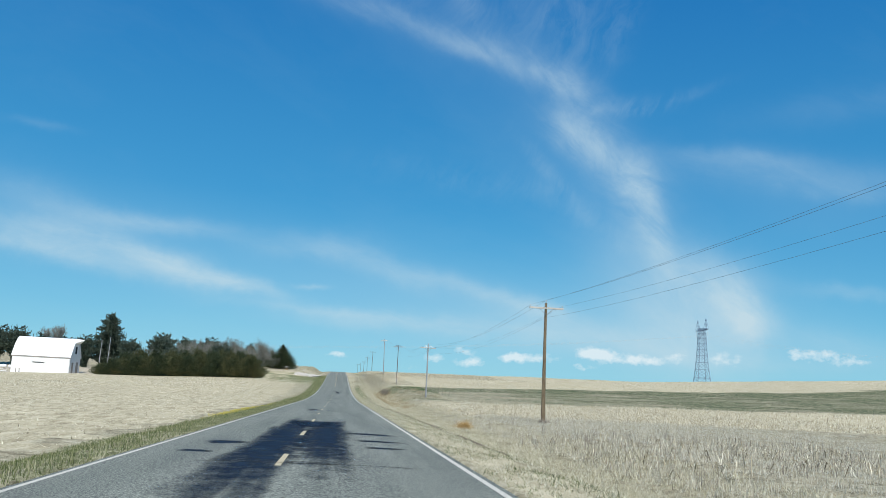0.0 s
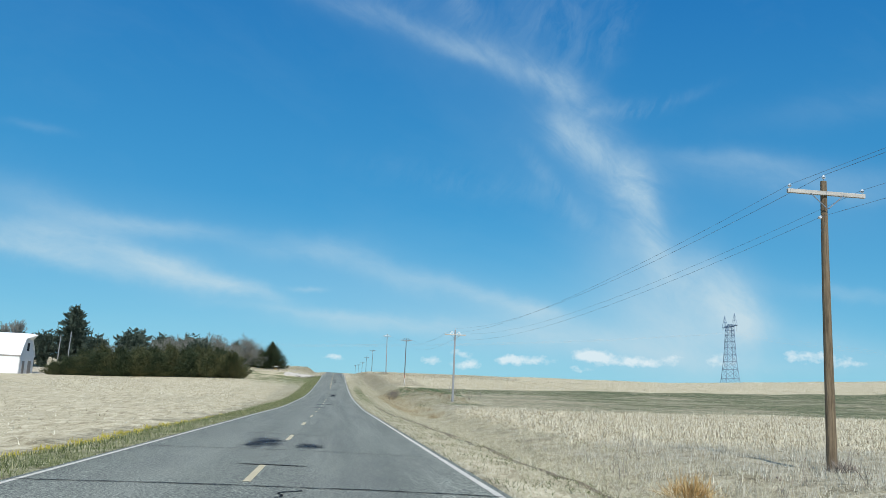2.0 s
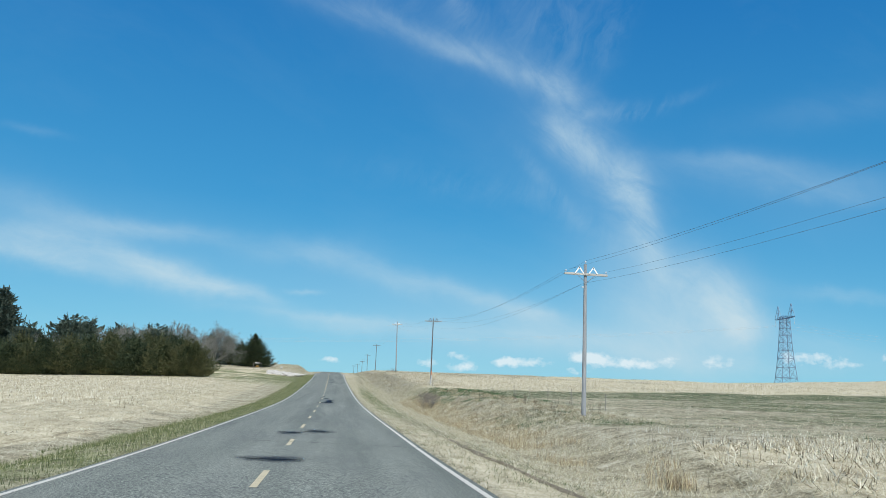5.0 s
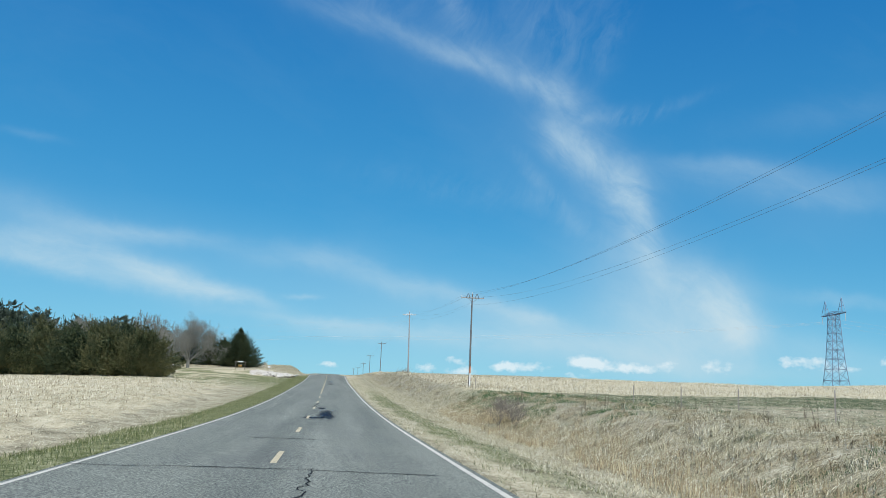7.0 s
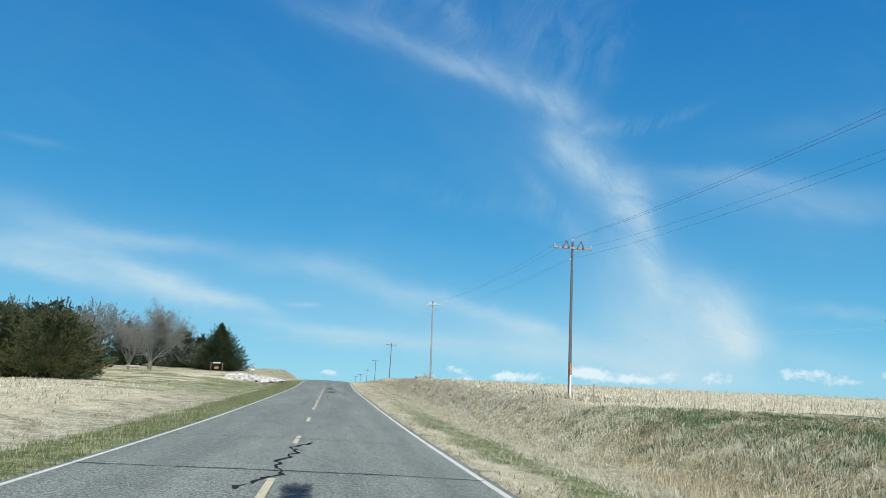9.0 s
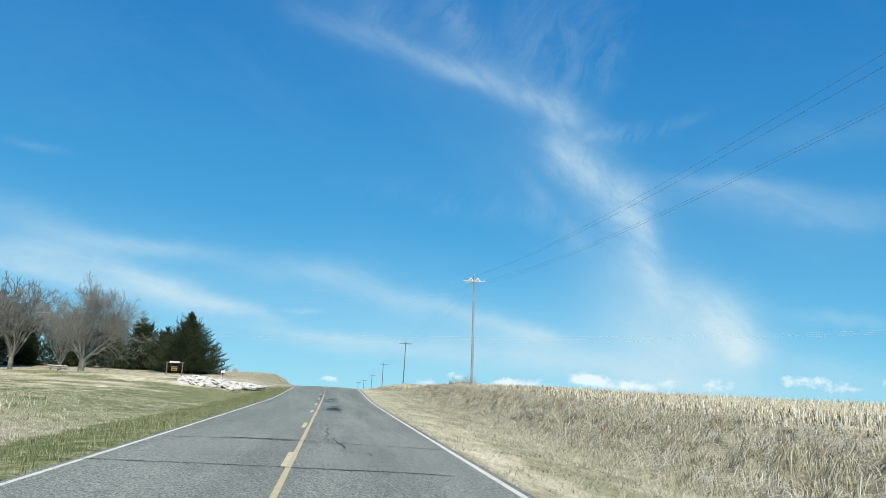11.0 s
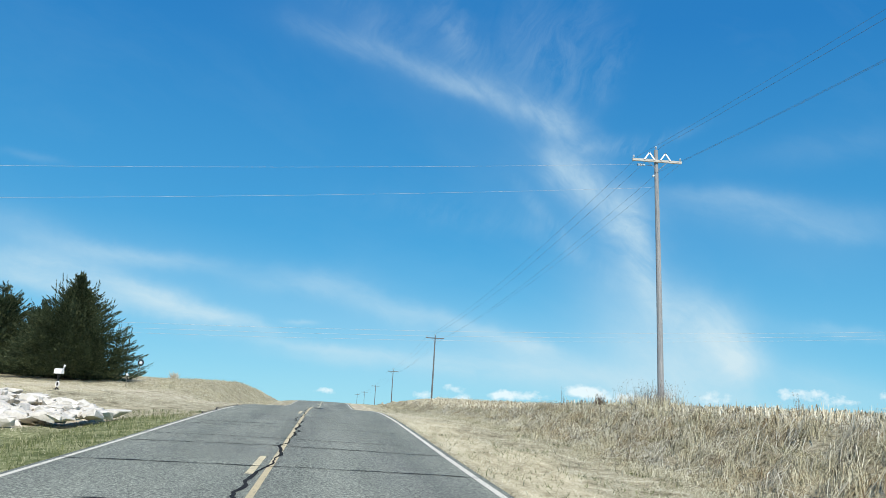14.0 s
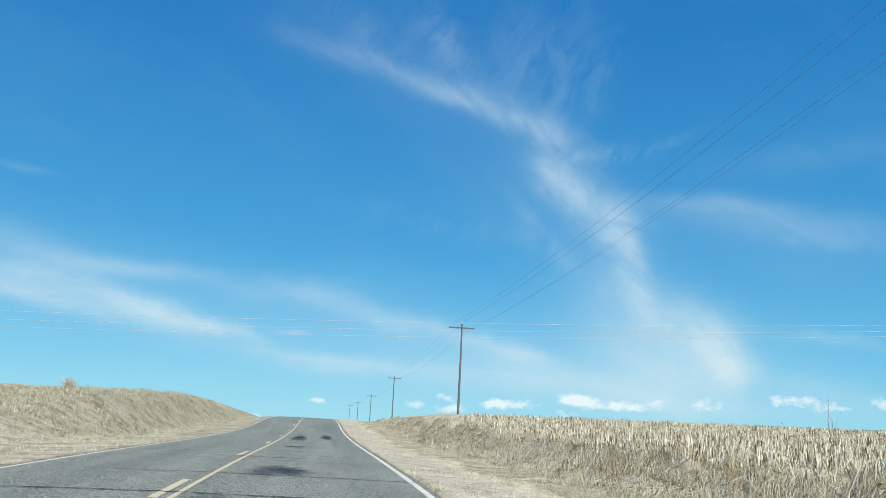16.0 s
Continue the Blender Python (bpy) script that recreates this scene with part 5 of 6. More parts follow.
def tank(x, y, label, r=0.55, ln=2.6):
    t = thing("fuel_tank", (x, y, gz(x, y)), label, "tank", "tanks in the farmyard")
    bm = bmesh.new()
    rod(bm, (-ln / 2, 0, 0.9), (ln / 2, 0, 0.9), r, r, 16)
    for s in (-1, 1):
        m = Matrix.Translation((s * ln / 2, 0, 0.9)) @ Matrix.Diagonal((0.5, 1, 1, 1))
        bmesh.ops.create_uvsphere(bm, u_segments=14, v_segments=8, radius=r, matrix=m)
    part("vessel", bm, M_WHITE_PAINT, t)
    for s in (-0.8, 0.8):
        bm = bmesh.new()
        box(bm, (0.12, 0.8, 0.6), (s, 0, 0.2))
        part("foot", bm, M_SHADE_WOOD, t)


tank(-106.0, 296, "white horizontal fuel tank in the farmyard")
tank(-109.8, 296.5, "white horizontal fuel tank in the farmyard")
tank(-79.5, 300, "white horizontal fuel tank in the farmyard", 0.5, 2.2)
for x, y, top in ((-77.7, 290, 13.6), (-75.6, 292, 14.8)):
    p = thing("yard_pole", (x, y, gz(x, y)), "pale bare wooden pole in the farmyard", "pole", "yard poles")
    bm = bmesh.new()
    hh = top - gz(x, y)
    rod(bm, (0, 0, -0.5), (0.25, 0, hh), 0.17, 0.11, 10)
    part("shaft", bm, M_POLE_GREY, p)
    bm = bmesh.new()
    rod(bm, (0.3, -0.15, hh - 1.6), (0.3, -0.15, hh - 0.9), 0.18, 0.18, 10)
    part("transformer", bm, M_STEEL, p)

# ---- drive entrance ----
sign = thing("ranch_sign", (-19.4, 320.6, gz(-19.4, 320.6)), "timber post sign with hanging amber board by the drive", "sign", turn=-28)
sign_top = 8.72 - gz(-19.4, 320.6)
for s in (-1.15, 1.15):
    bm = bmesh.new()
    box(bm, (0.1, 0.1, sign_top + 0.4), (s, 0, sign_top / 2 - 0.2), bevel=0.012)
    part("post", bm, M_TIMBER, sign)
bm = bmesh.new()
box(bm, (2.75, 0.11, 0.09), (0, 0, sign_top), bevel=0.012)
part("beam", bm, M_TIMBER, sign)
bm = bmesh.new()
box(bm, (1.45, 0.05, 0.2), (0, -0.09, sign_top + 0.03), bevel=0.03)
plank = part("name_plank", bm, M_WHITE_PAINT, sign, "white plank with unreadable lettering")
bm = bmesh.new()
for k in range(9):
    box(bm, (0.07, 0.01, 0.06), (-0.52 + 0.13 * k, -0.12, sign_top + 0.03))
part("lettering", bm, M_SHADE_WOOD, plank)
bm = bmesh.new()
box(bm, (0.95, 0.05, 0.10), (0, -0.02, sign_top - 0.52), bevel=0.008)
part("upper_board", bm, M_TIMBER, sign)
bm = bmesh.new()
box(bm, (0.85, 0.05, 0.36), (0, -0.02, sign_top - 0.82), bevel=0.015)
board = part("hanging_board", bm, M_AMBER, sign, "small amber board with dark markings")
bm = bmesh.new()
for k in range(4):
    box(bm, (0.13, 0.012, 0.09 + 0.03 * (k % 2)), (-0.24 + 0.16 * k, -0.052, sign_top - 0.84))
part("marking", bm, M_IRON, board)
for s in (-0.38, 0.38):
    bm = bmesh.new()
    rod(bm, (s, -0.02, sign_top - 0.06), (s, -0.02, sign_top - 0.64), 0.012, 0.012, 5)
    part("chain", bm, M_IRON, sign)

mz = gz(-12.9, 315)
mail = thing("mailbox", (-12.9, 315.0, mz), "white mailbox on a dark turned post beside the rocks", "mailbox", turn=-20)
bm = bmesh.new()
rod(bm, (0, 0, -0.2), (0, 0, 0.12), 0.17, 0.13, 10)
rod(bm, (0, 0, 0.12), (0, 0, 0.85), 0.05, 0.05, 8)
rod(bm, (0, 0, 0.62), (0, 0, 0.86), 0.05, 0.13, 8)
part("post", bm, M_IRON, mail)
bm = bmesh.new()
for k in range(10):
    a = 2 * math.pi * k / 10
    rod(bm, (0.03 + 0.13 * math.cos(a), -0.03, 0.33 + 0.13 * math.sin(a)), (0.03 + 0.13 * math.cos(a + 0.63), -0.03, 0.33 + 0.13 * math.sin(a + 0.63)), 0.035, 0.035, 6)
part("wreath", bm, M_WHITE_PAINT, mail, "pale round ornament on the post")
bm = bmesh.new()
prof = [(-0.15, 0.0), (-0.15, 0.14)] + [(-0.15 * math.cos(t), 0.14 + 0.13 * math.sin(t)) for t in (0.5, 1.0, 1.57, 2.1, 2.6)] + [(0.15, 0.14), (0.15, 0.0)]
a = [bm.verts.new((-0.28, y, 0.86 + z)) for y, z in prof]
b = [bm.verts.new((0.28, y, 0.86 + z)) for y, z in prof]
bm.faces.new(a)
bm.faces.new(b[::-1])
for i in range(len(a)):
    j = (i + 1) % len(a)
    bm.faces.new((a[i], b[i], b[j], a[j]))
part("box", bm, M_WHITE_PAINT, mail, "white domed letter box")
bm = bmesh.new()
box(bm, (0.05, 0.03, 0.2), (0.2, 0.17, 1.17), (0, 14, 0))
box(bm, (0.13, 0.03, 0.12), (0.24, 0.17, 1.28), (0, 14, 0))
part("flag", bm, M_WHITE_PAINT, mail)
mail.scale = (0.72, 0.72, 0.92)

ring_post = thing("ring_post", (-18.8, 359.2, gz(-18.8, 359.2)), "leaning dark post topped by a black ring with a white disc", "post", turn=-20)
bm = bmesh.new()
rod(bm, (0, 0, -0.3), (0.22, 0, 1.35), 0.055, 0.05, 8)
part("post", bm, M_TIMBER, ring_post)
bm = bmesh.new()
for k in range(16):
    a = 2 * math.pi * k / 16
    rod(bm, (0.3 + 0.27 * math.cos(a), 0, 1.66 + 0.27 * math.sin(a)), (0.3 + 0.27 * math.cos(a + 0.41), 0, 1.66 + 0.27 * math.sin(a + 0.41)), 0.075, 0.075, 7)
part("ring", bm, M_IRON, ring_post)
bm = bmesh.new()
rod(bm, (0.3, 0.03, 1.66), (0.3, -0.03, 1.66), 0.15, 0.15, 14)
part("disc", bm, M_WHITE_PAINT, ring_post, "white round disc")

for x, y, hh in ((-16.4, 344.6, 0.95),):
    p = thing("reflector_post", (x, y, gz(x, y)), "thin dark post with a round pale reflector", "post")
    bm = bmesh.new()
    rod(bm, (0, 0, -0.2), (0, 0, hh), 0.035, 0.03, 7)
    part("stake", bm, M_TIMBER, p)
    bm = bmesh.new()
    rod(bm, (0, 0.02, hh + 0.06), (0, -0.03, hh + 0.06), 0.09, 0.09, 12)
    part("reflector", bm, M_WHITE_PAINT, p)

bench = thing("picnic_bench", (-33.2, 321.5, gz(-33.2, 321.5)), "pale weathered bench under the bare tree", "bench", turn=12)
bm = bmesh.new()
box(bm, (2.3, 0.75, 0.07), (0, 0, 0.75), bevel=0.01)
part("tabletop", bm, M_WHITE_PAINT, bench, "pale weathered table top")
for yy in (-0.7, 0.7):
    bm = bmesh.new()
    box(bm, (2.2, 0.28, 0.05), (0, yy, 0.45), bevel=0.01)
    part("seat", bm, M_POLE_GREY, bench)
for xx in (-0.8, 0.8):
    bm = bmesh.new()
    box(bm, (0.08, 0.08, 1.0), (xx, -0.35, 0.36), (-25, 0, 0))
    box(bm, (0.08, 0.08, 1.0), (xx, 0.35, 0.36), (25, 0, 0))
    box(bm, (0.07, 1.5, 0.08), (xx, 0, 0.4))
    part("trestle", bm, M_POLE_GREY, bench)

# riprap round the culvert
M_STONE = Shader("pale_limestone", 0.9, 0, 0.2)
stone_noise = M_STONE.noise(3.0, 6, 0.65)
M_STONE.colour(M_STONE.mix(M_STONE.object_random(), M_STONE.ramp(stone_noise, (0.3, (0.42, 0.395, 0.345)), (0.7, (0.62, 0.59, 0.53))), M_STONE.ramp(stone_noise, (0.3, (0.5, 0.475, 0.42)), (0.7, (0.72, 0.69, 0.63)))))
M_STONE.bump(M_STONE.noise(9.0, 5, 0.7), 0.6, 0.03)
M_STONE = M_STONE.mat
stones = []
for k in range(7):
    r = random.Random(80 + k)
    bm = bmesh.new()
    for q in range(17):
        d = Vector((r.gauss(0, 1), r.gauss(0, 1), r.gauss(0, 1))).normalized()
        reach = 0.5 / max(abs(d.x), abs(d.y), abs(d.z)) ** 0.55 * r.uniform(0.85, 1.05)
        bm.verts.new((d.x * reach * 1.2, d.y * reach, d.z * reach * 0.62))
    hull = bmesh.ops.convex_hull(bm, input=bm.verts)
    bmesh.ops.delete(bm, geom=[g for g in hull["geom_interior"] if isinstance(g, bmesh.types.BMVert)], context="VERTS")
    me = bpy.data.meshes.new("rock")
    bm.to_mesh(me)
    bm.free()
    me.materials.append(M_STONE)
    stones.append(me)
riprap = thing("riprap", (-12.0, 305, gz(-12, 305)), "heap of pale limestone boulders round the culvert mouth", "rocks")
base_m = riprap.matrix_world.inverted()
rr = random.Random(17)
count = 0
while count < 300:
    x, y = rr.uniform(-15.4, -6.6), rr.uniform(297.0, 308.0)
    u, v = (x + 11.6) / 5.2, (y - 302.4) / 4.8
    if u * u + v * v > 1 or (x > -7.9 and y > 301.0) or y > 306.2 - 0.95 * max(0.0, x + 11.0) or (abs(x + 10.9) < 0.55 and 297.6 < y < 299.0):
        continue
    s = rr.uniform(0.4, 0.86)
    bank = 0.3 * max(0.0, 1 - (u * u + v * v))
    ob = new("rock", stones[count % 7])
    ob.parent = riprap
    ob.matrix_basis = base_m @ pose(x, y, gz(x, y) + 0.06 + 0.25 * math.exp(-((x + 7.6) / 1.5) ** 2) + bank * rr.uniform(0.3, 1.0), rr.uniform(-14, 14), rr.uniform(-14, 14), rr.uniform(0, 360)) @ Matrix.Diagonal((s, s * rr.uniform(0.6, 0.95), s * rr.uniform(0.55, 0.9), 1))
    count += 1
# capped solid rod, the shade inside the culvert put into its colour
bm = bmesh.new()
rod(bm, (0, 0, 0), (0.6, 3.0, -0.2), 0.36, 0.36, 16)
culvert = part("culvert", bm, M_DARK)
culvert.matrix_world = pose(-10.9, 299.3, gz(-10.9, 299.3) - 0.12)
tagged(culvert, "round culvert end among pale rocks, its inner shade painted near-black", "culvert")

# steel fence posts by the wheat
for x, y, hh in ((20.0, 180.4, 1.25), (20.2, 173.8, 1.2), (20.0, 165.2, 1.35), (20.3, 157.0, 1.2), (14.6, 219.5, 1.1), (20.1, 188.5, 1.2)):
    p = thing("fence_post", (x, y, gz(x, y)), "thin dark steel fence post in dry weeds", "fence post", "steel posts by the wheat", rr.uniform(0, 90))
    bm = bmesh.new()
    box(bm, (0.045, 0.012, hh + 0.3), (0, 0, hh / 2 - 0.15))
    box(bm, (0.012, 0.05, hh + 0.3), (0, 0.025, hh / 2 - 0.15))
    part("tee_bar", bm, M_SHADE_WOOD, p)


# ---- grass, stubble and weeds ----
def tufts(name, label, x, y, high, width, material, seed, lean=0.35, per=1, bend=False, category="grass", spread=0.07, comb=False, droop=0.0):
    """Blades at the places x, y: each a pointed leaf, or with bend a strip that folds over; comb lays the blades of a clump one way."""
    rng = np.random.RandomState(seed)
    x, y, high, width = [np.repeat(np.broadcast_to(v, x.shape), per) for v in (x, y, high, width)]
    n = len(x)
    high = high * rng.uniform(0.5, 1.3, n)
    a, b = rng.uniform(0, 2 * np.pi, n), rng.uniform(0, 2 * np.pi, n)
    if comb:
        a = np.repeat(rng.uniform(0, 2 * np.pi, n // per), per) + rng.normal(0, 0.7, n)
        high = high * np.repeat(rng.uniform(0.6, 1.35, n // per), per)
    if per > 1:
        x, y = x + rng.normal(0, spread, n), y + rng.normal(0, spread, n)
    z = ground_z(x, y) - 0.03
    l = np.abs(rng.normal(0, lean, n)) if lean < 0.8 else np.abs(rng.normal(lean, 0.3 * lean, n))
    sx, sy = np.cos(b) * width / 2, np.sin(b) * width / 2
    ox, oy = np.cos(a) * l * high, np.sin(a) * l * high
    up = high * np.sqrt(np.clip(1 - np.clip(l, 0, 0.95) ** 2, 0.05, 1))
    if not bend:
        v = np.stack([np.column_stack([x - sx, y - sy, z]), np.column_stack([x + sx, y + sy, z]), np.column_stack([x + ox, y + oy, z + up])], 1).reshape(-1, 3)
        return tagged(sheet(name, mesh_from(name, v, np.arange(n * 3).reshape(-1, 3)), material), label, category, kind="stuff")
    reach, mid_up, tip_up = 0.35 + 0.1 * droop, 0.6 + 0.4 * droop, 1 - 0.8 * droop
    p0 = np.column_stack([x - sx, y - sy, z])
    p1 = np.column_stack([x + sx, y + sy, z])
    m0 = np.column_stack([x + ox * reach - sx * 0.8, y + oy * reach - sy * 0.8, z + up * mid_up])
    m1 = np.column_stack([x + ox * reach + sx * 0.8, y + oy * reach + sy * 0.8, z + up * mid_up])
    tip = np.column_stack([x + ox, y + oy, z + up * tip_up])
    v = np.stack([p0, p1, m1, m0, tip], 1).reshape(-1, 3)
    i = np.arange(n)[:, None] * 5
    f = np.concatenate([np.concatenate([i, i + 1, i + 2], 1), np.concatenate([i, i + 2, i + 3], 1), np.concatenate([i + 3, i + 2, i + 4], 1)])
    return tagged(sheet(name, mesh_from(name, v, f), material), label, category, kind="stuff")


def thatch(name, label, x, y, high, reach, material, seed, per, width=0.011):
    """Swept clumps: each strand arches out of its clump and falls back to the ground, most of them down the slope."""
    rng = np.random.RandomState(seed)
    x, y, high = [np.repeat(np.broadcast_to(v, x.shape), per) for v in (x, y, high)]
    n, clumps = len(x), len(x) // per
    way = np.repeat(np.where(rng.uniform(0, 1, clumps) < 0.65, np.pi + rng.normal(0, 0.7, clumps), rng.uniform(0, 2 * np.pi, clumps)), per) + rng.normal(0, 0.5, n)
    big = np.repeat(rng.uniform(0.55, 1.4, clumps), per)
    ln, up = reach * big * rng.uniform(0.4, 1.25, n), np.maximum(high, 0.08) * big * rng.uniform(0.3, 1.2, n)
    x0, y0 = x + rng.normal(0, 0.16, n), y + rng.normal(0, 0.22, n)
    dx, dy = np.cos(way), np.sin(way)
    curl = rng.normal(0, 0.18, n)
    w = width * rng.uniform(0.6, 1.5, n)
    rows = []
    for f, lift, taper in ((0.0, 0.0, 0.7), (0.3, 0.85, 1.0), (0.66, 0.8, 0.9), (1.0, 0.12, 0.25)):
        px, py = x0 + ln * (dx * f - dy * curl * f * f), y0 + ln * (dy * f + dx * curl * f * f)
        pz = ground_z(px, py) + up * lift - 0.02 * (f == 0)
        rows += [np.column_stack([px - dy * w * taper / 2, py + dx * w * taper / 2, pz]), np.column_stack([px + dy * w * taper / 2, py - dx * w * taper / 2, pz + 0.3 * w])]
    v = np.stack(rows, 1).reshape(-1, 3)
    i = np.arange(n)[:, None] * 8
    f = np.concatenate([np.concatenate([i + k, i + k + 1, i + k + 3, i + k + 2], 1) for k in (0, 2, 4)])
    return tagged(sheet(name, mesh_from(name, v, f), material), label, "grass", kind="stuff")


def scatter(n, x0, x1, y0, y1, seed, keep=None, thin=0.0):
    """n random places in a rectangle; thin > 0 crowds them towards the start."""
    rng = np.random.RandomState(seed)
    x, f = rng.uniform(x0, x1, n), rng.uniform(0, 1, n)
    y = y0 + (y1 - y0) * f ** (1 + thin)
    if keep is not None:
        k = keep(x, y, rng.uniform(0, 1, n))
        x, y = x[k], y[k]
    return x, y


M_DRY = blades_material("dry_tan_grass", ((0.0, (0.12, 0.1, 0.058)), (0.25, (0.4, 0.365, 0.235)), (0.6, (0.68, 0.64, 0.455)), (1.0, (0.83, 0.81, 0.64))), patch=(1.3, (0.47, 0.435, 0.28)), soft_normal=0.5)
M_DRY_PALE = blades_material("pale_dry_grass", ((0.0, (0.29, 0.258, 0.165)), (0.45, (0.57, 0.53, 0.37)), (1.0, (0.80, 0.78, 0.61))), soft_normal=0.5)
M_GREY_WEED = blades_material("grey_dry_weeds", ((0.0, (0.15, 0.135, 0.093)), (0.4, (0.47, 0.45, 0.35)), (1.0, (0.78, 0.765, 0.65))), patch=(1.1, (0.43, 0.405, 0.305)), soft_normal=0.5)
M_RUSSET = blades_material("russet_dry_grass", ((0.0, (0.16, 0.116, 0.065)), (0.5, (0.37, 0.30, 0.175)), (1.0, (0.60, 0.54, 0.35))), soft_normal=0.45)
M_GREEN = blades_material("spring_green_grass", ((0.0, (0.045, 0.062, 0.02)), (0.45, (0.115, 0.142, 0.052)), (0.82, (0.24, 0.255, 0.115)), (1.0, (0.48, 0.46, 0.3))), soft_normal=0.5)
M_WHEAT = blades_material("young_wheat", ((0.0, (0.03, 0.075, 0.028)), (0.7, (0.07, 0.145, 0.055)), (0.94, (0.18, 0.23, 0.1)), (1.0, (0.45, 0.43, 0.27))), soft_normal=0.5)
M_STALK = blades_material("corn_stubble", ((0.0, (0.075, 0.058, 0.033)), (0.34, (0.42, 0.36, 0.23)), (0.7, (0.74, 0.69, 0.52)), (1.0, (0.86, 0.83, 0.68))), soft_normal=0.3)
M_ORANGE_WEED = blades_material("orange_dry_weed", ((0.0, (0.32, 0.19, 0.065)), (0.6, (0.57, 0.38, 0.15)), (1.0, (0.72, 0.56, 0.3))))
M_BROWN_TWIG = blades_material("brown_twigs", ((0.0, (0.06, 0.045, 0.035)), (0.6, (0.15, 0.115, 0.085)), (1.0, (0.27, 0.22, 0.17))), through_light=0.0)
M_BRUSH = blades_material("grey_purple_brush", ((0.0, (0.10, 0.085, 0.07)), (0.6, (0.235, 0.205, 0.17)), (1.0, (0.44, 0.395, 0.33))), through_light=0.0)
M_YELLOW = blades_material("yellow_flowers", ((0.0, (0.42, 0.36, 0.05)), (1.0, (0.68, 0.58, 0.1))))

# right verge, ditch and bank
x, y = scatter(130000, 2.93, 8.2, 6, 330, 101, thin=0.35)
tufts("verge_grass", "short pale dry grass on the verge", x, y, 0.17, 0.018, M_DRY_PALE, 1, 1.0)
x, y = scatter(110000, 3.0, 6.4, 6, 300, 102, lambda x, y, u: u < 0.42 + 0.6 * waves(x, y, 4, 40) + 0.5 * waves(x, y, 1.6, 41), 0.3)
tufts("verge_grass", "spring green grass among dry blades", x, y, 0.14, 0.02, M_GREEN, 2, 0.8)
x, y = scatter(190000, 5.6, 11.8, 8, 250, 103, thin=0.3)
tufts("ditch_grass", "dry tan grass in the roadside ditch", x, y, 0.26 + 0.1 * waves(x, y, 5, 42), 0.018, M_DRY, 3, 0.85)
x, y = scatter(4600, 7.6, 12.7, 203, 346, 104, lambda x, y, u: (x < 12.8 - 2.0 * step(316, 326, y)) & (u < 0.8 + 0.9 * waves(x, y, 2.6, 79)))
thatch("bank_grass", "matted dry grass falling in swept tangles over the cut bank", x, y, 0.24 + 0.15 * waves(x, y, 2.2, 70), 0.42, M_DRY, 4, 26)
x, y = scatter(1500, 8.4, 12.8, 225, 346, 135, lambda x, y, u: x < 12.9 - 2.2 * step(316, 326, y))
thatch("bank_grass", "tangle of bleached broken stalks on the cut bank", x, y, 0.3, 0.6, M_GREY_WEED, 48, 12, 0.014)
x, y = scatter(1500, 8.2, 12.6, 238, 340, 140, lambda x, y, u: (waves(x, y, 6, 77) > -0.15) & (u < 0.55 + 0.45 * step(275, 295, y)))
thatch("bank_grass", "olive-brown tangles among the matted grass of the bank", x, y, 0.26, 0.4, M_RUSSET, 54, 24)
x, y = scatter(9000, 8.4, 13.2, 238, 340, 141, lambda x, y, u: waves(x, y, 3, 78) > 0.0)
tufts("bank_grass", "thin dark dead stems on the cut bank", x, y, 0.36, 0.012, M_BROWN_TWIG, 55, 0.7)
x, y = scatter(260, 11.5, 18, 303, 316, 132)
tufts("bank_grass", "matted dry weeds round the pole foot", x, y, 0.34, 0.02, M_DRY, 45, 0.9, 36, True, spread=0.25, comb=True, droop=0.4)
x, y = scatter(500, 7.2, 12.6, 345, 400, 121)
tufts("bank_grass", "matted dry grass in swept clumps on the cut bank", x, y, 0.34 * step(12.4, 8.8, x) + 0.09, 0.026, M_DRY, 34, 0.95, 26, True, spread=0.25, comb=True, droop=0.45)
x, y = scatter(46000, 6.4, 10.2, 205, 400, 122)
tufts("bank_grass", "pale dry grass at the foot of the bank", x, y, 0.24, 0.018, M_DRY, 35, 1.0)
x, y = scatter(40000, 8.6, 13.4, 205, 400, 118)
tufts("bank_grass", "short grey grass on the cut bank", x, y, 0.2 + 0.05 * waves(x, y, 4, 52), 0.02, M_GREY_WEED, 31, 1.1)
x, y = scatter(60000, 6.8, 12.8, 215, 345, 127, lambda x, y, u: u < 0.9 + 0.8 * waves(x, y, 2.6, 79))
tufts("bank_grass", "flattened straw thatch on the cut bank", x, y, 0.17, 0.014, M_DRY, 40, 1.1)
x, y = scatter(1500, 8.0, 12.6, 230, 345, 105)
tufts("bank_grass", "bleached broken stalks on the cut bank", x, y, 0.5, 0.022, M_DRY_PALE, 5, 1.1, bend=True)
x, y = scatter(46000, 7.0, 12.6, 225, 345, 119, lambda x, y, u: waves(x, y, 5, 53) > 0.15)
tufts("bank_grass", "green shoots among the matted grass", x, y, 0.15, 0.022, M_GREEN, 32, 0.6)
x, y = scatter(20000, 7.8, 10.8, 120, 205, 106, lambda x, y, u: waves(x, y, 10, 45) > -0.2)
tufts("ditch_grass", "russet dry grass in the ditch", x, y, 0.36, 0.02, M_RUSSET, 6, 0.4)
x, y = scatter(120000, 9.6, 20.0, 168, 213, 120, lambda x, y, u: (waves(x, y, 5, 54) > -0.35 - 0.05 * (y - 190)) & (u < 1.2 - 0.06 * (x - 10)))
tufts("ditch_grass", "green weeds at the edge of the wheat", x, y, 0.17, 0.024, M_WHEAT, 33, 0.6)
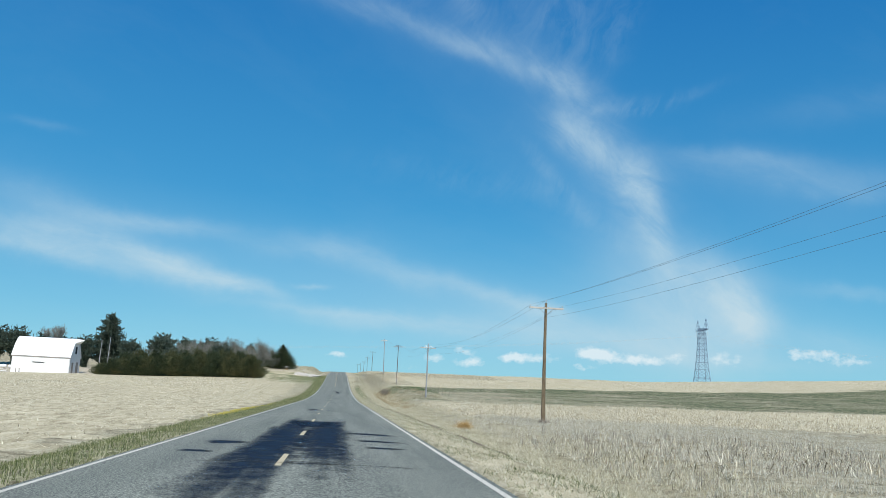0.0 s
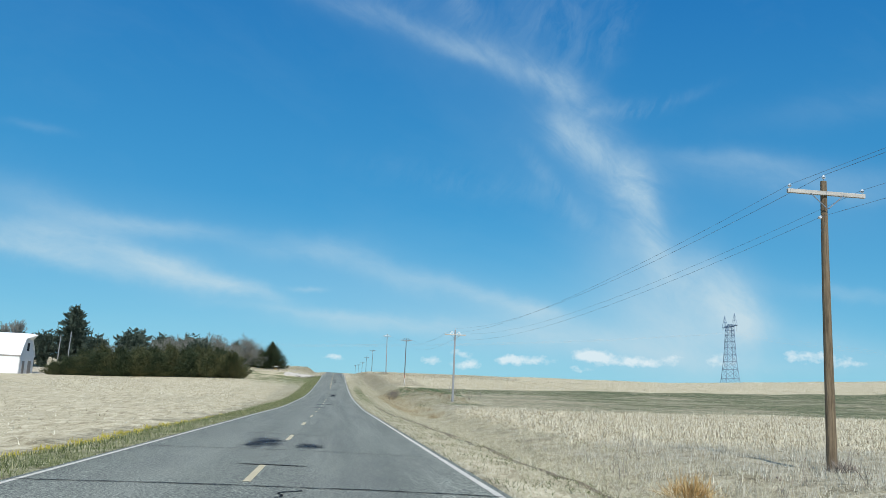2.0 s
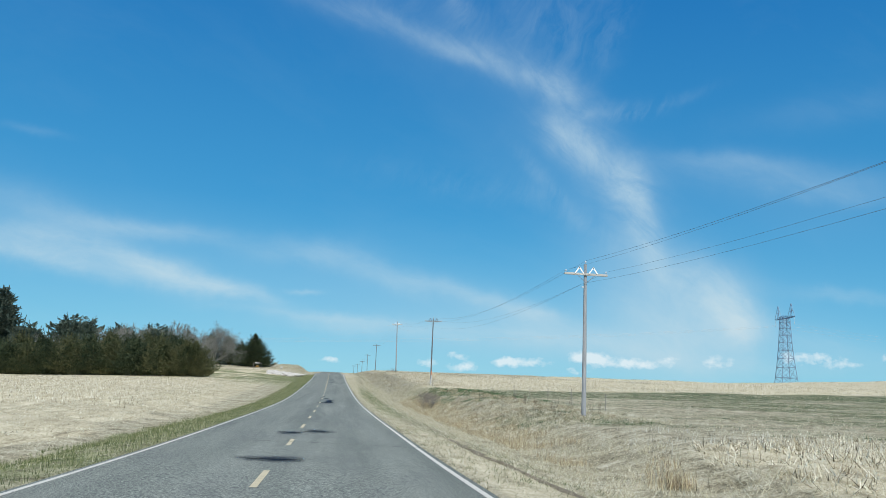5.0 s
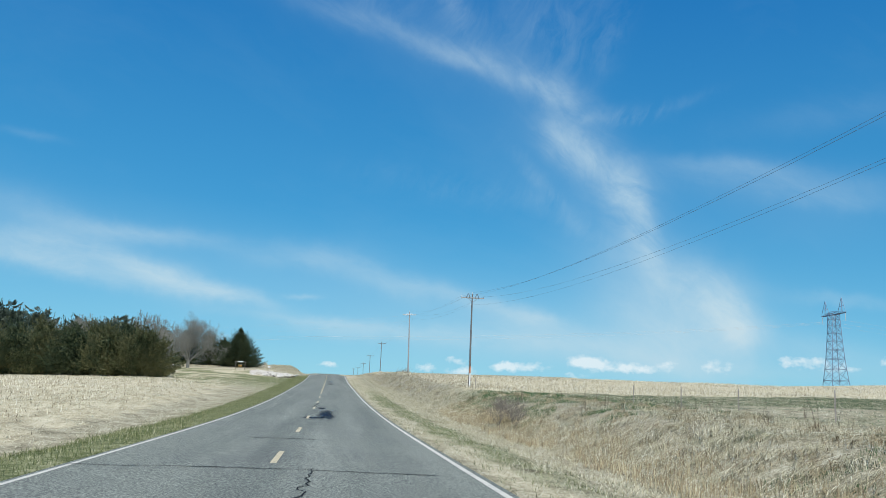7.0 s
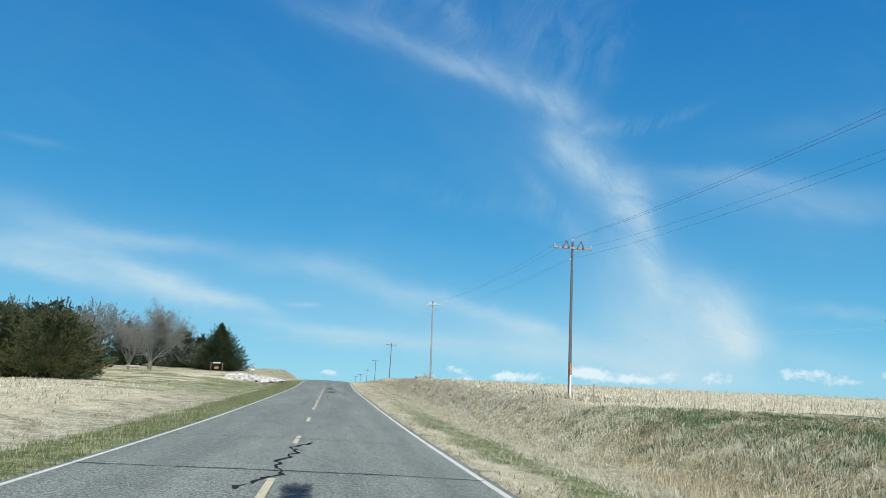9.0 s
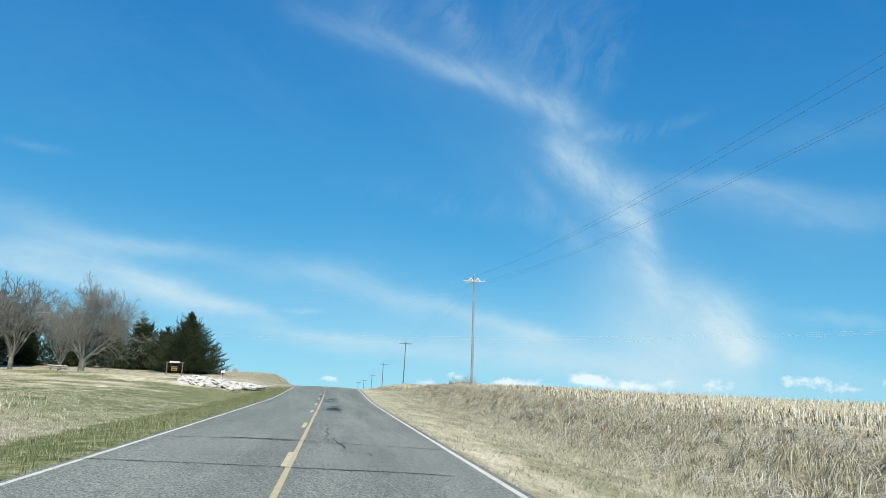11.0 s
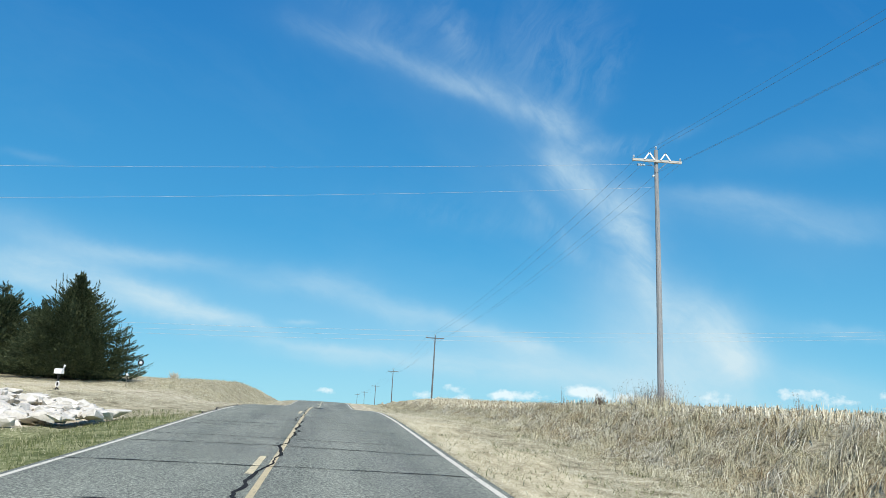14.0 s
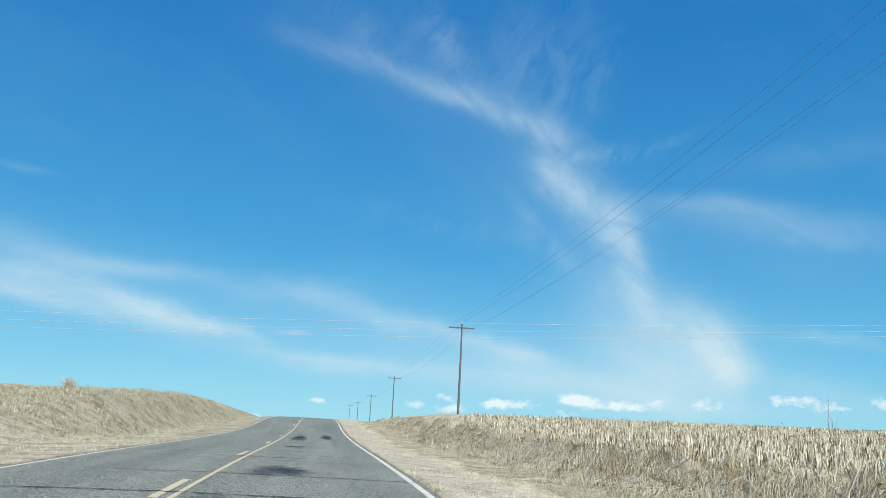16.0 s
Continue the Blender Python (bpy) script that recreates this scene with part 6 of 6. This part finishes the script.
x, y = scatter(1900, 8.8, 19, 138, 212, 123, lambda x, y, u: (u < 1.2 - 0.09 * (x - 9)) & (u < 1.0 - 0.93 * step(160, 174, y) * step(9.8, 11.2, x + 0.8 * waves(x, y, 5, 72))))
thatch("ditch_grass", "matted straw-coloured weeds in swept clumps", x, y, 0.22 + 0.1 * waves(x, y, 4, 71), 0.5, M_DRY, 36, 26)
x, y = scatter(420, 9.2, 18, 140, 205, 136)
thatch("ditch_grass", "olive-brown tangles among the ditch weeds", x, y, 0.24, 0.5, M_RUSSET, 49, 24)
x, y = scatter(6000, 9.6, 14, 178, 212, 131, lambda x, y, u: u < 1.2 - 0.1 * (x - 9.6))
tufts("ditch_grass", "straw stalks standing among the green weeds", x, y, 0.3, 0.018, M_DRY, 44, 0.8)
x, y = scatter(12000, 9.8, 17, 138, 153, 134, lambda x, y, u: waves(x, y, 4, 63) > -0.1)
tufts("ditch_grass", "green weeds in the ditch", x, y, 0.18, 0.024, M_WHEAT, 47, 0.7)
# fallow corner and field edge
x, y = scatter(130000, 9.5, 62, 10, 92, 107, lambda x, y, u: (u < np.clip(1.25 - (x - 10) / 60, 0.2, 1)) & (covers(x, y)[0] < 0.6))
tufts("fallow_weeds", "grey dry weeds on the fallow corner", x, y, 0.22 + 0.07 * waves(x, y, 6, 46), 0.018, M_GREY_WEED, 7, 0.85)
x, y = scatter(120000, 9.0, 36, 14, 76, 133, lambda x, y, u: u < 1.15 - (x - 9) / 34)
tufts("fallow_weeds", "dense short grey-tan weeds on the fallow corner", x, y, 0.26 + 0.08 * waves(x, y, 4, 62), 0.018, M_GREY_WEED, 46, 0.7)
x, y = scatter(3500, 9.5, 34, 18, 76, 108)
tufts("fallow_weeds", "broken pale stalks in the fallow corner", x, y, 0.28, 0.018, M_STALK, 8, 0.8, bend=True)
x, y = scatter(520, 8.5, 24, 24, 42, 138)
tufts("fallow_weeds", "pale curled leaves among the fallow weeds", x, y, 0.5, 0.028, M_STALK, 52, 0.9, 3, True, spread=0.12, droop=0.8)
x, y = scatter(900, 8.5, 24, 22, 46, 139)
tufts("fallow_weeds", "thin upright grey stalks among the fallow weeds", x, y, 0.55, 0.014, M_BRUSH, 53, 0.3, 2, spread=0.1)
x, y = scatter(16000, 11, 21, 118, 190, 109, lambda x, y, u: (u < np.clip(1.2 - (x - 12) / 8, 0, 1)) & (waves(x, y, 9, 51) > -0.1))
tufts("field_edge_weeds", "tangled grey-tan weeds along the field edge", x, y, 0.26 + 0.1 * waves(x, y, 8, 47), 0.02, M_GREY_WEED, 9, 0.6)


def rows_of(x0, x1, y0, y1, gap, along, seed, keep, most):
    """Places in field rows that run along the road."""
    rng = np.random.RandomState(seed)
    xs, ys = np.arange(x0, x1, gap), np.arange(y0, y1, along)
    X, Y = np.meshgrid(xs, ys)
    X, Y = (X + rng.normal(0, 0.07, X.shape)).ravel(), (Y + rng.uniform(-along, along, Y.shape)).ravel()
    k = keep(X, Y)
    X, Y = X[k], Y[k]
    if len(X) > most:
        pick = rng.permutation(len(X))[:most]
        X, Y = X[pick], Y[pick]
    return X, Y


def stub_right(x, y):
    return covers(x, y)[0] > 0.5


def corn_edge(x, y):
    """The stubble keeps clear of the weedy pole foot and the crest of the bank."""
    return (x > 13.6 - 2.4 * step(316, 326, y) + 0.3 * waves(x, y, 6, 61)) & ((x - 14.4) ** 2 + (y - 309) ** 2 > 20)


def corn(label, x, y, high, seed, near=True):
    """Cut stalks with torn leaves that hang from them."""
    tufts("corn_stubble", label, x, y, high * 0.95, 0.03, M_STALK, seed, 0.5, 1, category="stubble")
    tufts("corn_leaves", "torn pale corn leaves hanging on the stubble", x, y, high * 0.9, 0.036, M_STALK, seed + 50, 1.0, 1, category="stubble")
    if near:
        tufts("corn_leaves", "torn pale corn leaves hanging on the stubble", x, y, high * 0.85, 0.04, M_STALK, seed + 80, 0.6, 1, True, category="stubble", droop=0.8)


x, y = rows_of(10.8, 62, 68, 145, 0.76, 0.1, 1, stub_right, 66000)
corn("standing pale corn stubble in rows", x, y, 0.37, 10, False)
x, y = scatter(75000, 10.8, 50, 70, 138, 128, lambda x, y, u: (covers(x, y)[0] > 0.4) & (u < 1.3 - x / 50))
tufts("corn_litter", "fallen corn leaves between the stubble rows", x, y, 0.32, 0.045, M_STALK, 41, 1.0, category="stubble")
x, y = scatter(52000, 10.8, 45, 300, 362, 129, lambda x, y, u: (u < 1.3 - x / 50) & (x > 12.6 - 1.7 * step(316, 326, y)))
tufts("corn_litter", "fallen corn leaves between the stubble rows", x, y, 0.3, 0.045, M_STALK, 42, 1.3, category="stubble")
x, y = rows_of(12.8, 75, 190, 300, 0.76, 0.3, 2, stub_right, 42000)
corn("standing pale corn stubble in rows", x, y, 0.52, 11, False)
x, y = rows_of(11.1, 60, 300, 380, 0.76, 0.13, 3, corn_edge, 48000)
corn("standing pale corn stubble in rows", x, y, 0.4, 12)
x, y = rows_of(11.1, 32, 306, 350, 0.76, 0.16, 9, corn_edge, 18000)
tufts("corn_leaves", "torn pale corn leaves hanging on the stubble", x, y, 0.42, 0.042, M_STALK, 96, 0.7, 1, True, category="stubble", droop=0.9, spread=0.15)
x, y = rows_of(12.7, 20, 222, 304, 0.76, 0.12, 10, lambda x, y: (x - 14.4) ** 2 + (y - 309) ** 2 > 20, 8000)
corn("standing pale corn stubble along the bank", x, y, 0.42, 13)
x, y = rows_of(60, 230, 84, 150, 0.76, 0.9, 4, stub_right, 12000)
tufts("corn_stubble", "far pale corn stubble", x, y, 0.42, 0.07, M_STALK, 13, 0.35, 1, category="stubble")
x, y = rows_of(75, 260, 225, 420, 1.5, 1.2, 5, stub_right, 20000)
tufts("corn_stubble", "far pale corn stubble", x, y, 0.45, 0.09, M_STALK, 14, 0.35, 1, category="stubble")
x, y = scatter(70000, 11.5, 95, 118, 235, 137, lambda x, y, u: (covers(x, y)[2] > 0.2) & (u < np.clip(1.15 - x / 80, 0.2, 1)))
tufts("stubble_residue", "old straw showing through the young wheat", x, y, 0.15, 0.06, M_DRY, 51, 0.8, category="stubble")
x, y = scatter(90000, 12.0, 90, 120, 240, 110, lambda x, y, u: (covers(x, y)[2] > 0.3) & (u < (covers(x, y)[2] + 0.1) * (0.4 + 0.6 * step(28, 60, x))) & (u < np.clip(1.5 - x / 60, 0.25, 1)))
tufts("young_wheat", "short green young wheat", x, y, 0.14, 0.03, M_WHEAT, 15, 0.5, category="wheat")

# left verge, field and lawn
x, y = scatter(120000, -17, -7.2, 110, 268, 130, lambda x, y, u: (x < -8.4) | (y > 140), thin=-0.2)
tufts("field_edge_grass", "pale straw grass along the field edge", x, y, 0.12, 0.024, M_DRY_PALE, 43, 0.8)
x, y = scatter(150000, -8.5, -4.38, 6, 305, 111, lambda x, y, u: u < (0.75 + 0.45 * waves(x, y, 3, 75) + 0.3 * step(90, 150, y)) * (1 - 0.85 * step(130, 165, y) * step(-6.6, -7.6, x)), thin=0.3)
tufts("verge_grass", "spring green grass along the road edge", x, y, 0.15 + 0.04 * waves(x, y, 4, 48), 0.02, M_GREEN, 16, 0.6)
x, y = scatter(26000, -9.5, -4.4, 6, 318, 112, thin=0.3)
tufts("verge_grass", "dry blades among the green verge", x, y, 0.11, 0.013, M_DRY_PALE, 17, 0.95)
x, y = scatter(110000, -30, -7.0, 225, 318, 113, lambda x, y, u: u < np.clip(covers(x, y)[1] * 1.3, 0.04, 1))
tufts("lawn_grass", "patchy green and straw-coloured lawn", x, y, 0.11, 0.022, M_GREEN, 18, 0.7)
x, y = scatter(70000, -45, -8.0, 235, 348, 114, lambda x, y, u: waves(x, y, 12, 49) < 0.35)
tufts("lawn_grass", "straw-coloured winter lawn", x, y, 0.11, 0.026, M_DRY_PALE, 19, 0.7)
stub_left = lambda x, y: covers(x, y)[0] > 0.4
x, y = rows_of(-60, -9, 8, 256, 0.76, 0.22, 6, stub_left, 70000)
tufts("stubble_residue", "flattened pale corn residue", x, y, 0.22, 0.05, M_STALK, 20, 1.1, 1, category="stubble")
x, y = rows_of(-120, -50, 60, 262, 0.76, 0.8, 7, stub_left, 14000)
tufts("stubble_residue", "flattened pale corn residue", x, y, 0.25, 0.08, M_STALK, 21, 0.9, 1, category="stubble")
x, y = rows_of(-60, -12, 150, 256, 0.76, 0.5, 8, stub_left, 16000)
tufts("stubble_residue", "short standing corn stubble", x, y, 0.28, 0.05, M_STALK, 22, 0.4, 1, category="stubble")
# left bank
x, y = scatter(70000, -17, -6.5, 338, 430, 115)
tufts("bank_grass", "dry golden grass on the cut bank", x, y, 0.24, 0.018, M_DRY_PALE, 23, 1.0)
x, y = scatter(900, -17, -7.5, 345, 420, 124)
tufts("bank_grass", "swept clumps of golden grass on the cut bank", x, y, 0.34, 0.024, M_DRY, 37, 0.9, 30, True, spread=0.3, comb=True, droop=0.4)
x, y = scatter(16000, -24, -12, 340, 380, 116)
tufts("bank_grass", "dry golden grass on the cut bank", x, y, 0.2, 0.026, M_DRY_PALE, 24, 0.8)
x, y = scatter(9000, -8.8, -6.4, 56, 92, 117, lambda x, y, u: (waves(x, y, 2.2, 50) > 0.15) & (u < 0.3 + 0.7 * step(60, 68, y)))
tufts("yellow_flowers", "small yellow flowers in the verge", x, y, 0.19, 0.045, M_YELLOW, 25, 0.6, category="flowers")


# ---- single weeds ----
M_BROWN_BARK = plain("dark_brush_bark", (0.12, 0.108, 0.088), (0.33, 0.295, 0.245), 5, 0.9, bump=0)
def shrub(name, label, x, y, high, wide, n, material, seed, lean, width=0.02, category="bush", heads=0):
    """A thicket of stems from one root; heads: small dark seed heads on the tips."""
    rng = np.random.RandomState(seed)
    t = thing(name, (x, y, gz(x, y) - 0.03), label, category)
    a, l = rng.uniform(0, 2 * np.pi, n), np.abs(rng.normal(0, lean, n))
    base = rng.normal(0, wide * 0.18, (n, 2))
    h = high * rng.uniform(0.45, 1.05, n)
    v, f, tips = [], [], []
    for k in range(n):
        p = np.array([base[k, 0], base[k, 1], 0.0])
        d = np.array([math.cos(a[k]) * l[k], math.sin(a[k]) * l[k], 1.0])
        q = p + d / np.linalg.norm(d) * h[k] * 0.6
        d = d + rng.normal(0, 0.25, 3)
        e = q + d / np.linalg.norm(d) * h[k] * 0.45
        side = np.cross(d, rng.normal(0, 1, 3))
        side = side / np.linalg.norm(side) * width / 2
        i = len(v)
        v += [p - side, p + side, q + side * 0.8, q - side * 0.8, e]
        f += [(i, i + 1, i + 2), (i, i + 2, i + 3), (i + 3, i + 2, i + 4)]
        tips.append(e)
    tagged(sheet("stem_thicket", mesh_from("stem_thicket", np.array(v), np.array(f)), material, t), kind="stuff")
    if heads:
        bm = bmesh.new()
        for e in [tips[i] for i in rng.permutation(n)[:heads]]:
            bmesh.ops.create_icosphere(bm, subdivisions=1, radius=0.016 * rng.uniform(0.7, 1.5), matrix=Matrix.Translation(e))
        part("seed_heads", bm, M_BROWN_TWIG, t, "small dark dry seed heads")
    return t


shrub("orange_weed", "round orange-brown dry tumbleweed at the field edge", 8.5, 57.6, 0.8, 1.1, 620, M_ORANGE_WEED, 1, 1.5, 0.014)
for bx, by, bh, bs in ((9.0, 178.4, 1.9, 2), (10.1, 180.2, 1.7, 5), (9.5, 176.6, 1.4, 8), (9.9, 182.6, 1.5, 11)):
    brush = thing("brush_clump", (bx, by, gz(bx, by)), "dark leafless branching brush in the ditch", "bush", "brush in the ditch")
    limbs_mesh, twigs_mesh = bare_mesh("brush", bh, 0.62, bs, 8, 0.02, 1.2, 4, 0.004)
    sheet("stems", limbs_mesh, M_BROWN_BARK, brush)
    sheet("twigs", twigs_mesh, M_BROWN_BARK, brush)
shrub("brush_clump", "tangled russet grass clump beside the brush", 9.8, 181.5, 1.1, 4.0, 900, M_RUSSET, 3, 0.55, 0.012)
shrub("brush_clump", "reddish dry grass clump in the ditch", 9.2, 117.0, 0.7, 1.8, 260, M_RUSSET, 4, 0.4, 0.016)
shrub("pole_weeds", "tall branching dry weeds with seed heads round the pole", 14.9, 309.8, 1.35, 3.4, 460, M_BRUSH, 5, 0.5, 0.01, "weeds", 200)
shrub("pole_weeds", "tangled tan weeds round the pole foot", 14.8, 310.0, 0.8, 4.0, 900, M_DRY, 6, 0.6, 0.018, "weeds")
shrub("pole_weeds", "dark weeds at the foot of the pole", 15.0, 62.0, 0.5, 1.3, 200, M_BRUSH, 7, 0.6, 0.016, "weeds")
shrub("spiky_weed", "dark spiky clump on the crest of the bank", 13.8, 314.3, 0.8, 0.6, 130, M_BROWN_TWIG, 8, 0.25, 0.022, "weeds")
shrub("seed_stalk", "single tall dark stalk with seed heads", 17.3, 334.0, 1.9, 0.2, 5, M_BROWN_TWIG, 9, 0.08, 0.03, "weeds", 4)
shrub("bank_bush", "small grey bush on the cut bank", -18.6, 378.8, 0.9, 1.2, 260, M_GREY_WEED, 10, 0.6, 0.025)
rw = random.Random(12)
for k in range(46):
    y = rw.uniform(150, 200) if k < 26 else rw.uniform(300, 345)
    shrub("dead_weed", "thin dark dead weed stalk in dry grass", rw.uniform(12, 21), y, rw.uniform(0.7, 1.25), 0.3, rw.randint(4, 9), M_BROWN_TWIG, 100 + k, 0.25, 0.016, "weeds", 3)
for k in range(30):
    shrub("dead_weed", "thin grey dead weed stalk on the fallow corner", rw.uniform(8.5, 20), rw.uniform(24, 74), rw.uniform(0.45, 1.0), 0.4, rw.randint(5, 11), M_BRUSH, 300 + k, 0.3, 0.014, "weeds", 3)
for k in range(18):
    shrub("broken_stalk_clump", "pale broken bent stalks on the bank", rw.uniform(9.5, 14.5), rw.uniform(285, 335), rw.uniform(0.4, 0.8), 0.6, rw.randint(12, 26), M_DRY_PALE, 200 + k, 1.0, 0.017, "weeds")
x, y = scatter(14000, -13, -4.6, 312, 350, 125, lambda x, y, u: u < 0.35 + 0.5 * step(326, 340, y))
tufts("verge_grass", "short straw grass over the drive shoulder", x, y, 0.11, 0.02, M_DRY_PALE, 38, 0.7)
x, y = scatter(9000, 3.1, 7.2, 300, 420, 126)
tufts("verge_grass", "sparse straw grass on the dirt shoulder", x, y, 0.1, 0.02, M_DRY_PALE, 39, 0.7)


def turf_edge():
    """A low worn lip where the mown shoulder drops to the ditch."""
    ys = np.arange(22, 132, 0.5)
    xc = 5.15 - 0.65 * step(78, 108, ys) + 0.09 * waves(ys, 0 * ys, 5, 64) + 0.05 * waves(ys, 0 * ys, 1.6, 65)
    lip = 0.032 * (1 + 0.6 * waves(ys, 0 * ys, 3, 66)) * step(22, 30, ys) * step(132, 120, ys)
    g = ground_z(xc, ys)
    rows = [np.column_stack([xc, ys, g - 0.04]), np.column_stack([xc + 0.05, ys, g + lip]), np.column_stack([xc + 0.6, ys, ground_z(xc + 0.6, ys) - 0.01])]
    n = len(ys)
    i = np.arange(n - 1)
    f = np.concatenate([np.stack([i + k * n, i + 1 + k * n, i + 1 + (k + 1) * n, i + (k + 1) * n], -1) for k in range(2)])
    lip_mat = plain("worn_turf_edge", (0.1, 0.082, 0.053), (0.32, 0.275, 0.185), 4, 0.95, bump=0.5)
    tagged(sheet("turf_edge", mesh_from("turf_edge", np.concatenate(rows), f), lip_mat), "low worn turf edge between shoulder and ditch", "turf", kind="stuff")


turf_edge()
